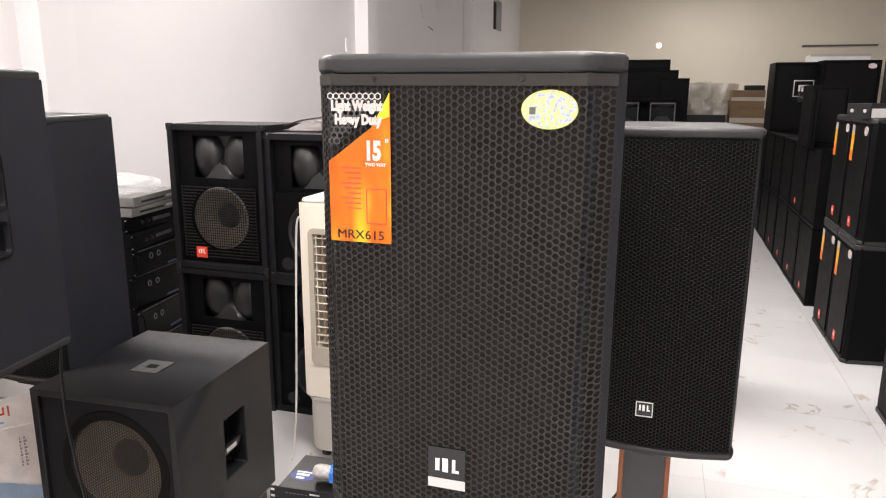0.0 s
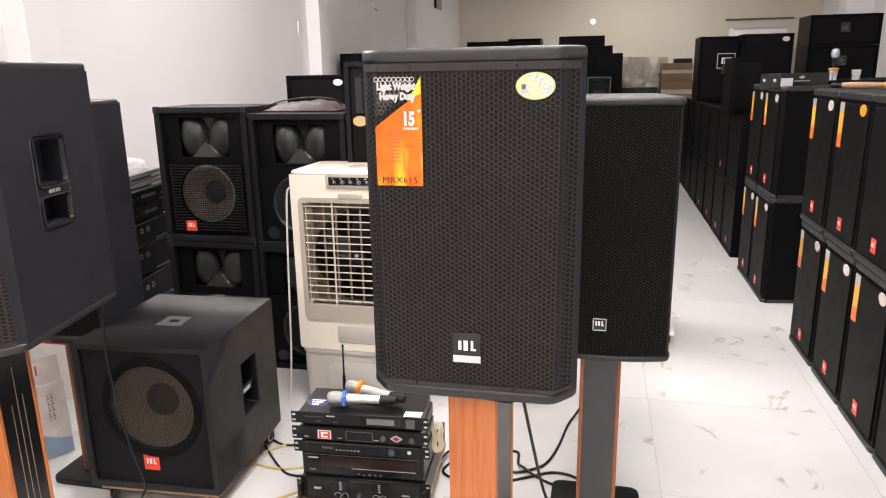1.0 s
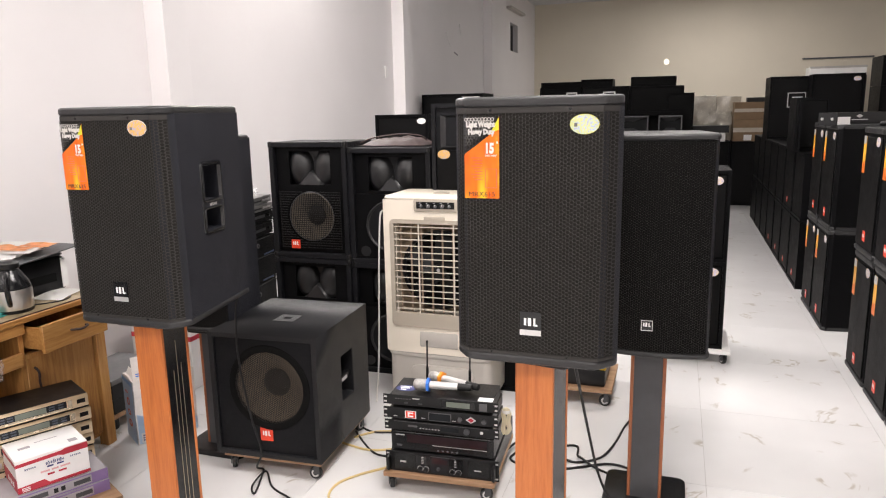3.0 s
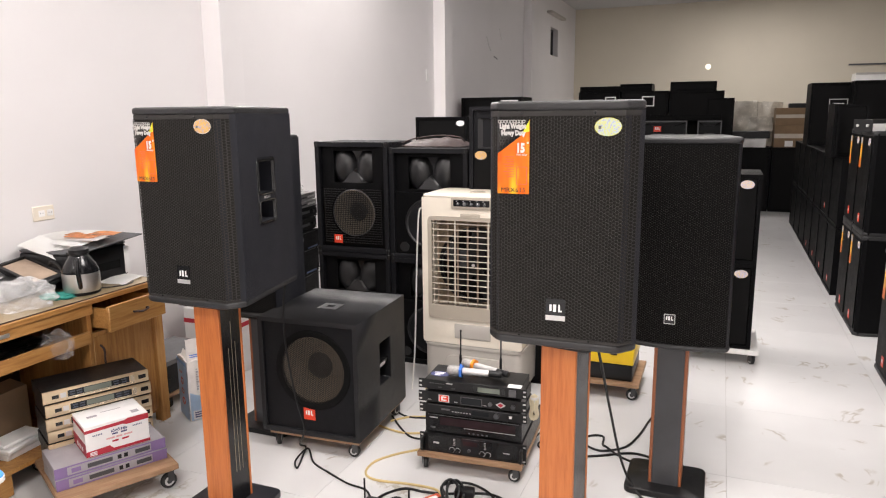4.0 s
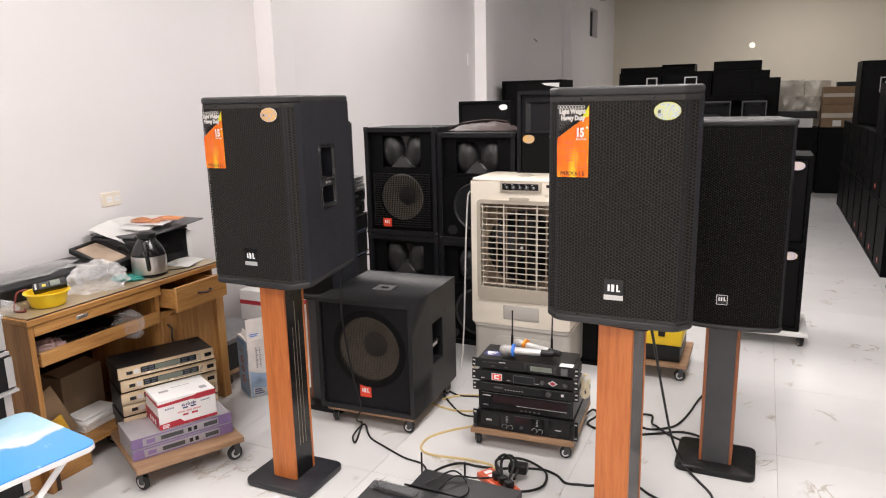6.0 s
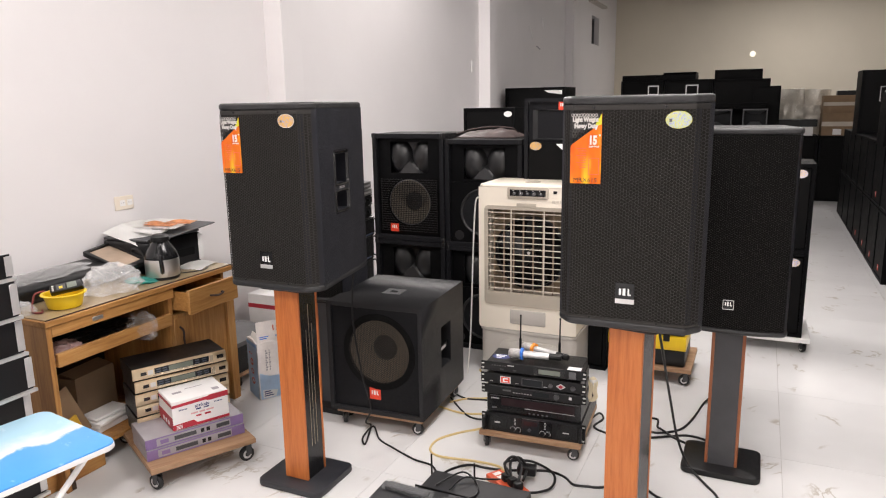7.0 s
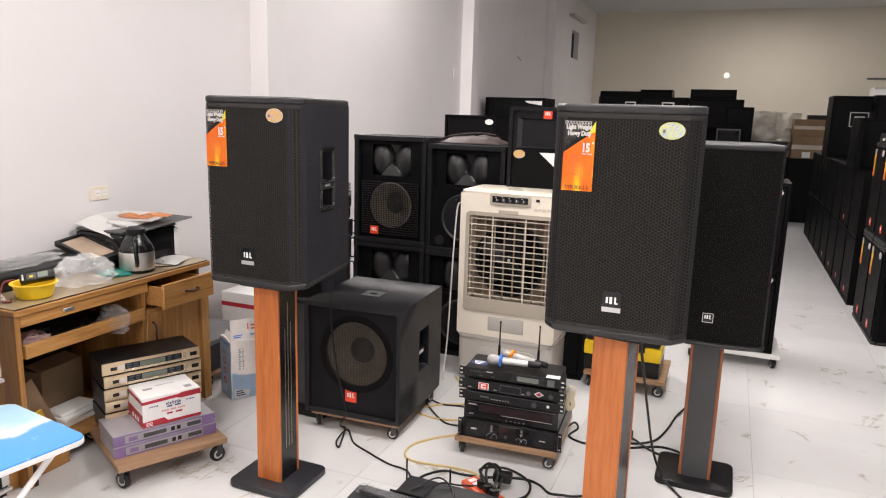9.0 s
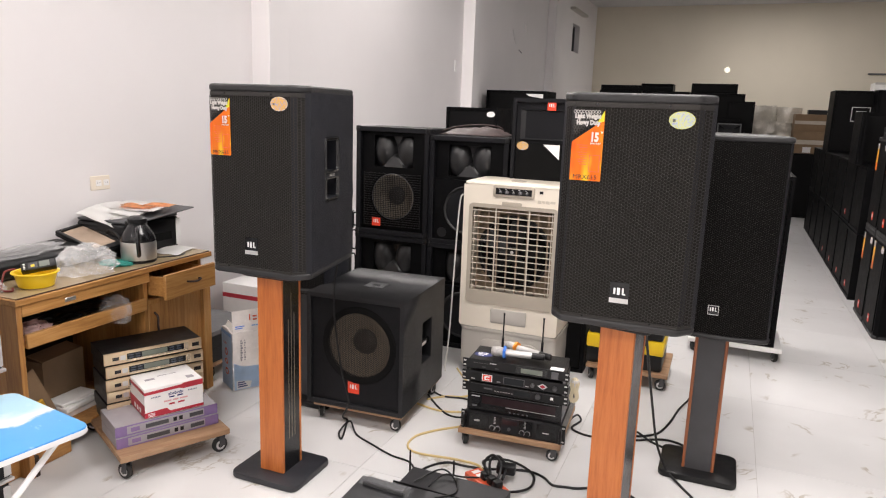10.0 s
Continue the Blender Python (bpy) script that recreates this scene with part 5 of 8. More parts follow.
st = panel_bit(a, "sticker", -0.148, -0.1, 0.006, 0.038, "white", 0.0015)
part("sticker_block", box(bmesh.new(), -0.144, -0.104, -0.0022, -0.0015, 0.008, 0.036), M["red"], st)
bm = bmesh.new()
box(bm, -0.136, -0.129, -0.0028, -0.0022, 0.012, 0.032)
for zz in (0.012, 0.026):
    box(bm, -0.129, -0.112, -0.0028, -0.0022, zz, zz + 0.006)
part("sticker_mark", bm, M["white"], st)
knob(a, 0.085, 0.022, 0.009, "grey")
knob(a, 0.185, 0.022, 0.010, "darkgrey")
bm = plate(bmesh.new(), [(0.108, 0.022), (0.130, 0.008), (0.152, 0.022), (0.130, 0.036)], -0.0002, 0.001)
part("diamond_mark", bm, M["silverp"], a)
part("diamond_core", plate(bmesh.new(), [(0.117, 0.022), (0.130, 0.013), (0.143, 0.022), (0.130, 0.031)], -0.0012, 0.0006), M["redprint"], a)
for x in (-0.19, -0.07, 0.06):
    panel_bit(a, "legend", x - 0.008, x + 0.008, 0.010, 0.0125, "silverp")
z += 0.0437 * 1.12 + 0.012
MICZ = z + 0.0437
a = rack_unit(RACK @ pose(-0.001, -0.004, z), 1, "black wireless microphone receiver with two antennas", depth=0.19)
panel_bit(a, "display", 0.028, 0.125, 0.010, 0.032, "lcd", 0.0015)
panel_bit(a, "display_frame", 0.005, 0.145, 0.005, 0.038, "gloss", 0.0008)
panel_bit(a, "maker_mark", -0.115, -0.085, 0.03, 0.034, "silverp")
for k in range(6):
    panel_bit(a, "legend", -0.19 + 0.012 * k, -0.183 + 0.012 * k, 0.026, 0.029, "grey")
for x in (-0.15, -0.09):
    panel_bit(a, "port", x, x + 0.016, 0.008, 0.014, "darkgrey")
panel_bit(a, "grip", 0.165, 0.195, 0.006, 0.036, "grey", 0.006)
part("sticker", box(bmesh.new(), 0.155, 0.215, 0.008, 0.045, 0.0428, 0.0436), M["paper"], a, "small white paper sticker")
part("sticker", oval_top(-0.165, 0.075, 0.043, 0.030, 0.0428), M["navy"], a, "printed navy and white sticker")
for x0, x1, y0, y1 in ((-0.195, -0.145, 0.088, 0.094), (-0.190, -0.150, 0.072, 0.082), (-0.185, -0.160, 0.055, 0.064)):
    part("sticker_print", box(bmesh.new(), x0, x1, y0, y1, 0.0435, 0.0441), M["white"], a)
for x, lean in ((-0.104, 0.5), (0.084, 0.5)):
    bm = bmesh.new()
    cyl(bm, (0, 0, 0), 0.006, 0.09, "z", 10)
    cyl(bm, (0, 0, 0.09), 0.0035, 0.11, "z", 10)
    cyl(bm, (0, 0, 0.2), 0.0045, 0.008, "z", 10)
    part("antenna", moved(bm, Matrix.Translation((x, 0.184, 0.012)) @ Matrix.Rotation(radians(lean), 4, "Y")), M["black"], a, "thin black whip antenna")


def microphone(m, ring, label):
    s = thing("microphone", m @ Matrix.Scale(0.90, 4), label, "microphone", "wireless microphones")
    turn = Matrix.Rotation(radians(90), 4, "Y")
    part("head", lathe(bmesh.new(), [(0.012, -0.040), (0.02, -0.036), (0.0255, -0.022), (0.0255, 0.0), (0.023, 0.02), (0.019, 0.026)], 24, turn), M["micmesh"], s, "silver mesh head")
    part("ring", lathe(bmesh.new(), [(0.02, 0.022), (0.034, 0.024), (0.034, 0.036), (0.02, 0.038)], 6, turn), M[ring], s, "coloured anti-roll ring")
    part("body", lathe(bmesh.new(), [(0.018, 0.034), (0.0185, 0.06), (0.0165, 0.165), (0.015, 0.17)], 24, turn), M["silverp"], s, "silver handle tube")
    part("tail", lathe(bmesh.new(), [(0.0165, 0.168), (0.0165, 0.225), (0.014, 0.232)], 20, turn), M["black"], s, "black battery end")
    return s


microphone(RACK @ pose(-0.090, 0.052, MICZ + 0.0306, 0, 0, 2), "bluep", "silver wireless microphone with blue ring lying on a receiver")
microphone(RACK @ pose(-0.052, 0.140, MICZ + 0.0306, 0, 0, -20), "orangep", "silver wireless microphone with orange ring lying on a receiver")


# ---- rows of cabinets along the east side ----
for z0, centres in ((0.0, (3.69, 3.235, 2.80, 2.36, 1.92)), (0.718, (3.735, 3.28, 2.84, 2.40, 1.96))):
    for y in centres:
        if "row" not in GRILLES:
            GRILLES["row"] = pa_speaker(pose(1.257, y, z0, 0, 0, -90), "black PA loudspeaker with orange label in a double-stacked row", "holo_pale", "row of PA loudspeakers", False)
        else:
            twin = copy_thing(GRILLES["row"], pose(1.257, y, z0, 0, 0, -90))
            if z0 > 0 and y < 3.0:
                for c in [c for c in twin.children_recursive if c.name.split(".")[0] in ("label_head", "label_foot")] + [c for c in twin.children if c.name.split(".")[0] in ("label", "sticker")]:
                    bpy.data.objects.remove(c)
for ob in [o for o in scene.objects if o.get("group") == "row of PA loudspeakers"]:
    if abs(ob.location.y - 3.28) < 0.01 or abs(ob.location.y - 2.36) < 0.01:
        for c in ob.children:
            if c.name.startswith("sticker"):
                c.data = c.data.copy()
                c.data.materials[0] = M["orangep"]
                c["label"] = "oval orange sticker"
for z0 in (0.0, 0.715):
    for y in (4.775, 5.215):
        copy_thing(GRILLES["row"], pose(1.235, y, z0, 0, 0, -90))


def plain_cabinet(m, w, d, h, label, group, badge_at=None, handle=False, back=None, sticker=None, strap=False):
    """A rectangular black cabinet facing -y with a recessed grille front, origin at the middle of its front bottom edge."""
    s = thing("loudspeaker", m, label, "loudspeaker", group)
    W, e = w / 2, 0.022
    bm = bmesh.new()
    for q in (((W, 0, 0), (W, d, 0), (W, d, h), (W, 0, h)), ((-W, 0, 0), (-W, d, 0), (-W, d, h), (-W, 0, h)), ((-W, d, 0), (W, d, 0), (W, d, h), (-W, d, h)), ((-W, 0, 0), (W, 0, 0), (W, d, 0), (-W, d, 0)), ((-W, 0, h), (W, 0, h), (W, d, h), (-W, d, h))):
        bm.faces.new([bm.verts.new(p) for p in q])
    holed(bm, w, h, [(e, w - e, e, h - e)], lambda u, v, dd: (u - W, dd, v), 0.02, True)
    bmesh.ops.remove_doubles(bm, verts=bm.verts, dist=1e-5)
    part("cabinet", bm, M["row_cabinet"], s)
    part("grille", box(bmesh.new(), -W + e + 0.004, W - e - 0.004, 0.008, 0.0195, e + 0.004, h - e - 0.004, 0.003, 1), M["row_grille"], s, "black cloth-covered grille")
    if badge_at:
        badge(s, badge_at[0], badge_at[1], 0.008, 0.045, 0.05, M[badge_at[2]], False, rim=badge_at[2] == "gloss")
    if sticker:
        part("sticker", oval(bmesh.new(), sticker[0], sticker[1], 0.040, 0.026, 0.008, 0.001), M[sticker[2]], s, "oval sticker")
    if handle:
        part("handle_cup", box(bmesh.new(), -0.05, 0.05, 0.004, 0.008, h * 0.42, h * 0.42 + 0.11, 0.003, 1), M["gloss"], s, "square black connector dish")
        part("connector", cyl(bmesh.new(), (0, -0.004, h * 0.42 + 0.055), 0.022, 0.01, "y", 18), M["darkgrey"], s)
    return s


def carton(m, w, d, h, label, mat="card", taped=True, group="cartons"):
    s = thing("carton", m, label, "carton", group)
    part("body", box(bmesh.new(), -w / 2, w / 2, 0, d, 0, h, 0.004, 1), M[mat], s)
    if taped:
        part("tape", box(bmesh.new(), -w / 2 - 0.001, w / 2 + 0.001, -0.0012, 0, h * 0.42, h * 0.62), M["tape"], s, "shiny packing tape")
        if taped != "wide":
            part("shipping_label", box(bmesh.new(), -w * 0.2, w * 0.02, -0.0012, 0, h * 0.04, h * 0.3), M["paper"], s, "white paper label")
    return s


E_ROW = "cabinets along the aisle"
for y, w in ((6.05, 0.56), (6.66, 0.58), (7.28, 0.58), (7.92, 0.60), (8.56, 0.60), (9.22, 0.62), (9.90, 0.64)):
    for z0 in (0.0, 0.59):
        plain_cabinet(pose(1.24 + 0.006 * (y - 6), y, z0, 0, 0, -90), w, 0.55, 0.58, "black bass cabinet stacked two high along the aisle", E_ROW, (-0.02, 0.09, "red") if z0 == 0 and y < 8 or y in (6.66,) else None)
# mixed cabinets stacked higher behind the row
plain_cabinet(pose(1.35, 6.2, 1.172), 0.25, 0.34, 0.46, "small dark grey loudspeaker standing on a bass cabinet", "cabinets stacked on the row")
plain_cabinet(pose(1.205, 6.02, 1.172), 0.05, 0.4, 0.46, "slim black column loudspeaker on a bass cabinet", "cabinets stacked on the row")
plain_cabinet(pose(1.56, 8.75, 1.172), 0.60, 0.5, 0.74, "large black bass cabinet with square maker's plate", "cabinets stacked on the row", None, True)
square_mark_at = pose(1.56, 8.757, 1.545)
plain_cabinet(pose(1.94, 8.45, 1.172), 0.54, 0.28, 0.745, "large black bass cabinet with pale oval sticker", "cabinets stacked on the row", None, False, None, (0.19, 0.685, "holo_pale"))
for x in (2.15, 2.75):
    for y in (5.9, 6.55):
        for z0 in (0.0, 0.735):
            plain_cabinet(pose(x, y, z0 * 0.985), 0.58, 0.6, 0.718, "black bass cabinet in the back row", "back row cabinets")
for z0, h in ((1.402, 0.37), (1.775, 0.335)):
    plain_cabinet(pose(2.765, 8.6, z0), 0.73, 0.5, h, "black bass cabinet lying on its side with connector dish", "cabinets stacked on the row", None, True)
carton(pose(2.945, 8.8, 2.112), 0.29, 0.25, 0.19, "small white carton on stacked cabinets", "white", False)
plain_cabinet(pose(1.60, 3.02, 1.437), 0.26, 0.24, 0.24, "small dark loudspeaker standing on the row", "cabinets stacked on the row")
plain_cabinet(pose(2.12, 8.45, 0.0), 0.50, 0.6, 1.17, "tall black bass cabinet in the back row", "back row cabinets")
plain_cabinet(pose(2.83, 8.6, 0.0), 0.86, 0.6, 1.40, "tall black cabinet standing behind the row", "back row cabinets")

# things lying on the row
a = rack_unit(pose(1.4165, 4.7535, 1.425, 0, 0, 38.6), 2, "black rack amplifier with white paper label lying on loudspeakers", "black", False, 0.15, 0.47, group="units on the loudspeaker row")
panel_bit(a, "paper_label", -0.228, -0.115, 0.008, 0.058, "paper", 0.001)
part("diamond_mark", plate(bmesh.new(), [(-0.062, 0.062), (-0.030, 0.050), (0.002, 0.062), (-0.030, 0.074)], -0.0002, 0.001), M["silverp"], a)
panel_bit(a, "line_mark", -0.105, 0.05, 0.036, 0.041, "silverp")
for y in (0.035, 0.115):
    part("side_knob", cyl(bmesh.new(), (-0.241, y, 0.045), 0.010, 0.006, "x", 14), M["silverp"], a)


def upright_microphone():
    s = thing("microphone", pose(1.935, 5.985, 1.442), "wireless microphone with pale blue mesh head standing upright", "microphone", "things on the loudspeaker row")
    part("body", lathe(bmesh.new(), [(0.012, 0), (0.014, 0.12), (0.021, 0.175)], 18), M["black"], s)
    part("head", lathe(bmesh.new(), [(0.020, 0.173), (0.029, 0.186), (0.031, 0.212), (0.025, 0.238), (0.010, 0.248)], 20), M["palehead"], s, "pale blue mesh head")


M["palehead"] = surface("pale_mesh_head", (0.42, 0.48, 0.58), 0.4, 0.4, vary=0.15, scale=60, grain=900, relief=0.4)
upright_microphone()


def cup(m, lid, label):
    s = thing("plastic_cup", m, label, "cup", "things on the loudspeaker row")
    part("wall", lathe(bmesh.new(), [(0.022, 0), (0.028, 0.07), (0.026, 0.07), (0.0205, 0.003)], 24), M["film"], s, "clear plastic wall")
    if lid:
        part("lid", lathe(bmesh.new(), [(0.029, 0.068), (0.030, 0.071), (0.029, 0.076), (0.02, 0.078)], 24), M["orangep"], s, "orange lid")
    return s


cup(pose(1.925, 5.95, 1.442) @ Matrix.Diagonal((1.25, 1.25, 1.25, 1)), True, "clear plastic cup with an orange lid")
cup(pose(2.098, 5.97, 1.442) @ Matrix.Diagonal((1.25, 1.25, 1.15, 1)), False, "empty clear plastic cup")
s = thing("mallet", pose(1.345, 3.775, 1.456, 0, 0, -24), "wooden-handled mallet with orange end lying on cabinets", "mallet", "things on the loudspeaker row")
part("handle", lathe(bmesh.new(), [(0.013, 0), (0.016, 0.02), (0.017, 0.10), (0.014, 0.19)], 16, Matrix.Rotation(radians(90), 4, "Y")), M["ply"], s, "pale wooden handle")
part("grip", lathe(bmesh.new(), [(0.012, -0.05), (0.014, -0.04), (0.014, 0.0)], 14, Matrix.Rotation(radians(90), 4, "Y")), M["black"], s)
part("tip", lathe(bmesh.new(), [(0.019, 0.19), (0.02, 0.21), (0.012, 0.215)], 16, Matrix.Rotation(radians(90), 4, "Y")), M["orangep"], s)

# ---- pile at the far end ----
FAR = "cabinets piled at the far end"
for x, w in ((-1.62, 0.62), (-0.98, 0.62), (-0.34, 0.62), (0.16, 0.36)):
    for z0, h in ((0.0, 0.60), (0.61, 0.55)):
        plain_cabinet(pose(x, 10.75, z0), w, 0.6, h, "large black bass cabinet in a pile by the end wall", FAR, (-0.1, 0.45, "red") if z0 else None)
plain_cabinet(pose(-1.62, 10.8, 1.17), 0.66, 0.55, 0.75, "black loudspeaker cabinet on top of the far pile", FAR)
plain_cabinet(pose(-0.90, 10.8, 1.17), 0.72, 0.55, 0.75, "black loudspeaker cabinet with a white square outline mark", FAR)
plain_cabinet(pose(-0.12, 10.8, 1.17), 0.80, 0.55, 0.735, "black loudspeaker cabinet on top of the far pile", FAR)
plain_cabinet(pose(0.23, 10.7, 1.17), 0.40, 0.06, 0.62, "slim dark loudspeaker cabinet leaning on the pile", FAR)
plain_cabinet(pose(-1.37, 10.85, 1.922), 1.14, 0.5, 0.085, "flat black cabinet on top of the far pile", FAR)
plain_cabinet(pose(-1.05, 10.90, 2.009), 0.50, 0.4, 0.03, "thin black panel on top of the far pile", FAR)
plain_cabinet(pose(-0.18, 10.85, 1.908), 0.68, 0.5, 0.145, "low black cabinet on top of the far pile", FAR)


def square_mark(m, w, h, label, bars=False):
    """A square outline mark on a cabinet front."""
    s = thing("maker_plate", m, label, "maker plate", "square maker plates")
    bm, e = bmesh.new(), 0.017 if not bars else 0.009
    for x0, x1, z0, z1 in ((-w / 2, w / 2, 0, e), (-w / 2, w / 2, h - e, h), (-w / 2, -w / 2 + e, e, h - e), (w / 2 - e, w / 2, e, h - e)):
        box(bm, x0, x1, -0.003, 0.0, z0, z1)
    part("outline", bm, M["silverp"], s)
    if bars:
        bm = bmesh.new()
        box(bm, -0.05, -0.03, -0.003, 0.0, 0.055, 0.125)
        box(bm, -0.03, 0.06, -0.003, 0.0, 0.110, 0.125)
        box(bm, -0.02, 0.0, -0.003, 0.0, 0.055, 0.10)
        part("bars", bm, M["white"], s)


square_mark(pose(-0.845, 10.807, 1.68), 0.19, 0.16, "silver square outline plate on a cabinet")
square_mark(square_mark_at, 0.20, 0.175, "square white outline plate on a black cabinet", True)
square_mark(pose(-1.435, 10.807, 1.69), 0.17, 0.15, "silver square outline plate on a cabinet")


def flare(m, w, h, label):
    s = thing("loudspeaker", m, label, "loudspeaker", FAR)
    bm = bmesh.new()
    holed(bm, w, h, [(0.02, w - 0.02, 0.02, h - 0.02)], lambda u, v, d: (u - w / 2, d, v), 0.12, True)
    for q in (((w / 2, 0, 0), (w / 2, 0.3, 0), (w / 2, 0.3, h), (w / 2, 0, h)), ((-w / 2, 0, 0), (-w / 2, 0.3, 0), (-w / 2, 0.3, h), (-w / 2, 0, h)), ((-w / 2, 0, h), (w / 2, 0, h), (w / 2, 0.3, h), (-w / 2, 0.3, h)), ((-w / 2, 0, 0), (w / 2, 0, 0), (w / 2, 0.3, 0), (-w / 2, 0.3, 0))):
        bm.faces.new([bm.verts.new(p) for p in q])
    part("horn_body", bm, M["cabinet"], s)
    bm = bmesh.new()
    for x0, x1, a, b in ((-w / 2, w / 2, h - 0.018, h), (-w / 2, -w / 2 + 0.016, 0, h - 0.018), (w / 2 - 0.016, w / 2, 0, h - 0.018)):
        box(bm, x0, x1, -0.006, 0.0, a, b)
    part("rim", bm, M["grey"], s, "grey rim")
    return s


def wide_horn(m, w, h, label, mark=False):
    """A wide horn cabinet: grey-rimmed mouth with sloping lips."""
    s = flare(m, w, h, label)
    bm = bmesh.new()
    a = w / 2 - 0.022
    for q in (((-a, 0.004, 0.022), (a, 0.004, 0.022), (0.42 * a, 0.10, 0.36 * h), (-0.42 * a, 0.10, 0.36 * h)), ((-a, 0.004, h - 0.022), (a, 0.004, h - 0.022), (0.42 * a, 0.10, 0.72 * h), (-0.42 * a, 0.10, 0.72 * h))):
        bm.faces.new([bm.verts.new(p) for p in q])
    part("throat_lip", bm, M["darkgrey"], s)
    if mark:
        badge(s, -w / 2 + 0.27, h * 0.58, -0.002, 0.11, 0.085, M["red"], False)
    return s


wide_horn(pose(-0.57, 10.42, 1.165), 0.70, 0.29, "wide black horn loudspeaker with grey rim and orange badge", True)
wide_horn(pose(0.10, 10.42, 1.165), 0.34, 0.29, "black horn loudspeaker with grey rim on the pile")
plain_cabinet(pose(-0.30, 10.48, 1.46), 1.12, 0.22, 0.085, "long flat dark cabinet lying on horn loudspeakers", FAR)
plain_cabinet(pose(-0.30, 10.38, 0.0), 1.25, 0.33, 1.16, "wide black cabinet under horn loudspeakers", FAR, (0.1, 1.06, "red"))
for x in (0.72, 1.34):
    plain_cabinet(pose(x, 11.35, 0.0), 0.60, 0.6, 1.02, "black double bass cabinet standing under cartons", FAR, (0.08, 0.17, "red"))


def wrapped(m, w, d, h, mat, label, seed):
    """A film-wrapped package with crumpled faces."""
    bm = box(bmesh.new(), -w / 2, w / 2, 0, d, 0, h)
    bmesh.ops.subdivide_edges(bm, edges=bm.edges[:], cuts=7, use_grid_fill=True)
    for v in bm.verts:
        k = 0.030 * noise.noise(v.co * 9 + Vector((seed, 0, 0)))
        v.co.x += k
        v.co.y += 0.035 * noise.noise(v.co * 11 + Vector((0, seed, 0)))
        if v.co.z > 0.01:
            v.co.z += 0.02 * noise.noise(v.co * 7 + Vector((0, 0, seed)))
    return single("wrapped_package", bm, M[mat], m, label, "package", "wrapped packages")


M["wrapfilm"] = surface("pale_shiny_film", (0.62, 0.58, 0.50), 0.25, 0.1, vary=0.15, scale=8, relief=0.1)
carton(pose(1.32, 11.45, 1.02), 0.53, 0.5, 0.345, "brown taped cardboard carton on cabinets", "card")
carton(pose(1.29, 11.5, 1.366), 0.46, 0.45, 0.27, "brown cardboard carton with wide tape", "card", "wide")
carton(pose(1.38, 11.6, 1.637), 0.27, 0.2, 0.07, "flat dark box on top of cartons", "black", False)
carton(pose(0.69, 11.40, 1.02), 0.50, 0.4, 0.14, "flat white carton on cabinets", "paper", False, "wrapped packages")
carton(pose(0.71, 11.38, 1.162), 0.56, 0.4, 0.11, "black flat case on a white carton", "black", False, "wrapped packages")
wrapped(pose(0.60, 11.95, 1.02), 0.42, 0.3, 0.74, "wrapfilm", "pale plastic-wrapped package on cabinets", 1.3)
wrapped(pose(0.99, 12.0, 1.02), 0.36, 0.3, 0.72, "wrapfilm", "pale plastic-wrapped package on cabinets", 4.7)
wrapped(pose(0.86, 11.60, 1.275), 0.34, 0.2, 0.22, "wrapfilm", "crumpled shiny wrapped package on a case", 8.1)
carton(pose(3.0, 14.32, 0.0), 0.98, 0.5, 2.10, "stack of dark packing cases by the end wall", "black", False, "packing cases")
a = carton(pose(3.004, 14.3, 2.102), 0.945, 0.5, 0.174, "white flat tray with shiny dark edge", "paper", False, "packing cases")
part("edge_strip", box(bmesh.new(), -0.475, 0.475, -0.003, 0.0, 0.140, 0.178), M["steel"], a, "shiny foil edge")

# ---- cabinets behind the horn loudspeakers ----
BACK = "cabinets behind the cooler"
plain_cabinet(pose(-2.115, 5.10, 0.0), 0.51, 0.4, 0.77, "black loudspeaker behind horn loudspeakers", BACK)
plain_cabinet(pose(-2.115, 5.10, 0.772), 0.51, 0.4, 0.78, "black loudspeaker with white oval sticker", BACK, None, False, None, (0.185, 0.722, "paper"))
plain_cabinet(pose(-2.40, 7.48, 0.0), 0.78, 0.5, 0.90, "black loudspeaker in the back row", BACK)
a = plain_cabinet(pose(-2.40, 7.48, 0.902), 0.78, 0.5, 0.88, "wide black loudspeaker with white corner sticker", BACK)
part("corner_sticker", plate(bmesh.new(), [(0.12, 0.843), (0.345, 0.843), (0.345, 0.790), (0.17, 0.815)], 0.007, 0.001), M["paper"], a, "white triangular sticker")
s = plain_cabinet(pose(-0.80, 2.90, 0.0), 0.52, 0.4, 0.80, "black loudspeaker under a horn cabinet", BACK)


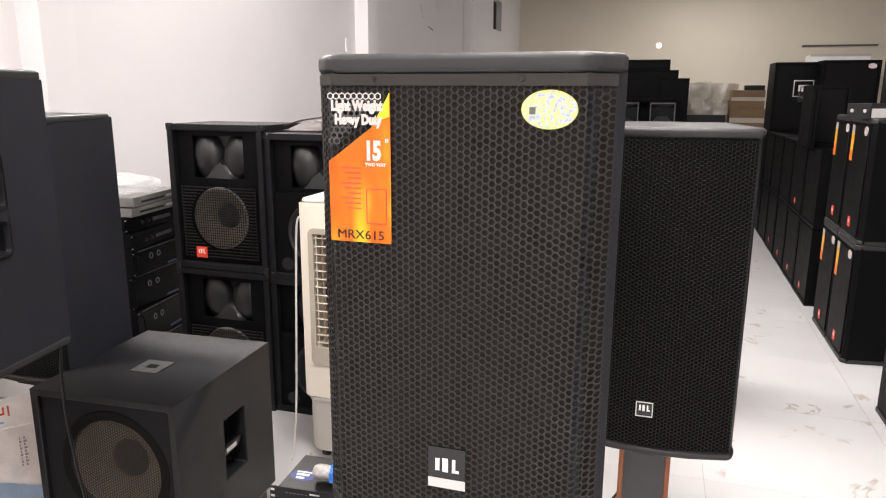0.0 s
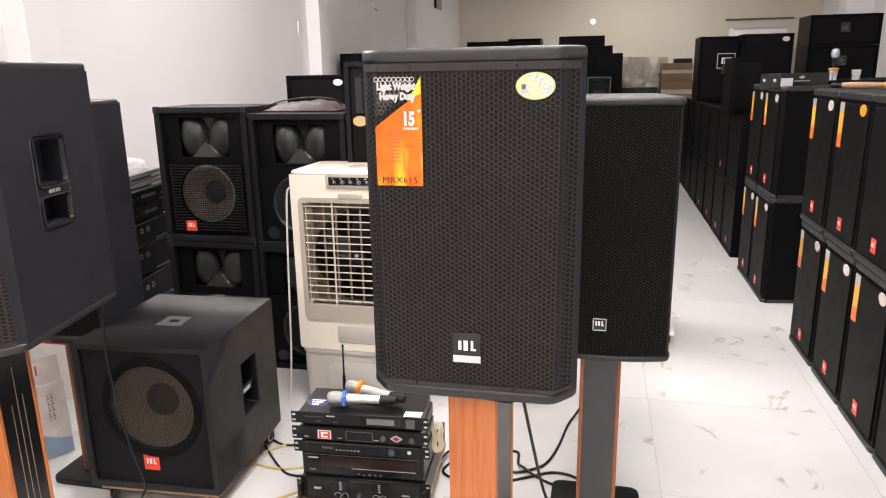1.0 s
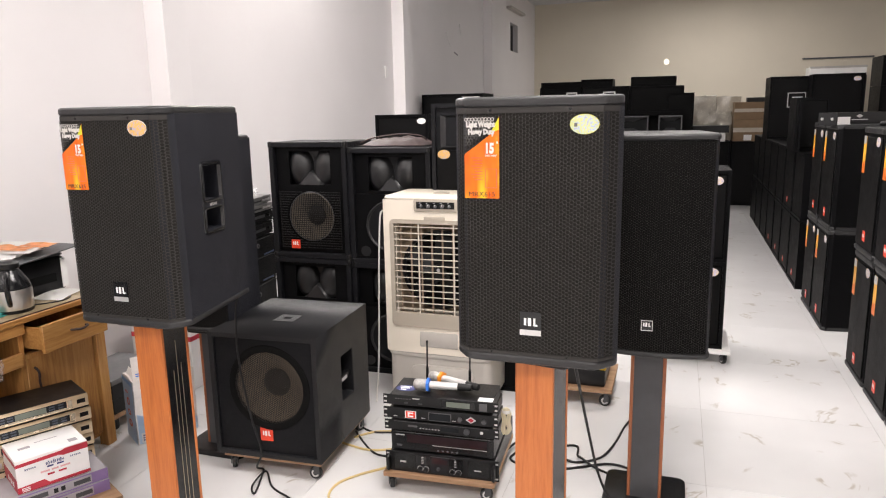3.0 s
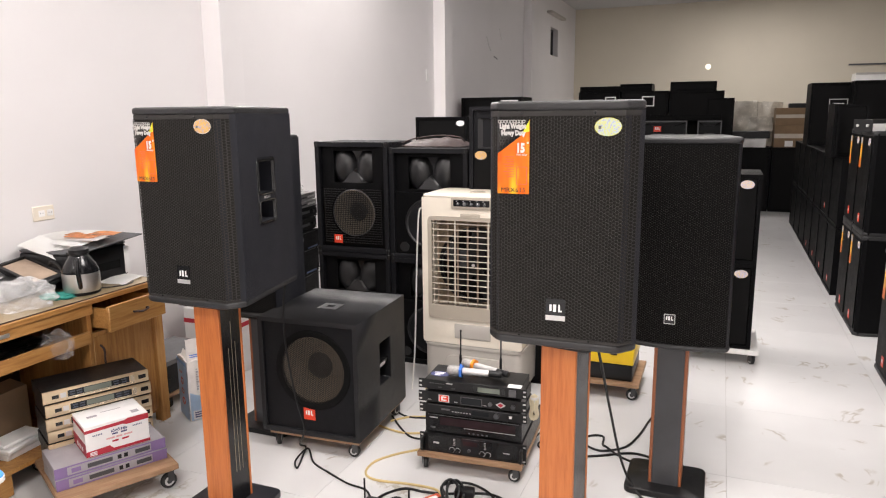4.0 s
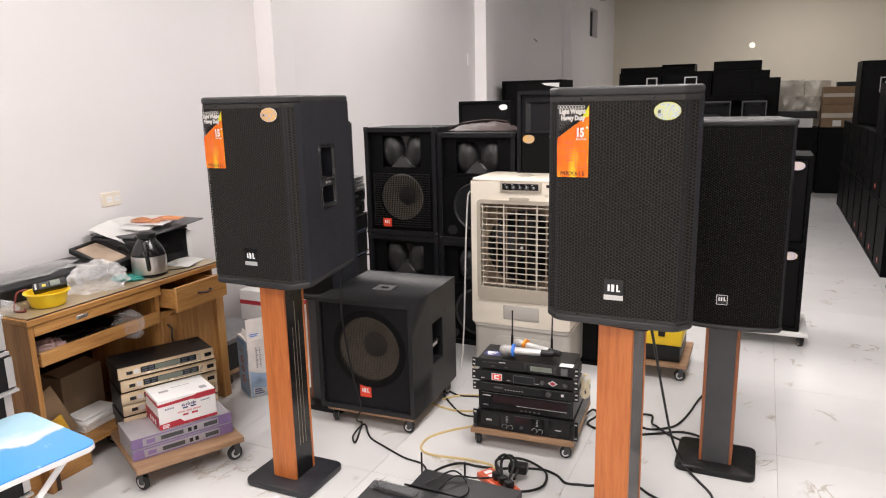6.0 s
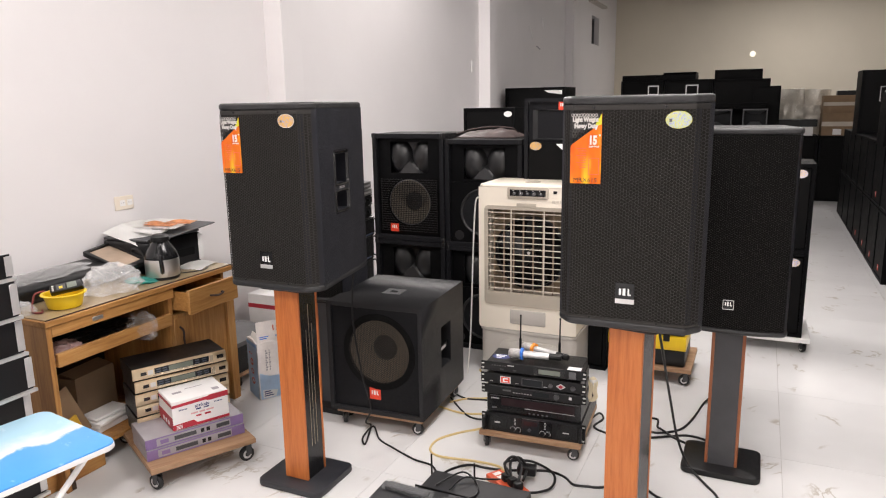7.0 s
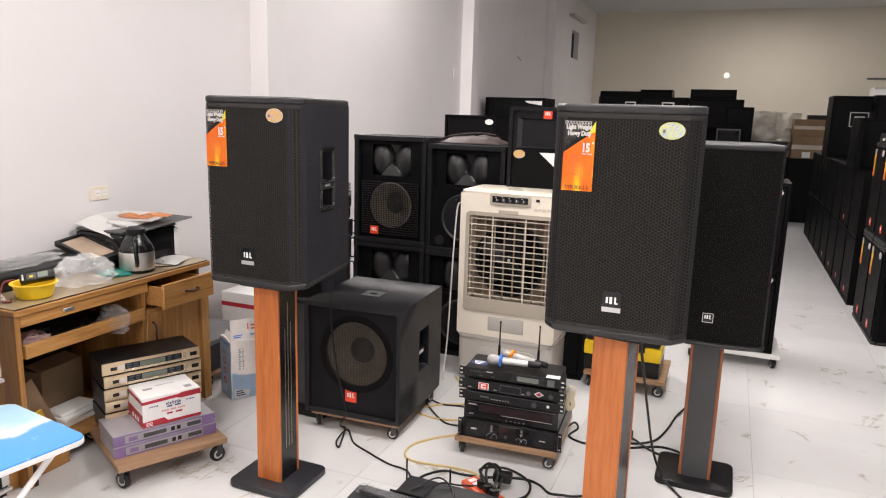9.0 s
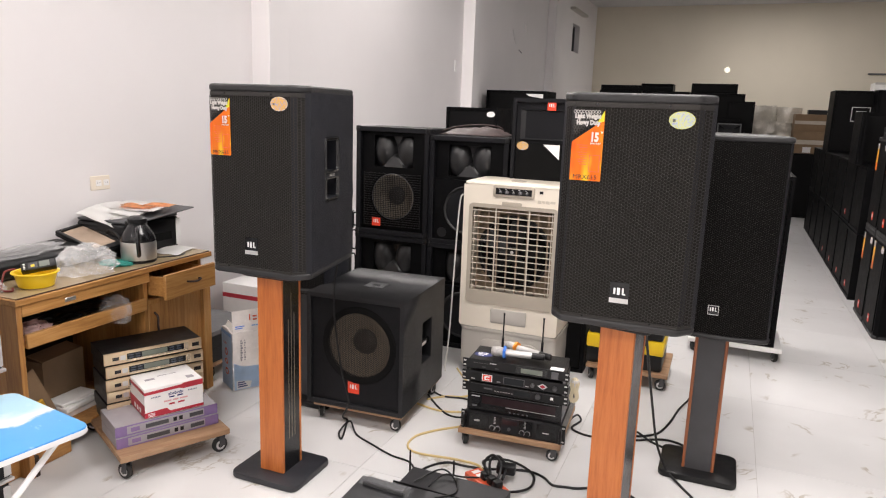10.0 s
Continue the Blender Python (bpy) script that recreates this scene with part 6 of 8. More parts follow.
def horn_top():
    s = thing("loudspeaker", pose(-0.80, 2.90, 0.802), "tall black horn loudspeaker with gold oval sticker", "loudspeaker", BACK)
    W, D, H, e = 0.26, 0.40, 0.81, 0.022
    bm = bmesh.new()
    for q in (((W, 0, 0), (W, D, 0), (W, D, H), (W, 0, H)), ((-W, 0, 0), (-W, D, 0), (-W, D, H), (-W, 0, H)), ((-W, D, 0), (W, D, 0), (W, D, H), (-W, D, H)), ((-W, 0, 0), (W, 0, 0), (W, D, 0), (-W, D, 0)), ((-W, 0, H), (W, 0, H), (W, D, H), (-W, D, H))):
        bm.faces.new([bm.verts.new(p) for p in q])
    holed(bm, 2 * W, H, [(e, 2 * W - e, e, H - e)], lambda u, v, d: (u - W, d, v), 0.02, True)
    bmesh.ops.remove_doubles(bm, verts=bm.verts, dist=1e-5)
    part("cabinet", bm, M["cabinet"], s)
    # square horn: four sloping cheeks to a small throat
    bm = bmesh.new()
    z0, z1, zc = 0.573, 0.745, 0.665
    mouth = [(-0.21, 0.006, z0), (0.21, 0.006, z0), (0.21, 0.006, z1), (-0.21, 0.006, z1)]
    throat = [(-0.035, 0.10, zc - 0.04), (0.035, 0.10, zc - 0.04), (0.035, 0.10, zc + 0.04), (-0.035, 0.10, zc + 0.04)]
    a, b = [bm.verts.new(p) for p in mouth], [bm.verts.new(p) for p in throat]
    for k in range(4):
        bm.faces.new((a[k], a[(k + 1) % 4], b[(k + 1) % 4], b[k]))
    bm.faces.new(b)
    part("horn", bm, M["cap"], s, "square black horn flare")
    part("throat_cap", cyl(bmesh.new(), (0.0, 0.085, zc), 0.014, 0.016, "y", 14), M["grey"], s)
    part("lower_grille", box(bmesh.new(), -W + e + 0.004, W - e - 0.004, 0.006, 0.0195, e + 0.004, 0.555, 0.003, 1), M["row_grille"], s)
    badge(s, -0.03, 0.768, 0.004, 0.05, 0.05, M["red"], False)
    part("sticker", oval(bmesh.new(), -0.192, 0.535, 0.036, 0.025, 0.006, 0.001), M["holo_gold"], s, "gold oval sticker")
    part("corner_sticker", plate(bmesh.new(), [(-0.07, 0.548), (0.03, 0.548), (0.03, 0.462)], 0.006, 0.001), M["paper"], s, "white triangular sticker")


horn_top()


def bag():
    """A folded leather bag slumped on the cabinet top."""
    s = thing("bag", pose(-1.40, 3.25, 1.374), "folded dark brown leather bag lying on a loudspeaker", "bag")
    bm = bmesh.new()
    n, k = 20, 10
    top = []
    for i in range(n + 1):
        row = []
        for j in range(k + 1):
            u, v = -1 + 2 * i / n, -1 + 2 * j / k
            edge = max(0, 1 - abs(u) ** 4) * max(0, 1 - abs(v) ** 4)
            z = 0.058 * edge * (0.55 + 0.45 * (u * 0.5 + 0.5)) + 0.016 * edge * noise.noise((u * 4, v * 3, 1.7))
            row.append(bm.verts.new((u * 0.21, v * 0.13, max(0.002, z))))
        top.append(row)
    for i in range(n):
        for j in range(k):
            bm.faces.new((top[i][j], top[i + 1][j], top[i + 1][j + 1], top[i][j + 1]))
    rim = [e for e in bm.edges if len(e.link_faces) == 1]
    made = bmesh.ops.extrude_edge_only(bm, edges=rim)["geom"]
    for v in made:
        if isinstance(v, bmesh.types.BMVert):
            v.co.z = 0
    part("body", bm, M["leather"], s)
    part("zip", tube([(-0.2, -0.11, 0.02), (-0.1, -0.12, 0.05), (0.05, -0.12, 0.068), (0.18, -0.11, 0.06), (0.205, -0.05, 0.03)], 0.004), M["leather"], s, "dark zip edge")


bag()

# rack units stacked by the wall, fronts to the room
def wall_rack():
    z = 0.0
    for k, (h, kind) in enumerate(((0.138, "amp"), (0.175, "amp"), (0.175, "amp"), (0.175, "amp"), (0.131, "amp"), (0.086, "slim"), (0.078, "slim"), (0.046, "pale"), (0.050, "pale"))):
        turn, slip = 97 + 2 * ((k * 7) % 3) - 2, 0.010 * ((k * 5) % 3)
        label = {"amp": "black power amplifier with blue strip in a tall stack", "slim": "slim black rack unit in a tall stack by the wall", "pale": "worn light grey device on top of stacked amplifiers"}[kind]
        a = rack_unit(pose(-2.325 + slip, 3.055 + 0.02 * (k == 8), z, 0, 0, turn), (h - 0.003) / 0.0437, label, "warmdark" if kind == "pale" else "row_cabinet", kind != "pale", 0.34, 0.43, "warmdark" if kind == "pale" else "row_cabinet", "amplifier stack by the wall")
        if kind == "amp":
            panel_bit(a, "blue_strip", 0.05, 0.20, 0.006, 0.017, "bluestrip")
            panel_bit(a, "trim_line", -0.2, 0.2, h - 0.012, h - 0.009, "grey")
            for x in (-0.09, -0.025):
                part("ring_connector", moved(hoop([(0.010, 0.0), (0.011, 0.004), (0.015, 0.004), (0.016, 0.0)], 18, Matrix.Identity(4)), Matrix.Translation((x, 0, h * 0.62)) @ Matrix.Rotation(radians(90), 4, "X")), M["grey"], a, "round metal connector")
            for x in (-0.235, 0.235):
                part("handle", tube([(x, 0.0, 0.02), (x, -0.028, 0.028), (x, -0.028, h - 0.028), (x, 0.0, h - 0.02)], 0.005), M["row_cabinet"], a)
        elif kind == "slim":
            panel_bit(a, "display", -0.02, 0.13, 0.03, 0.048, "darkgrey")
            panel_bit(a, "indicator", 0.19, 0.20, 0.03, 0.038, "silverp")
            for x in (-0.12, -0.07, 0.17):
                knob(a, x, 0.04, 0.010)
        else:
            panel_bit(a, "slot", -0.15, 0.06, 0.014, 0.024, "black")
            panel_bit(a, "button_row", 0.08, 0.19, 0.014, 0.027, "silverp")
        z += h


wall_rack()


def crumple(name, m, size, material, label, category, seed, amp=0.35):
    """A crumpled film or cloth heap with sharp folds."""
    bm = bmesh.new()
    bmesh.ops.create_icosphere(bm, subdivisions=4, radius=1.0)
    for v in bm.verts:
        p = v.co.copy()
        fold = abs(noise.noise(p * 1.5 + Vector((seed, 0, 0)))) + 0.38 * abs(noise.noise(p * 3.7 + Vector((0, seed, 0)))) + 0.10 * abs(noise.noise(p * 9.0 + Vector((0, 0, seed))))
        f = 1 + amp * (0.7 - 1.9 * fold)
        v.co = Vector((p.x * f * size[0], p.y * f * size[1], max(0.0, (p.z * f + 0.35) * size[2] * 0.74)))
    bmesh.ops.recalc_face_normals(bm, faces=bm.faces)
    me = bpy.data.meshes.new(name)
    bm.to_mesh(me)
    bm.free()
    me.materials.append(material)
    ob = new(name, me)
    ob.matrix_basis = m
    return tagged(ob, label, category)


crumple("plastic_wrap", pose(-2.50, 3.02, 1.056), (0.16, 0.19, 0.085), M["film"], "crumpled clear plastic wrap on stacked amplifiers", "plastic wrap", 3.1)

# ---- small stack beside the stand ----
s = thing("dolly", pose(0.300, 3.890, 0), "white board dolly with small casters under two loudspeakers", "dolly", "wheeled dollies")
part("board", box(bmesh.new(), -0.285, 0.285, -0.25, 0.25, 0.070, 0.100, 0.004, 1), M["paper"], s, "white board")
for sx in (-1, 1):
    for sy in (-1, 1):
        caster(s, sx * 0.25, sy * 0.21, 0.070, 30 * sx)
for z0, h in ((0.100, 0.544), (0.646, 0.552)):
    plain_cabinet(pose(0.285, 3.66, z0), 0.50, 0.42, h, "black loudspeaker with pale oval sticker on a white dolly", "loudspeakers on the white dolly", None, False, None, (0.168, h - 0.062, "holo_pale"))

dolly(pose(-0.28, 3.03, 0), 0.46, 0.42, 0.10, "plywood dolly under a yellow and black case", thick=0.022)
s = thing("tool_case", pose(-0.303, 3.02, 0.10), "yellow and black plastic case on a dolly", "case")
part("base", box(bmesh.new(), -0.214, 0.214, -0.17, 0.17, 0, 0.095, 0.012, 2), M["black"], s, "black lower shell")
part("band", box(bmesh.new(), -0.218, 0.218, -0.173, 0.173, 0.0955, 0.178, 0.008, 2), M["yellow"], s, "yellow middle shell")
part("lid", box(bmesh.new(), -0.21, 0.21, -0.165, 0.165, 0.1785, 0.245, 0.015, 2), M["black"], s, "black lid")
for x in (-0.11, 0.11):
    part("latch", box(bmesh.new(), x - 0.018, x + 0.018, -0.182, -0.173, 0.15, 0.215, 0.003, 1), M["black"], s)


# ---- desk by the west wall ----
def desk():
    s = thing("desk", pose(-2.605, 1.20, 0), "old golden wooden desk with an open drawer and glass top", "desk")
    X0, X1, Y0, Y1 = -0.275, 0.275, -0.535, 0.570  # x to the room, y along the wall
    part("desktop", box(bmesh.new(), X0, X1, Y0, Y1, 0.732, 0.757, 0.003, 1), M["desk"], s, "golden wooden desktop")
    part("glass_sheet", box(bmesh.new(), X0 + 0.004, X1 - 0.012, Y0 + 0.01, Y1 - 0.01, 0.7572, 0.7622), M["topglass"], s, "greenish glass sheet")
    part("glass_edge", box(bmesh.new(), X1 - 0.0118, X1 - 0.0085, Y0 + 0.01, Y1 - 0.01, 0.7573, 0.7620), M["leather"], s, "dark edge of the glass sheet")
    part("front_rail", box(bmesh.new(), X1 - 0.035, X1 - 0.008, Y0 + 0.03, 0.145, 0.684, 0.731, 0.002, 1), M["desk"], s)
    part("rail_lock", box(bmesh.new(), X1 - 0.009, X1 - 0.004, -0.315, -0.262, 0.698, 0.716, 0.002, 1), M["steel"], s, "small steel lock plate")
    part("leg", box(bmesh.new(), X1 - 0.065, X1 - 0.012, Y1 - 0.06, Y1 - 0.005, 0, 0.60, 0.003, 1), M["deskz"], s)
    part("end_panel", box(bmesh.new(), X0 + 0.01, X1 - 0.010, Y0 + 0.006, Y0 + 0.030, 0.0, 0.731, 0.002, 1), M["deskz"], s)
    part("plinth", box(bmesh.new(), X0 + 0.01, X1 - 0.012, Y0 + 0.032, Y0 + 0.052, 0.0, 0.09, 0.002, 1), M["deskshade"], s)
    part("end_panel", box(bmesh.new(), X0 + 0.01, X1 - 0.06, Y1 - 0.04, Y1 - 0.02, 0.03, 0.731), M["deskz"], s)
    part("back_panel", box(bmesh.new(), X0 + 0.01, X0 + 0.03, Y0 + 0.032, Y1 - 0.04, 0.12, 0.731), M["deskshade"], s, "back board darkened for the shade under the desk")
    part("pedestal_side", box(bmesh.new(), X0 + 0.03, X1 - 0.03, 0.125, 0.147, 0.03, 0.731), M["deskz"], s)
    part("pedestal_floor", box(bmesh.new(), X0 + 0.03, X1 - 0.05, 0.148, Y1 - 0.042, 0.05, 0.07), M["deskz"], s)
    door = part("pedestal_door", box(bmesh.new(), X1 - 0.05, X1 - 0.03, 0.150, Y1 - 0.063, 0.075, 0.565, 0.002, 1), M["deskz"], s, "wooden pedestal door")
    part("door_pull", tube([(X1 - 0.03, 0.185, 0.40), (X1 - 0.008, 0.185, 0.42), (X1 - 0.006, 0.182, 0.46), (X1 - 0.008, 0.185, 0.50), (X1 - 0.03, 0.185, 0.52)], 0.005), M["leather"], door, "dark curved pull")
    part("drawer_rail", box(bmesh.new(), X1 - 0.06, X1 - 0.03, 0.150, Y1 - 0.063, 0.566, 0.585), M["deskz"], s)
    # drawer pulled out
    dx = 0.090
    dr = part("drawer", box(bmesh.new(), X1 + dx - 0.018, X1 + dx, 0.145, 0.488, 0.604, 0.724, 0.003, 1), M["desk"], s, "pulled-out wooden drawer front")
    for y in (0.165, 0.455):
        part("drawer_side", box(bmesh.new(), X1 + dx - 0.33, X1 + dx - 0.018, y, y + 0.012, 0.612, 0.705), M["desk"], dr)
    part("drawer_floor", box(bmesh.new(), X1 + dx - 0.33, X1 + dx - 0.018, 0.178, 0.454, 0.614, 0.62), M["desk"], dr)
    part("drawer_pull", tube([(X1 + dx, 0.285, 0.668), (X1 + dx + 0.018, 0.29, 0.669), (X1 + dx + 0.022, 0.325, 0.664), (X1 + dx + 0.018, 0.36, 0.669), (X1 + dx, 0.365, 0.668)], 0.005), M["leather"], dr, "dark brass pull")
    # keyboard tray
    part("tray", box(bmesh.new(), X0 + 0.1, X1 - 0.03, Y0 + 0.032, 0.124, 0.55, 0.562), M["desk"], s, "pull-out tray")
    part("tray_lip", box(bmesh.new(), X1 - 0.03, X1 - 0.012, Y0 + 0.045, 0.124, 0.548, 0.606, 0.002, 1), M["desk"], s)
    part("foot_shelf", box(bmesh.new(), X0 + 0.03, X1 - 0.06, Y0 + 0.053, 0.124, 0.10, 0.118), M["deskz"], s)


M["topglass"] = surface("green_edge_glass", (0.34, 0.26, 0.16), 0.12, vary=0.06, scale=3, relief=0)
desk()

TOP = 0.7625


def thermos():
    s = thing("thermos_jug", pose(-2.453, 1.400, TOP) @ Matrix.Diagonal((1.03, 1.03, 1.04, 1)), "steel and black vacuum jug standing on the desk", "vacuum jug")
    part("body", lathe(bmesh.new(), [(0.076, 0.012), (0.079, 0.02), (0.079, 0.085), (0.076, 0.098)], 36), M["steel"], s, "brushed steel body")
    part("base", lathe(bmesh.new(), [(0.072, 0.0), (0.077, 0.004), (0.077, 0.014)], 36), M["black"], s)
    part("shoulder", lathe(bmesh.new(), [(0.077, 0.097), (0.077, 0.106), (0.066, 0.135), (0.045, 0.165), (0.036, 0.178)], 36), M["gloss"], s, "glossy black shoulder")
    part("lid", lathe(bmesh.new(), [(0.036, 0.176), (0.043, 0.18), (0.043, 0.2), (0.03, 0.21)], 28), M["black"], s)
    part("handle", tube([(0.045, -0.04, 0.17), (0.075, -0.075, 0.165), (0.085, -0.085, 0.11), (0.075, -0.072, 0.055), (0.055, -0.055, 0.04)], 0.010, 8), M["gloss"], s, "glossy black handle")
    part("spout", box(bmesh.new(), -0.06, -0.03, -0.02, 0.02, 0.165, 0.185, 0.006, 2), M["black"], s)


thermos()


def basin():
    s = thing("basin", pose(-2.450, 0.850, TOP) @ Matrix.Scale(0.87, 4), "yellow plastic basin holding small devices on the desk", "basin")
    part("bowl", lathe(bmesh.new(), [(0.070, 0.0), (0.076, 0.004), (0.092, 0.066), (0.103, 0.068), (0.103, 0.072), (0.089, 0.072), (0.072, 0.01)], 40), M["yellow"], s)


basin()
s = thing("handheld_radio", pose(-2.450, 0.872, TOP + 0.079, 42, -8, 50) @ Matrix.Scale(0.68, 4), "black handheld device lying in a yellow basin", "handheld device")
part("body", box(bmesh.new(), -0.10, 0.09, -0.03, 0.03, -0.022, 0.022, 0.008, 2), M["black"], s)
part("screen", box(bmesh.new(), 0.0, 0.055, -0.02, 0.02, 0.022, 0.0235), M["lcd"], s, "grey screen")
part("keypad", box(bmesh.new(), -0.06, -0.01, -0.02, 0.02, 0.022, 0.0235), M["darkgrey"], s)
for k in range(4):
    part("button", box(bmesh.new(), -0.086, -0.076, -0.021 + 0.011 * k, -0.014 + 0.011 * k, 0.022, 0.0245), M["silverp"], s)
part("button", box(bmesh.new(), -0.045, -0.025, -0.012, 0.004, 0.0235, 0.025), M["yellow"], s, "yellow button")
single("red_lanyard", tube([(-2.50, 0.80, TOP + 0.075), (-2.51, 0.765, TOP + 0.070), (-2.505, 0.745, TOP + 0.04), (-2.50, 0.735, TOP + 0.012), (-2.47, 0.72, TOP + 0.005), (-2.44, 0.735, TOP + 0.005), (-2.45, 0.745, TOP + 0.012)], 0.0042), M["redcord"], Matrix.Identity(4), "dark red cord hanging over the basin rim", "cord")
crumple("plastic_bag", pose(-2.49, 1.125, TOP), (0.115, 0.125, 0.115), M["bagfilm"], "crumpled clear plastic bag on the desk", "plastic bag", 7.3)
crumple("plastic_bag", pose(-2.55, 0.70, TOP), (0.08, 0.06, 0.045), M["film"], "small crumpled clear plastic bag beside a basin", "plastic bag", 2.3)
crumple("plastic_bag", pose(-2.375, 1.17, 0.535), (0.06, 0.055, 0.105), M["thinfilm"], "clear plastic bag of small parts on the tray", "plastic bag", 5.1, 0.6)
crumple("plastic_bag", pose(-2.43, 0.80, 0.5625), (0.06, 0.08, 0.06), M["pinkfilm"], "crumpled plastic bag on the desk tray", "plastic bag", 9.4)
crumple("cable_coil", pose(-2.52, 1.0, 0.5625), (0.10, 0.20, 0.055), M["black"], "dark coiled cable lying on the desk tray", "cable coil", 8.8, 0.5)
crumple("cloth", pose(-2.49, 1.300, TOP), (0.085, 0.060, 0.016), M["green"], "dark green cloth lying under a vacuum jug", "cloth", 4.2, 0.25)
s = thing("laptop_bag", pose(-2.735, 1.0, TOP, 0, 0, 3), "flat black padded case lying on the desk", "case")
part("body", box(bmesh.new(), -0.14, 0.13, -0.28, 0.32, 0, 0.085, 0.03, 4), M["black"], s)

crumple("plastic_film", pose(-2.735, 0.95, TOP + 0.084), (0.10, 0.23, 0.017), M["film"], "clear plastic film lying on a black case", "plastic film", 6.6, 0.5)
s = thing("document_tray", pose(-2.690, 1.335, TOP + 0.088, 9, 13, -4), "black open tray with brown lining leaning on the desk", "tray")
part("floor", box(bmesh.new(), -0.15, 0.15, -0.08, 0.08, -0.006, 0.006, 0.002, 1), M["black"], s)
part("lining", box(bmesh.new(), -0.135, 0.115, -0.062, 0.062, 0.0062, 0.010), M["tanlining"], s, "tan card lining")
part("carry_loop", tube([(0.02, 0.07, 0.012), (0.04, 0.07, 0.045), (0.08, 0.07, 0.052), (0.115, 0.07, 0.035), (0.125, 0.07, 0.01)], 0.006), M["black"], s, "black carrying loop")
for x0, x1, y0, y1 in ((-0.15, 0.15, -0.08, -0.062), (-0.15, 0.15, 0.062, 0.08), (-0.15, -0.135, -0.062, 0.062), (0.115, 0.15, -0.062, 0.062)):
    part("rim", box(bmesh.new(), x0, x1, y0, y1, 0.006, 0.022, 0.003, 1), M["black"], s)


def printer():
    s = thing("printer", pose(-2.70, 1.60, TOP), "black desktop printer covered with loose papers", "printer")
    part("body", box(bmesh.new(), -0.16, 0.15, -0.20, 0.18, 0, 0.165, 0.018, 3), M["black"], s)
    part("side_panel", box(bmesh.new(), -0.12, 0.12, 0.1795, 0.184, 0.02, 0.15, 0.003, 1), M["grey"], s, "grey side panel")
    part("front_edge", box(bmesh.new(), 0.1485, 0.156, 0.150, 0.183, 0.012, 0.155, 0.003, 1), M["white"], s, "white front edge strip")
    part("scan_lid", box(bmesh.new(), -0.155, 0.145, -0.195, 0.175, 0.166, 0.178, 0.005, 2), M["darkgrey"], s, "dark grey scanner lid")
    # black plate on the front paints the shade inside the slot
    part("output_slot", box(bmesh.new(), 0.149, 0.152, -0.14, 0.12, 0.05, 0.09), M["foam"], s)
    part("paper_tray", moved(box(bmesh.new(), -0.02, 0.22, -0.19, 0.20, 0, 0.006, 0.002, 1), Matrix.Translation((0, 0.02, 0.190)) @ Matrix.Rotation(radians(5), 4, "X")), M["darkgrey"], s, "dark sloping paper tray")


printer()


def sheet(m, w, h, mat, label, seed, droop=0.12):
    bm = bmesh.new()
    n = 8
    g = [[bm.verts.new(((i / n - 0.5) * w, (j / n - 0.5) * h, 0.006 * noise.noise((i * 0.3, j * 0.3, seed)) - droop * (j / n - 0.5) ** 2 * h)) for j in range(n + 1)] for i in range(n + 1)]
    for i in range(n):
        for j in range(n):
            bm.faces.new((g[i][j], g[i + 1][j], g[i + 1][j + 1], g[i][j + 1]))
    bmesh.ops.solidify(bm, geom=bm.faces[:], thickness=0.0008)
    return single("paper_sheet", bm, M[mat], m, label, "paper", "loose papers")


sheet(pose(-2.72, 1.52, 0.965, 6, 6, 14), 0.297, 0.21, "paper", "white paper sheet draped over a printer", 1.0)
sheet(pose(-2.70, 1.57, 0.982, 4, 4, 4), 0.297, 0.21, "paper", "white paper sheet on a printer", 2.0)
sheet(pose(-2.655, 1.615, 0.992, 4, 0, 10), 0.297, 0.20, "paper", "white printed leaflet on a printer", 3.0, 0.05)
for x, y, w, h in ((-2.62, 1.575, 0.17, 0.065), (-2.555, 1.655, 0.15, 0.075), (-2.70, 1.60, 0.08, 0.06)):
    sheet(pose(x, y, 0.9965 + 0.07 * (y - 1.615), 4, 0, 10), w, h, "paleorange", "pale orange printed slip lying on a leaflet", 3.0, 0.02)
sheet(pose(-2.675, 1.445, 0.950, 16, 20, 14), 0.24, 0.13, "paper", "white paper sheet hanging from a printer", 4.0)
sheet(pose(-2.47, 1.66, TOP + 0.012, 0, 0, 12), 0.15, 0.21, "paper", "white notepad sheet lying on the desk", 5.0)
single("cable", tube([(-2.44, 1.48, TOP + 0.004), (-2.40, 1.52, TOP + 0.004), (-2.37, 1.58, TOP + 0.004), (-2.40, 1.65, TOP + 0.004), (-2.48, 1.68, TOP + 0.004), (-2.56, 1.66, TOP + 0.004)], 0.003), M["black"], Matrix.Identity(4), "thin black cable lying on the desk", "cable")
# under the desk
M["amber"] = surface("amber_print", (0.62, 0.36, 0.03), 0.5, vary=0.1, scale=20, relief=0)
s = thing("carton", pose(-2.60, 1.065, 0.119, 0, 0, 97), "open brown cardboard box under the desk", "carton", "cartons")
bm = bmesh.new()
for x0, x1, y0, y1 in ((-0.12, 0.12, 0.0, 0.005), (-0.12, 0.12, 0.135, 0.14), (-0.12, -0.115, 0.005, 0.135), (0.115, 0.12, 0.005, 0.135)):
    box(bm, x0, x1, y0, y1, 0.0, 0.245)
box(bm, -0.115, 0.115, 0.005, 0.135, 0.0, 0.005)
part("body", bm, M["card"], s)
part("flap", moved(box(bmesh.new(), -0.115, 0.115, 0.0, 0.09, -0.0025, 0.0025), Matrix.Translation((0, 0.0, 0.2475)) @ Matrix.Rotation(radians(12), 4, "X")), M["card"], s, "folded cardboard flap")
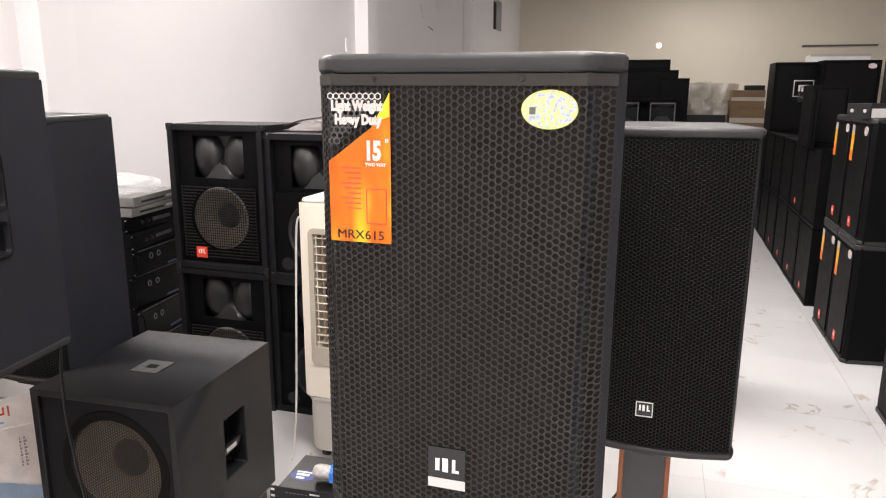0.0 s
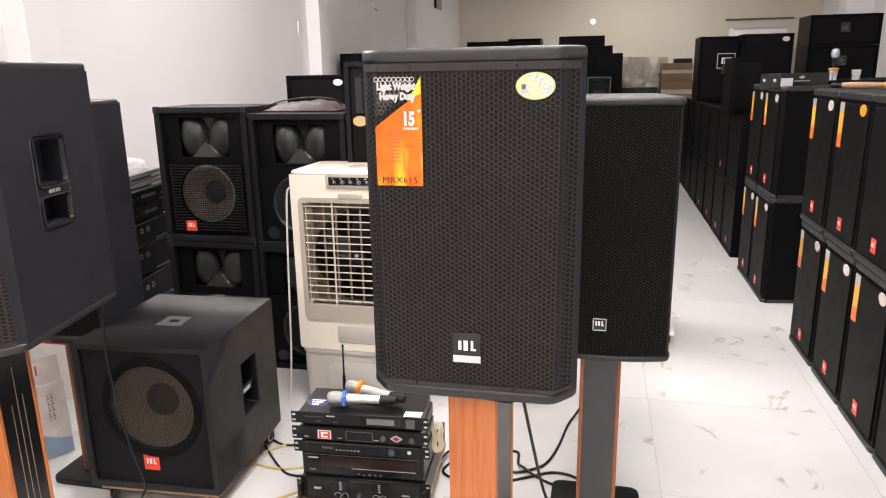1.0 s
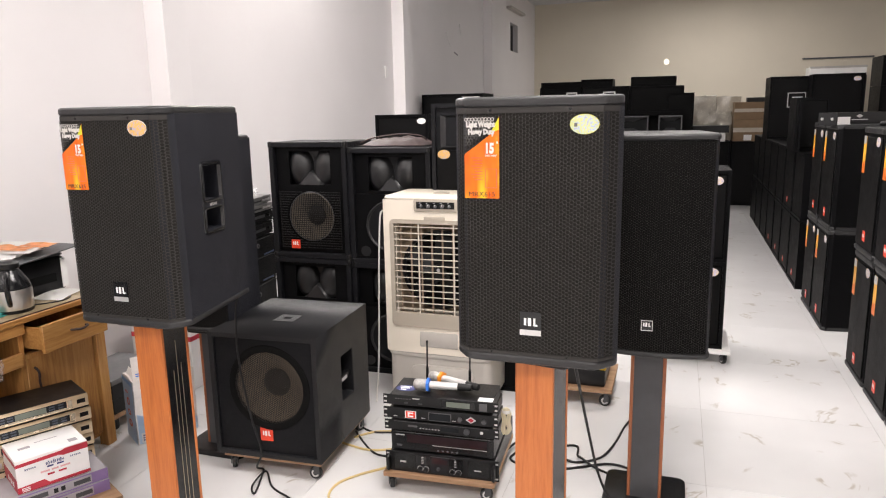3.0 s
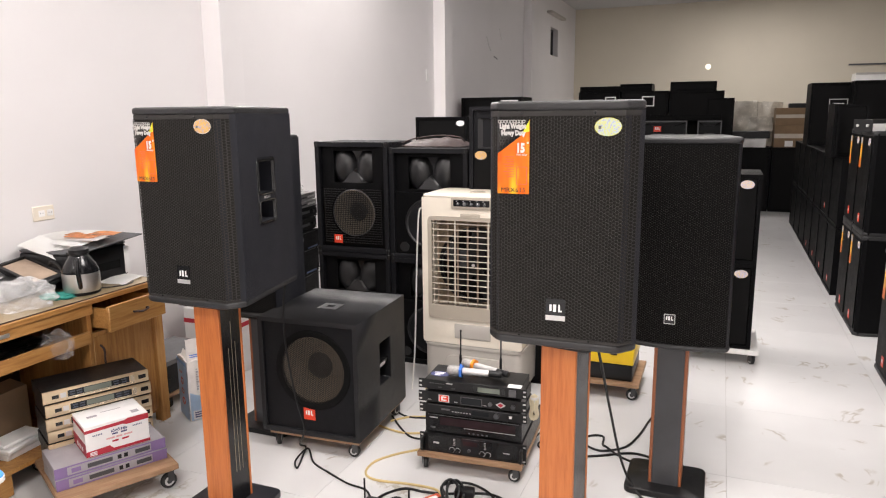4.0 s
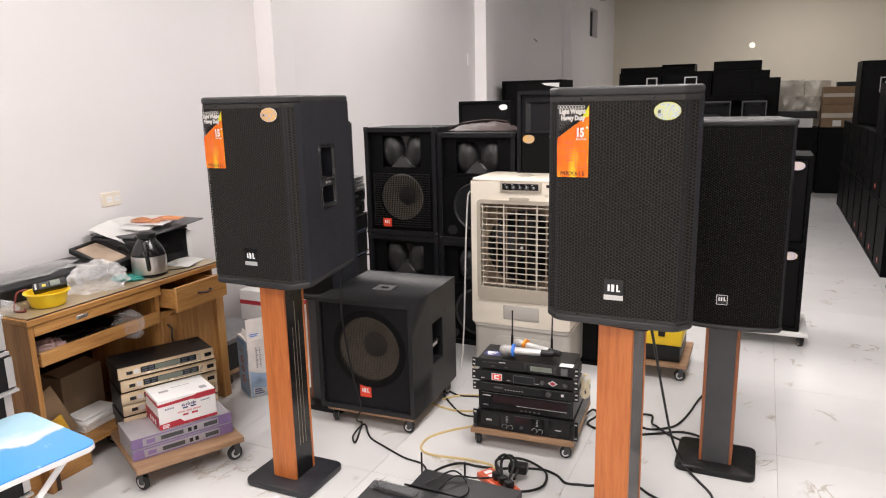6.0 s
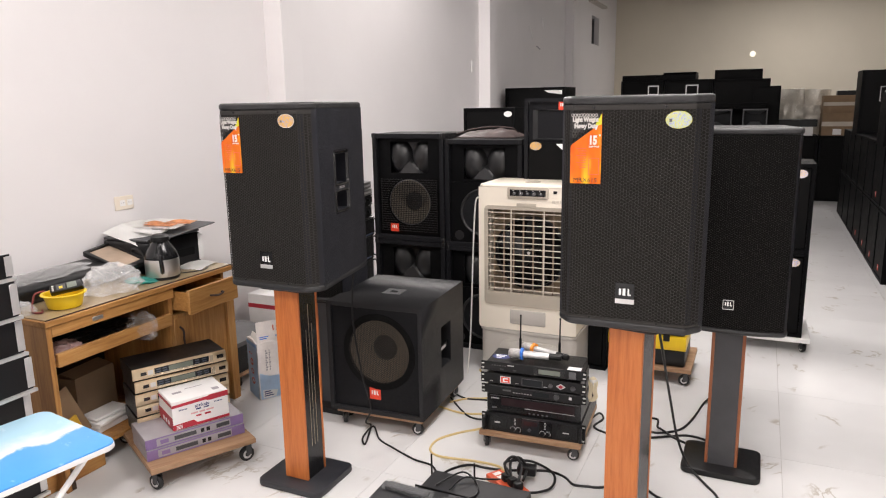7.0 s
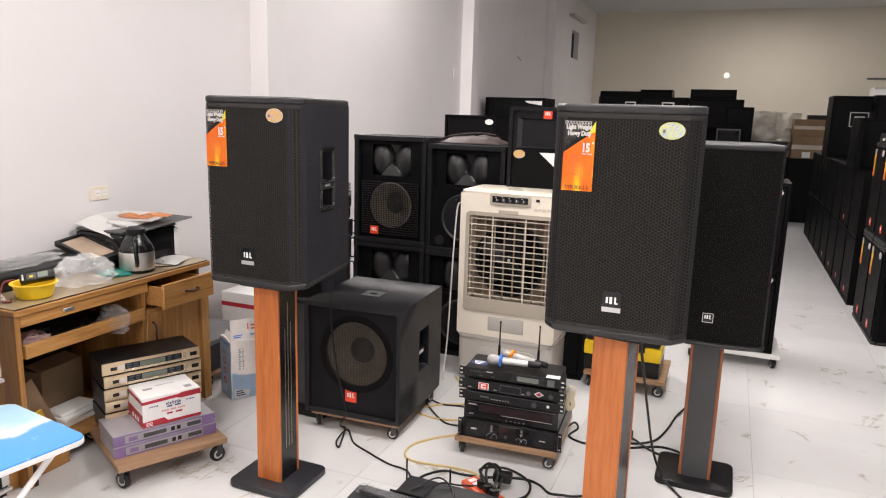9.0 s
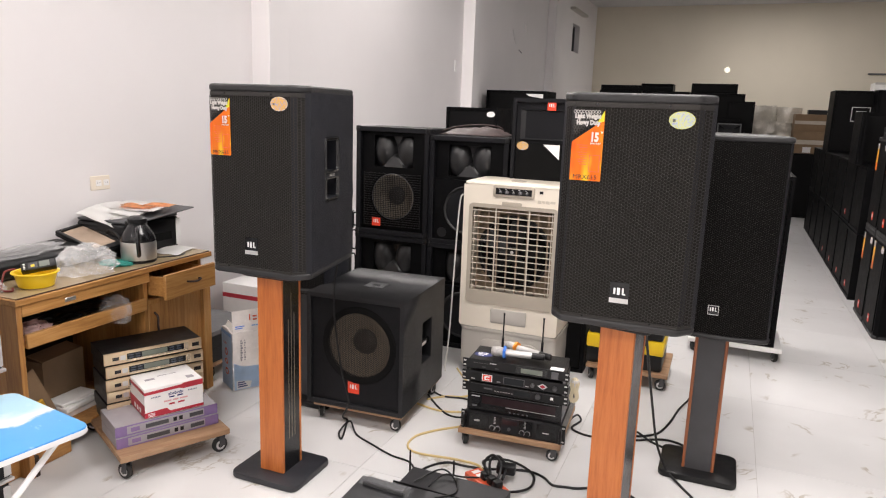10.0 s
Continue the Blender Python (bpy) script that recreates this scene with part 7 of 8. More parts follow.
s = thing("cardboard_sheet", pose(-2.47, 0.872, 0.121, 0, 0, 88) @ Matrix.Rotation(radians(-23), 4, "Y"), "flattened brown cardboard leaning under the desk", "cardboard")
part("sheet", box(bmesh.new(), -0.062, 0.062, 0.0, 0.006, 0.028, 0.285, 0.001, 1), M["card"], s)
s = thing("packet", pose(-2.448, 0.850, 0.121, 0, 0, 88) @ Matrix.Rotation(radians(-20), 4, "Y"), "small amber packet leaning on cardboard", "packet", "packets")
part("packet_body", box(bmesh.new(), -0.026, 0.034, -0.006, 0.008, 0.014, 0.150, 0.004, 1), M["amber"], s)
for k, (h, dx, turn) in enumerate(((0.030, 0.0, 94), (0.022, 0.008, 98), (0.016, -0.006, 91))):
    z = 0.1185 + (0.0, 0.031, 0.054)[k]
    s = thing("packet", pose(-2.475 + dx, 1.045, z, 0, 0, turn), "white folded paper packet under the desk", "packet", "packets")
    part("packet_body", box(bmesh.new(), -0.095, 0.095, 0.0, 0.11, 0.0, h, 0.005, 1), M["paper"], s)

s = single("wooden_box", box(bmesh.new(), -2.76, -2.40, 0.505, 0.915, 0.0, 0.115, 0.004, 1), M["desk"], Matrix.Identity(4), "low golden wooden box on the floor by the desk", "box")

# ---- champagne amplifiers, cartons and white box on a rotated dolly ----
D = pose(-2.0, 0.81, 0, 0, 0, 62.3)
dolly(D @ pose(0.23, 0.30, 0), 0.46, 0.60, 0.11, "plywood dolly carrying amplifiers and cartons", thick=0.025)
for k in range(6):
    a = rack_unit(D @ pose(0.250 - 0.004 * (k % 2), 0.29 + 0.006 * ((k * 7) % 3), 0.11 + 0.0575 * k), 1.24, "champagne-faced power amplifier in a stack on a dolly", "gold", False, 0.21, 0.425, group="champagne amplifiers")
    part("front_rim", box(bmesh.new(), -0.2125, 0.2125, -0.005, 0.0, 0.002, 0.0515, 0.003, 2), M["gold"], a)
    part("lip", box(bmesh.new(), -0.125, 0.150, -0.0085, -0.005, 0.0085, 0.0135, 0.001, 1), M["pale_gold"], a, "bright lip under the window")
    for x0, x1, z0, z1, m, name in ((-0.178, -0.152, 0.019, 0.034, "gloss", "display"), (0.168, 0.200, 0.019, 0.037, "gloss", "display"), (-0.146, -0.124, 0.017, 0.038, "silverp", "slider"), (-0.118, 0.130, 0.0155, 0.0425, "glass", "window"), (0.134, 0.150, 0.0155, 0.0425, "pale_gold", "window_end")):
        part(name, box(bmesh.new(), x0, x1, -0.0062, -0.005, z0, z1), M[m], a)
    # paler panel paints the reflection in the middle of the glass
    part("glare_panel", box(bmesh.new(), -0.055, 0.055, -0.0068, -0.0062, 0.0175, 0.0405), M["lcd"], a, "greenish panel for the reflection in the window")
    for x in (-0.100, -0.072, 0.075, 0.108):
        for z0 in (0.0205, 0.0315):
            part("port", box(bmesh.new(), x - 0.010, x + 0.010, -0.0072, -0.0062, z0, z0 + 0.0055), M["slotblue"], a)
for k in range(2):
    s = thing("amplifier_carton", D @ pose(0.225, 0.082 + 0.008 * k, 0.11 + 0.047 * k), "flat grey and purple printed carton on a dolly", "carton", "purple cartons")
    part("body", box(bmesh.new(), -0.215, 0.215, 0, 0.225, 0, 0.0465, 0.002, 1), M["greycard"], s)
    part("front_print", box(bmesh.new(), -0.216, 0.216, -0.0012, 0, 0.001, 0.0455), M["purple"], s, "purple printed edge")
    part("picture", box(bmesh.new(), -0.17, 0.155, -0.0022, -0.0012, 0.007, 0.04), M["greycard"], s)
    for x0, x1, m in ((-0.155, -0.12, "purple"), (-0.095, 0.0, "darkgrey"), (0.02, 0.035, "black"), (0.045, 0.06, "black"), (0.09, 0.15, "darkgrey")):
        part("print_bar", box(bmesh.new(), x0, x1, -0.003, -0.0022, 0.014, 0.032), M[m], s)
s = thing("white_carton", D @ pose(0.258, 0.100, 0.205), "white carton with red bands and printed lettering", "carton")
part("body", box(bmesh.new(), -0.125, 0.125, 0, 0.195, 0, 0.132, 0.002, 1), M["white"], s)
part("red_band", plate(bmesh.new(), [(-0.125, 0.104), (0.020, 0.108), (0.038, 0.102), (0.125, 0.103), (0.125, 0.127), (0.045, 0.127), (0.030, 0.122), (-0.125, 0.117)], -0.0002, 0.0008), M["redprint"], s, "crimson band with a step")
part("red_base", plate(bmesh.new(), [(-0.125, 0.002), (0.125, 0.002), (0.125, 0.014), (0.012, 0.014), (-0.020, 0.014), (-0.035, 0.030), (-0.125, 0.026)], -0.0002, 0.0008), M["redprint"], s, "crimson base band")
part("red_end", box(bmesh.new(), -0.1258, -0.1252, 0.0, 0.195, 0.002, 0.058), M["redprint"], s, "crimson end panel")
part("red_end", box(bmesh.new(), -0.1258, -0.1252, 0.0, 0.195, 0.106, 0.120), M["redprint"], s, "crimson end band")
for y in (0.05, 0.085, 0.12):
    part("print_bar", box(bmesh.new(), -0.1264, -0.1258, y, y + 0.02, 0.012, 0.032), M["white"], s)
for x0, x1, y0, y1 in ((-0.09, -0.05, 0.09, 0.11), (0.07, 0.10, 0.03, 0.06), (-0.03, 0.05, 0.12, 0.124)):
    part("top_print", box(bmesh.new(), x0, x1, y0, y1, 0.132, 0.1326), M["greycard"], s)
part("lettering", moved(words("BỘ ĐỔI ĐIỆN", 0.0135, 0.0003, 0.0005, squeeze=0.78), Matrix.Translation((0.006, -0.0011, 0.084))), M["navy"], s)
for x0, x1, zz, hh, m in ((-0.022, 0.0, 0.073, 0.006, "navy"), (0.012, 0.036, 0.073, 0.006, "navy"), (-0.046, -0.014, 0.057, 0.007, "pinkprint"), (-0.008, 0.016, 0.057, 0.007, "pinkprint"), (0.022, 0.056, 0.057, 0.007, "pinkprint"), (-0.024, 0.0, 0.041, 0.0075, "redprint"), (0.014, 0.042, 0.041, 0.0075, "redprint")):
    part("print_bar", box(bmesh.new(), x0, x1, -0.0014, -0.0008, zz, zz + hh), M[m], s)
for sx in (-1, 1):
    for k in range(6):
        part("dot", box(bmesh.new(), sx * 0.078 - 0.018 + 0.0065 * k, sx * 0.078 - 0.0145 + 0.0065 * k, -0.0014, -0.0008, 0.086, 0.092), M["navy"], s)
for k in range(3):
    part("tick_label", box(bmesh.new(), -0.112, -0.085, -0.0018, -0.0010, 0.006 + 0.006 * k, 0.009 + 0.006 * k), M["white"], s)


# ---- folding table with blue print ----
def folding_table():
    s = thing("folding_table", pose(-1.935, 0.075, 0, 0, 0, -9), "low folding table with a blue sky printed top and white legs", "table")
    part("tabletop", prism(bmesh.new(), rounded(0.46, 0.72, 0.035, 5), 0.492, 0.51, 0.003, 1), M["print"], s, "blue and white printed top")
    part("edge_band", prism(bmesh.new(), rounded(0.464, 0.724, 0.037, 5), 0.488, 0.505, 0.002, 1), M["white"], s, "white plastic edge")
    for sx in (-1, 1):
        part("leg", tube([(sx * 0.19, 0.28, 0.488), (sx * 0.19, 0.02, 0.25), (sx * 0.19, -0.24, 0.012)], 0.010, 10), M["white"], s, "white tubular leg")
        part("leg", tube([(sx * 0.165, -0.28, 0.488), (sx * 0.165, 0.02, 0.25), (sx * 0.165, 0.26, 0.012)], 0.010, 10), M["white"], s, "white tubular leg")
    for y in (-0.24, 0.26):
        part("foot_bar", tube([(-0.2, y, 0.011), (0.2, y, 0.011)], 0.010, 10), M["white"], s)


folding_table()
for k in range(8):
    a = rack_unit(pose(-2.19 - 0.012 * ((k * 3) % 2), 0.235 + 0.008 * ((k * 5) % 3) - (0.012 if k == 7 else 0), 0.004 + 0.142 * k + (0.0 if k else -0.004), 0, 0, 90), 3 if k < 7 else 2, "silver-edged rack unit in a stack beside the desk", "black", True, 0.34, group="rack stack beside the desk")
    for sx in (-1, 1):
        part("bracket", box(bmesh.new(), sx * 0.232 - 0.014, sx * 0.232 + 0.014, -0.004, -0.0005, 0.008, 0.122 if k < 7 else 0.08, 0.001, 1), M["silverp"], a, "silver rack ear")
    if k:
        part("base_rail", box(bmesh.new(), -0.24, 0.248, -0.014, 0.34, -0.0105, 0.0005), M["silverp"], a)

# ---- things on the floor behind the desk end ----
M["slate"] = surface("slate_grey_card", (0.13, 0.13, 0.135), 0.6, vary=0.12, scale=9, relief=0.2)
M["bluepaper"] = surface("blue_printed_wrap", (0.52, 0.66, 0.82), 0.35, vary=0.12, scale=14, grain=60, relief=0.4)
M["bluerim"] = surface("sky_blue_print", (0.24, 0.42, 0.68), 0.35, vary=0.12, scale=14, relief=0.1)
M["packwhite"] = surface("white_film_wrap", (0.85, 0.80, 0.76), 0.25, vary=0.10, scale=14, grain=60, relief=0.5)
def water_pack():
    """A film-wrapped pack, a little slumped, with its front flap standing open."""
    s = thing("water_pack", pose(-2.203, 1.896, 0, 0, 0, 58), "white and blue wrapped pack with an open paper flap", "water pack")
    FRONT, END, L, R_, H = -0.0825, -0.120, -0.12, 0.172, 0.33

    def face(points, t=0.0006):
        bm = bmesh.new()
        bm.faces.new([bm.verts.new(p) for p in points])
        bmesh.ops.solidify(bm, geom=bm.faces[:], thickness=t)
        return bm
    bm = box(bmesh.new(), L, R_, FRONT, 0.0825, 0.003, H)
    bmesh.ops.subdivide_edges(bm, edges=bm.edges[:], cuts=9, use_grid_fill=True)
    for v in bm.verts:
        inner = max(abs((v.co.x - 0.026) / 0.146), abs(v.co.y / 0.0825), abs((v.co.z - 0.166) / 0.164))
        sag = 0.0045 * noise.noise(v.co * 22) + 0.004 * noise.noise(v.co * 9 + Vector((4, 1, 2)))
        v.co += Vector((0.5 * sag, 0.0 if inner > 0.99 and v.co.y < 0 else sag, 0.0))
        if v.co.z > 0.3:
            v.co.z += 0.010 * noise.noise(v.co * 14 + Vector((0, 7, 0)))
    part("wrap", bm, M["packwhite"], s, "white printed wrap")
    end = part("blue_end", face([(END - 0.004, y, z) for y, z in ((-0.078, 0.006), (0.078, 0.006), (0.078, 0.318), (-0.078, 0.318))]), M["bluepaper"], s, "blue-grey printed end")
    for y, z, w, h in ((0.022, 0.252, 0.05, 0.012), (0.006, 0.205, 0.046, 0.042), (0.004, 0.150, 0.048, 0.032), (0.0, 0.095, 0.054, 0.040)):
        part("red_script", moved(hoop([(0.013, 0.0), (0.019, 0.0008), (0.025, 0.0)], 20, Matrix.Identity(4)), Matrix.Translation((END - 0.0048, y, z)) @ Matrix.Rotation(radians(-90), 4, "Y") @ Matrix.Diagonal((h / 0.05, w / 0.05, 1, 1))), M["redp"], end, "red script mark")
    top = [(L + 0.004 + k * 0.0284, 0.162 - 0.0085 * k - 0.010 * math.sin(0.9 * k)) for k in range(11)]
    part("blue_base", face([(x, FRONT - 0.0062, z) for x, z in [(R_ - 0.004, 0.008), (L + 0.004, 0.008)] + top]), M["bluepaper"], s, "blue lower print with a wavy edge")
    part("blue_rim", face([(END - 0.0056, y, z) for y, z in ((-0.078, 0.302), (0.078, 0.302), (0.078, 0.322), (-0.078, 0.322))]), M["bluerim"], s)
    tilt = Matrix.Translation((0, FRONT + 0.006, H - 0.004)) @ Matrix.Rotation(radians(-5), 4, "X")
    flap = part("paper_flap", moved(box(bmesh.new(), L + 0.005, R_ - 0.006, -0.001, 0.001, 0.0, 0.118), tilt), M["packwhite"], s, "white paper flap standing open")
    part("paper_flap", moved(box(bmesh.new(), -0.001, 0.001, -0.07, 0.05, 0.0, 0.04), Matrix.Translation((L + 0.008, 0, H - 0.002)) @ Matrix.Rotation(radians(24), 4, "Y")), M["paper"], s, "white paper flap standing open")
    for x0, x1, z0, z1, m in ((-0.022, -0.016, 0.060, 0.092, "redp"), (-0.002, 0.020, 0.058, 0.066, "redp"), (-0.002, 0.020, 0.076, 0.084, "redp"), (0.030, 0.036, 0.058, 0.088, "redp"), (0.046, 0.066, 0.058, 0.066, "redp"), (0.060, 0.066, 0.066, 0.088, "redp"), (0.076, 0.082, 0.050, 0.090, "redp"), (-0.10, -0.05, 0.030, 0.035, "bluep"), (-0.10, -0.06, 0.020, 0.025, "bluep"), (-0.01, 0.06, 0.026, 0.034, "bluerim")):
        part("print_bar", moved(box(bmesh.new(), x0, x1, -0.0018, -0.001, z0, z1), tilt), M[m], flap)
    for k in range(9):
        for x, w in ((-0.078, 0.012), (-0.058, 0.008), (0.098, 0.007), (0.112, 0.010)):
            part("print_bar", box(bmesh.new(), x, x + w * (0.6 + 0.4 * ((k * 3) % 2)), FRONT - 0.0064, FRONT - 0.0052, 0.17 + 0.0135 * k, 0.1785 + 0.0135 * k), M["greycard"], s)
    part("white_patch", face([(x, FRONT - 0.0068, z) for x, z in ((-0.03, 0.012), (-0.105, 0.012), (-0.105, 0.062), (-0.02, 0.048))]), M["paper"], s)
    for k in range(3):
        part("print_bar", box(bmesh.new(), -0.098, -0.045 - 0.008 * k, FRONT - 0.0082, FRONT - 0.0074, 0.022 + 0.012 * k, 0.028 + 0.012 * k), M["navy"], s)


water_pack()

s = thing("white_box", pose(-2.60, 2.42, 0), "white carton with a red band standing by the wall", "carton")
part("body", box(bmesh.new(), -0.21, 0.21, 0, 0.3, 0, 0.385, 0.003, 1), M["white"], s)
part("red_band", box(bmesh.new(), -0.2106, 0.2106, -0.0008, 0.3, 0.292, 0.320), M["redprint"], s, "red band")
dolly(pose(-2.57, 2.03, 0), 0.32, 0.40, 0.09, "small plywood dolly under stacked amplifiers", thick=0.02)
for k in range(2):
    rack_unit(pose(-2.42, 2.03, 0.09 + 0.077 * k, 0, 0, 90), 1.76, "black amplifier on a small dolly", "black", False, 0.30, 0.37, group="units on the small dolly")
s = single("flat_lid", box(bmesh.new(), -2.725, -2.415, 1.84, 2.22, 0.2437, 0.270, 0.003, 1), M["slate"], Matrix.Identity(4), "flat slate grey lid on stacked amplifiers", "lid")

# ---- receiver, remote and power strip on the floor ----
M["darkcase"] = surface("dark_steel_case", (0.022, 0.022, 0.024), 0.5, vary=0.12, scale=8, grain=500, relief=0.15)
a = rack_unit(pose(-0.89, 0.885, 0.006, 0, 0, 1.5), 1, "black receiver unit lying on the floor among cables", "black", True, 0.335, body="darkcase", group="units on the floor")
part("feet", box(bmesh.new(), -0.18, 0.18, 0.04, 0.3, -0.006, 0.0005), M["rubber"], a)
a = rack_unit(pose(-0.745, 1.232, 0.004, 0, 0, -1), 1, "slim dark receiver unit with two short antennas on the floor", "black", True, 0.14, body="darkcase", group="units on the floor")
part("feet", box(bmesh.new(), -0.18, 0.18, 0.03, 0.12, -0.004, 0.0005), M["rubber"], a)
for x in (-0.235, -0.035):
    part("antenna", moved(cyl(bmesh.new(), (0, 0, 0), 0.004, 0.10, "z", 10), Matrix.Translation((x, 0.145, 0.01))), M["black"], a, "short black antenna")
s = thing("remote_control", pose(-0.985, 1.165, 0.0505, 0, 0, -4), "black remote control in clear plastic on a receiver", "remote control")
part("body", box(bmesh.new(), -0.095, 0.095, -0.024, 0.024, 0, 0.018, 0.006, 2), M["black"], s)
for i in range(9):
    for j in range(3):
        part("button", box(bmesh.new(), -0.078 + 0.0185 * i, -0.066 + 0.0185 * i, -0.016 + 0.012 * j, -0.009 + 0.012 * j, 0.018, 0.0195), M["grey"], s)
part("sleeve", box(bmesh.new(), -0.112, 0.112, -0.028, 0.028, -0.0003, 0.0225, 0.008, 2), M["sleeve"], s, "clear plastic sleeve")
s = thing("power_strip", pose(-0.65, 1.43, 0, 0, 0, -35) @ Matrix.Scale(0.88, 4), "red power strip with black plugs on the floor", "power strip")
part("body", box(bmesh.new(), -0.12, 0.12, -0.045, 0.045, 0, 0.035, 0.008, 2), M["redp"], s)
part("face", box(bmesh.new(), -0.105, 0.105, -0.033, 0.033, 0.035, 0.037, 0.0008, 1), M["redp"], s)
for x in (-0.085, -0.05):
    part("socket", box(bmesh.new(), x - 0.012, x + 0.012, -0.02, 0.02, 0.037, 0.0385), M["white"], s)
for x in (-0.01, 0.04, 0.085):
    part("plug", box(bmesh.new(), x - 0.017, x + 0.017, -0.02, 0.02, 0.037, 0.075, 0.006, 2), M["black"], s)
s = thing("power_adapter", pose(-0.595, 1.525, 0.03, 0, 0, 8), "black power adapter resting on coiled cables", "adapter")
part("body", box(bmesh.new(), -0.04, 0.04, -0.024, 0.024, 0, 0.04, 0.007, 2), M["black"], s)


def cable(points, r, mat, label):
    return single("cable", tube(points, r), M[mat], Matrix.Identity(4), label, "cable", "loose cables")


R = 0.0055
cable([(-1.45, 1.60, 0.87), (-1.49, 1.62, 0.75), (-1.50, 1.63, 0.56), (-1.46, 1.63, 0.30), (-1.42, 1.63, 0.15), (-1.47, 1.66, 0.05), (-1.48, 1.72, R), (-1.45, 1.66, R), (-1.40, 1.53, R), (-1.43, 1.56, 0.02), (-1.44, 1.68, 0.022), (-1.36, 1.60, R), (-1.25, 1.545, R), (-1.12, 1.49, R), (-1.02, 1.47, R), (-0.965, 1.40, R), (-0.955, 1.33, 0.02), (-0.96, 1.27, 0.03)], 0.0045, "black", "black loudspeaker cable hanging in front of the subwoofer")
cable([(-0.93, 1.28, 0.03), (-0.945, 1.37, 0.015), (-0.93, 1.47, R), (-0.87, 1.54, R), (-0.79, 1.545, R), (-0.70, 1.56, R), (-0.62, 1.594, R), (-0.52, 1.623, R), (-0.45, 1.602, R), (-0.40, 1.557, R), (-0.34, 1.567, R), (-0.298, 1.576, R), (-0.207, 1.63, R), (-0.122, 1.64, R), (-0.07, 1.60, R), (0.04, 1.54, R)], R, "black", "black cable running along the floor")
cable([(-0.66, 1.50, 0.03), (-0.72, 1.60, 0.02), (-0.62, 1.66, 0.015), (-0.50, 1.60, 0.012), (-0.48, 1.48, 0.012), (-0.56, 1.40, 0.02), (-0.66, 1.42, 0.05)], R, "black", "black cable coiled beside a power strip")
cable([(-0.64, 1.42, 0.06), (-0.675, 1.47, 0.085), (-0.655, 1.52, 0.10), (-0.615, 1.51, 0.075), (-0.60, 1.43, 0.055), (-0.615, 1.38, 0.03)], 0.006, "black", "black cable looped over a power strip")
cable([(-0.625, 1.41, 0.055), (-0.66, 1.50, 0.08), (-0.635, 1.54, 0.09), (-0.595, 1.52, 0.06), (-0.585, 1.44, 0.045)], 0.006, "black", "black cable looped over a power strip")
cable([(-0.83, 1.24, 0.058), (-0.80, 1.32, 0.075), (-0.74, 1.38, 0.05), (-0.68, 1.44, 0.03)], 0.004, "black", "thin black cable from a receiver")
cable([(-0.90, 1.26, 0.052), (-0.82, 1.35, 0.08), (-0.75, 1.33, 0.055), (-0.72, 1.25, 0.052), (-0.78, 1.18, 0.052)], 0.004, "black", "thin black cable looped on a receiver")
cable([(-0.70, 1.20, 0.03), (-0.60, 1.28, 0.02), (-0.50, 1.35, R), (-0.42, 1.40, R), (-0.36, 1.34, R)], 0.004, "black", "thin black cable on the floor")
cable([(-0.86, 1.95, 0.02), (-0.95, 1.89, R), (-1.04, 1.80, R), (-1.10, 1.70, R), (-1.09, 1.60, R), (-1.02, 1.56, R), (-0.86, 1.58, R), (-0.75, 1.58, R), (-0.70, 1.53, 0.015)], 0.0055, "yelcable", "yellow extension cable curving on the floor")
cable([(-1.24, 2.62, R), (-1.12, 2.46, R), (-1.02, 2.36, R), (-1.05, 2.25, R), (-1.15, 2.20, R), (-1.22, 2.12, R)], 0.0055, "yelcable", "yellow cable behind the subwoofer")
cable([(-1.25, 2.05, R), (-1.10, 2.02, R), (-0.98, 2.06, R), (-0.90, 2.05, 0.01)], 0.0055, "yelcable", "yellow cable beside the amplifiers")
cable([(-1.27, 2.26, R), (-1.16, 2.20, R), (-1.04, 2.22, R), (-0.90, 2.16, 0.02), (-0.86, 2.12, 0.06)], 0.005, "black", "black cable behind the amplifiers")
cable([(-1.24, 2.18, R), (-1.12, 2.05, R), (-1.04, 1.99, R), (-0.96, 2.0, R), (-0.86, 2.05, 0.02)], 0.005, "black", "black cable beside the amplifiers")
cable([(-0.46, 2.16, 0.03), (-0.44, 2.26, 0.02), (-0.415, 2.23, R), (-0.44, 2.13, R), (-0.38, 2.085, R), (-0.30, 2.08, R), (-0.21, 2.093, R), (-0.12, 2.14, R), (-0.06, 2.178, R), (0.0, 2.203, R), (0.064, 2.192, R), (0.12, 2.15, R), (0.16, 2.09, 0.03)], R, "black", "black cable running from the amplifiers to a stand")
cable([(-0.10, 1.46, 0.86), (-0.08, 1.56, 0.70), (-0.05, 1.72, 0.40), (-0.02, 1.85, 0.15), (0.03, 1.86, 0.03), (0.10, 1.78, R), (0.16, 1.68, R), (0.20, 1.50, R)], 0.0055, "black", "black loudspeaker cable hanging to the floor")
cable([(0.13, 2.22, 0.66), (0.125, 2.34, 0.50), (0.11, 2.56, 0.20), (0.08, 2.70, 0.04), (0.035, 2.61, R), (0.006, 2.43, R), (-0.029, 2.29, R), (-0.07, 2.225, R), (-0.145, 2.177, R), (-0.20, 2.19, R), (-0.236, 2.228, R), (-0.262, 2.262, R), (-0.245, 2.293, R), (-0.198, 2.331, R), (-0.159, 2.323, R), (-0.150, 2.244, R), (-0.125, 2.200, 0.016), (-0.06, 2.152, R), (0.012, 2.107, R), (0.06, 2.05, 0.012)], R, "black", "black loudspeaker cable looping on the floor behind a stand")
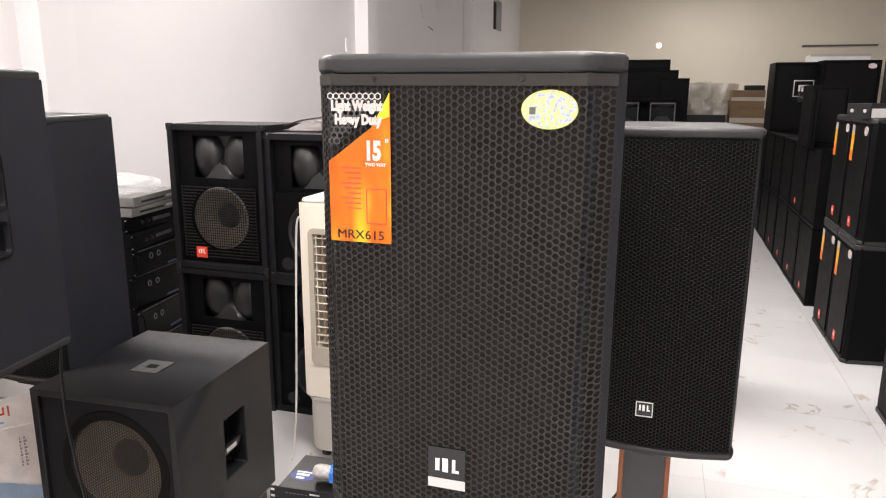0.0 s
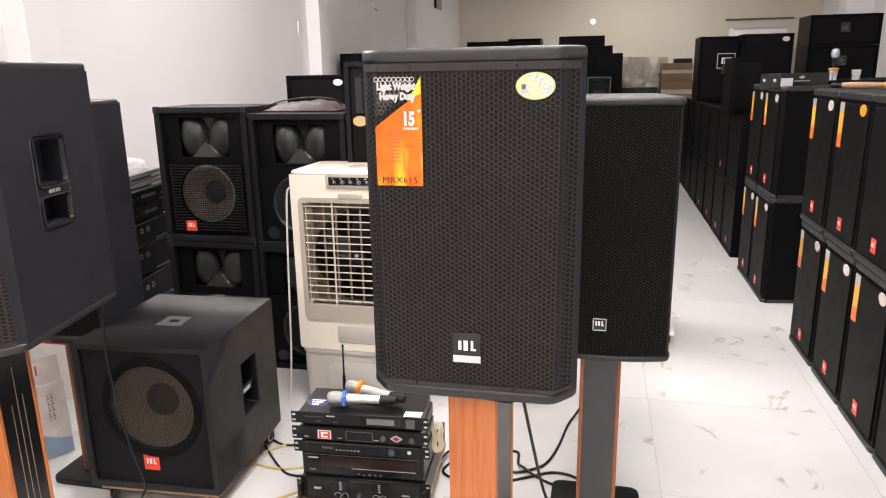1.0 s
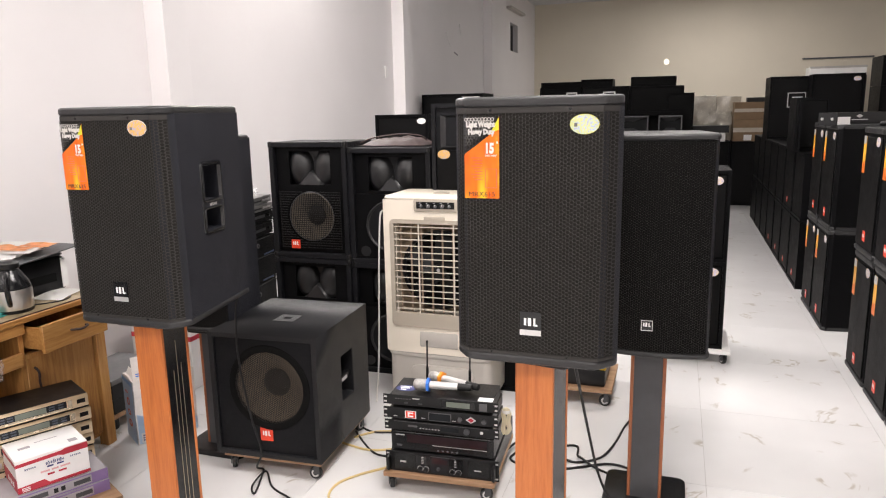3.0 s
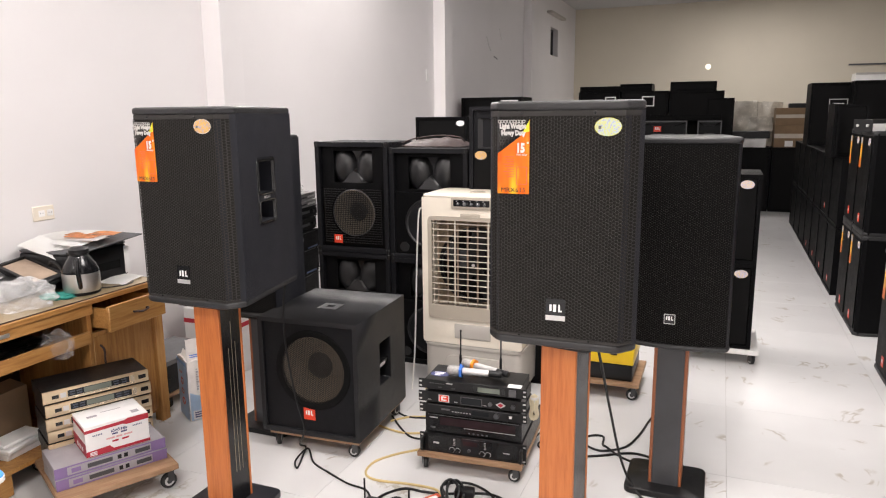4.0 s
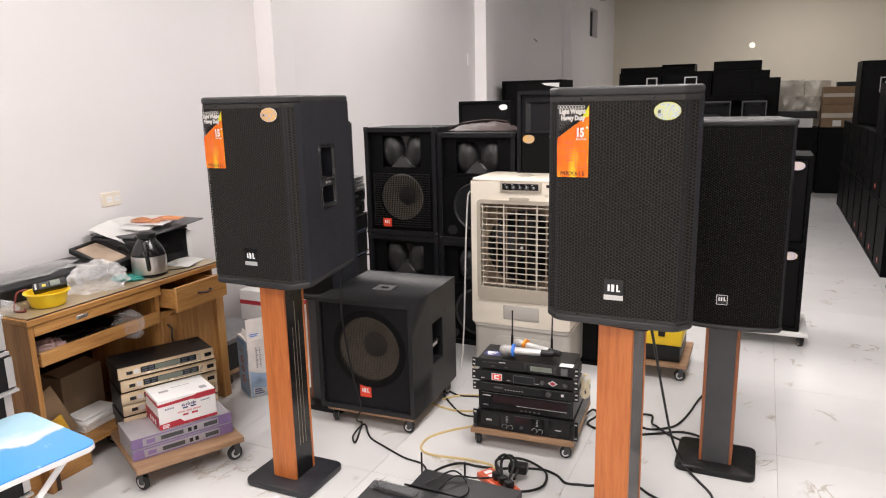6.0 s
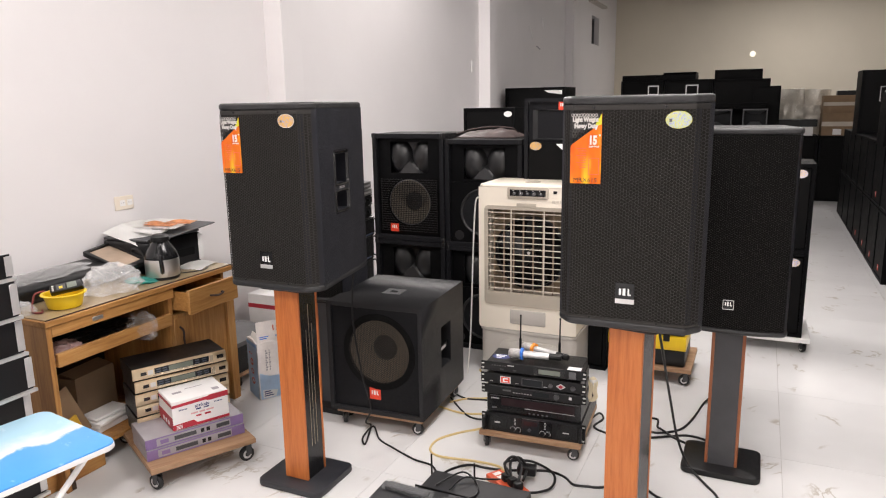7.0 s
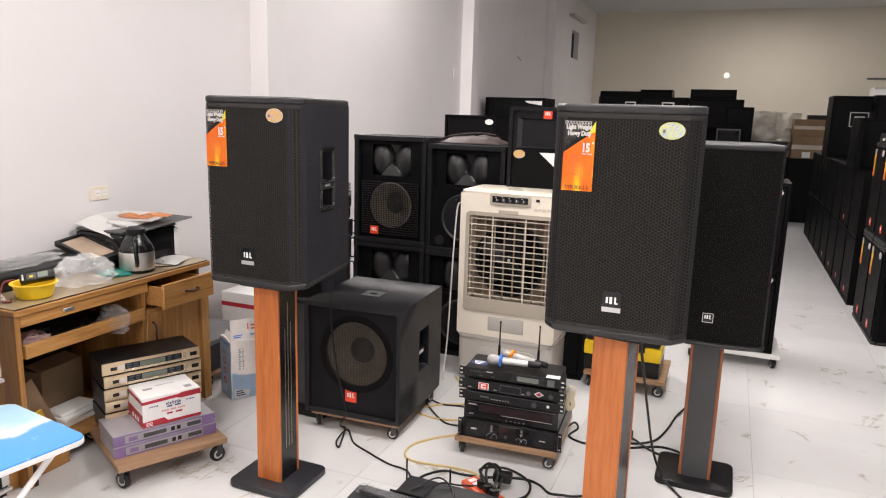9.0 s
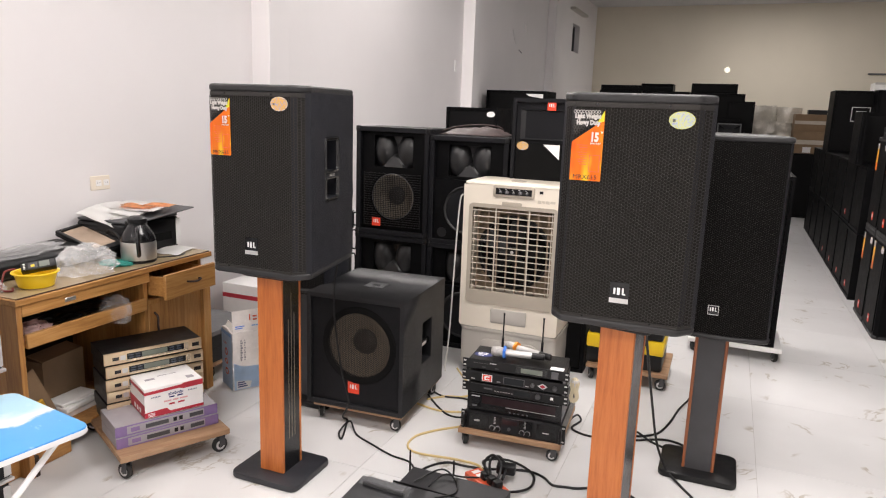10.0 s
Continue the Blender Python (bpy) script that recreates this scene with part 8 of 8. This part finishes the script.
cable([(-1.245, 2.62, 1.06), (-1.262, 2.62, 1.02), (-1.280, 2.63, 0.80), (-1.292, 2.63, 0.5), (-1.30, 2.62, 0.22), (-1.31, 2.60, 0.02), (-1.29, 2.55, R)], 0.0045, "whitecable", "white cable hanging down the side of the cooler")
def cable_hank():
    """A long cable folded into a flat hank and tied in the middle."""
    s = thing("cable_hank", pose(-0.388, 1.835, 0.325), "cream cable tied in a hank beside the amplifiers", "cable hank")
    for k in range(6):
        dx, dy, h = 0.0055 * (k % 3) - 0.006, 0.010 * (k // 3) - 0.005, 0.057 - 0.003 * (k % 4)
        part("strand", tube([(dx - 0.004, dy, -h), (dx - 0.013, dy, -0.6 * h), (dx - 0.008, dy, 0), (dx - 0.012, dy, 0.6 * h), (dx, dy, h), (dx + 0.012, dy, 0.6 * h), (dx + 0.008, dy, 0), (dx + 0.013, dy, -0.6 * h), (dx + 0.003, dy, -h)], 0.0034, 6), M["creamcable"], s)
    part("tie", moved(hoop([(0.0155, -0.006), (0.0175, -0.006), (0.0175, 0.006), (0.0155, 0.006)], 18, Matrix.Identity(4)), Matrix.Translation((0, 0, 0.045))), M["whitecable"], s, "white tie")


cable_hank()


# ---- wall fittings ----
s = thing("wall_socket", pose(FLOOR_W, 1.585, 1.058) @ Matrix.Scale(0.87, 4), "white double wall socket on the plaster wall", "wall socket", kind="structure")
part("plate", box(bmesh.new(), 0.0, 0.008, -0.07, 0.07, 0, 0.085, 0.003, 1), M["cream"], s)
for y in (-0.035, 0.02):
    part("outlet", box(bmesh.new(), 0.008, 0.0105, y, y + 0.04, 0.024, 0.06, 0.001, 1), M["paper"], s)
    for dy in (0.012, 0.028):
        part("slot", box(bmesh.new(), 0.0105, 0.0109, y + dy - 0.002, y + dy + 0.002, 0.040, 0.047), M["greycard"], s)
s = thing("wall_switch", pose(FLOOR_W, 6.61, 1.955), "tall narrow white switch plate on the wall", "wall switch", kind="structure")
part("plate", box(bmesh.new(), 0.0, 0.012, -0.028, 0.028, 0, 0.125, 0.003, 1), M["white"], s)
s = thing("window_1", pose(FLOOR_W - 0.2, (VENT[0] + VENT[1]) / 2, VENT[2]), "small vent opening with grey frame high in the wall", "vent", kind="structure")
w, h = VENT[1] - VENT[0], VENT[3] - VENT[2]
bm = bmesh.new()
for y0, y1, z0, z1 in ((-w / 2, w / 2, 0, 0.03), (-w / 2, w / 2, h - 0.03, h), (-w / 2, -w / 2 + 0.03, 0.03, h - 0.03), (w / 2 - 0.03, w / 2, 0.03, h - 0.03), (-0.012, 0.012, 0.03, h - 0.03)):
    box(bm, 0.06, 0.10, y0, y1, z0, z1)
part("window_frame", bm, M["grey"], s, "grey metal frame")
# dark sheet added in the vent for the shade inside it
part("pane", box(bmesh.new(), 0.02, 0.05, -w / 2, w / 2, 0, h), M["darkgrey"], s, "dark sheet for the shade in the opening")
s = thing("wall_lamp", pose(-0.08, FLOOR_N, 2.52), "small round glowing white wall lamp", "wall lamp")
part("disc", moved(lathe(bmesh.new(), [(0.052, 0), (0.054, 0.01), (0.048, 0.022), (0.03, 0.026)], 28), Matrix.Rotation(radians(90), 4, "X")), M["spot"], s)
single("vent_hood", box(bmesh.new(), FLOOR_W, FLOOR_W + 0.10, 12.40, 13.64, 3.43, 3.475, 0.004, 1), M["warmgrey"], Matrix.Identity(4), "narrow grey concrete ledge above the vent", "trim", kind="structure")
for points, r, mat in (([(8.79, 2.66), (8.87, 2.566), (8.97, 2.482)], 0.010, "white"), ([(9.41, 2.83), (9.45, 2.76), (9.50, 2.68)], 0.008, "white"), ([(9.13, 2.408), (9.20, 2.40), (9.29, 2.381)], 0.009, "greycard")):
    single("loose_plaster", tube([(FLOOR_W + 0.004, y, z) for y, z in points], r, 5), M[mat], Matrix.Identity(4), "sliver of loose plaster standing off the wall", "plaster sliver", "plaster slivers", "structure")
single("cable_trunking", box(bmesh.new(), 2.5, 3.75, FLOOR_N - 0.03, FLOOR_N, 2.46, 2.49), M["grey"], Matrix.Identity(4), "thin dark cable trunking on the end wall", "trim", kind="structure")

# ---- floor tiles ----
TILE = 0.8
tile_bm = box(bmesh.new(), 0.0008, TILE - 0.0008, 0.0008, TILE - 0.0008, -0.0025, 0.0, 0.0006, 1)
tile_mesh = finish(tile_bm, "floor_tile", M["tile"], False)
ix0, iy0 = math.floor((FLOOR_W - 0.4) / TILE), math.floor((FLOOR_S - 2.14) / TILE)
for ix in range(ix0, ix0 + 10):
    for iy in range(iy0, iy0 + 25):
        x, y = 0.4 + ix * TILE, 2.14 + iy * TILE
        if x + TILE < FLOOR_W + 0.05 or x > FLOOR_E - 0.05 or y + TILE < FLOOR_S or y > FLOOR_N - 0.05:
            continue
        ob = new("floor_tile", tile_mesh)
        ob.parent = floor
        ob.location = (x, y, 0)
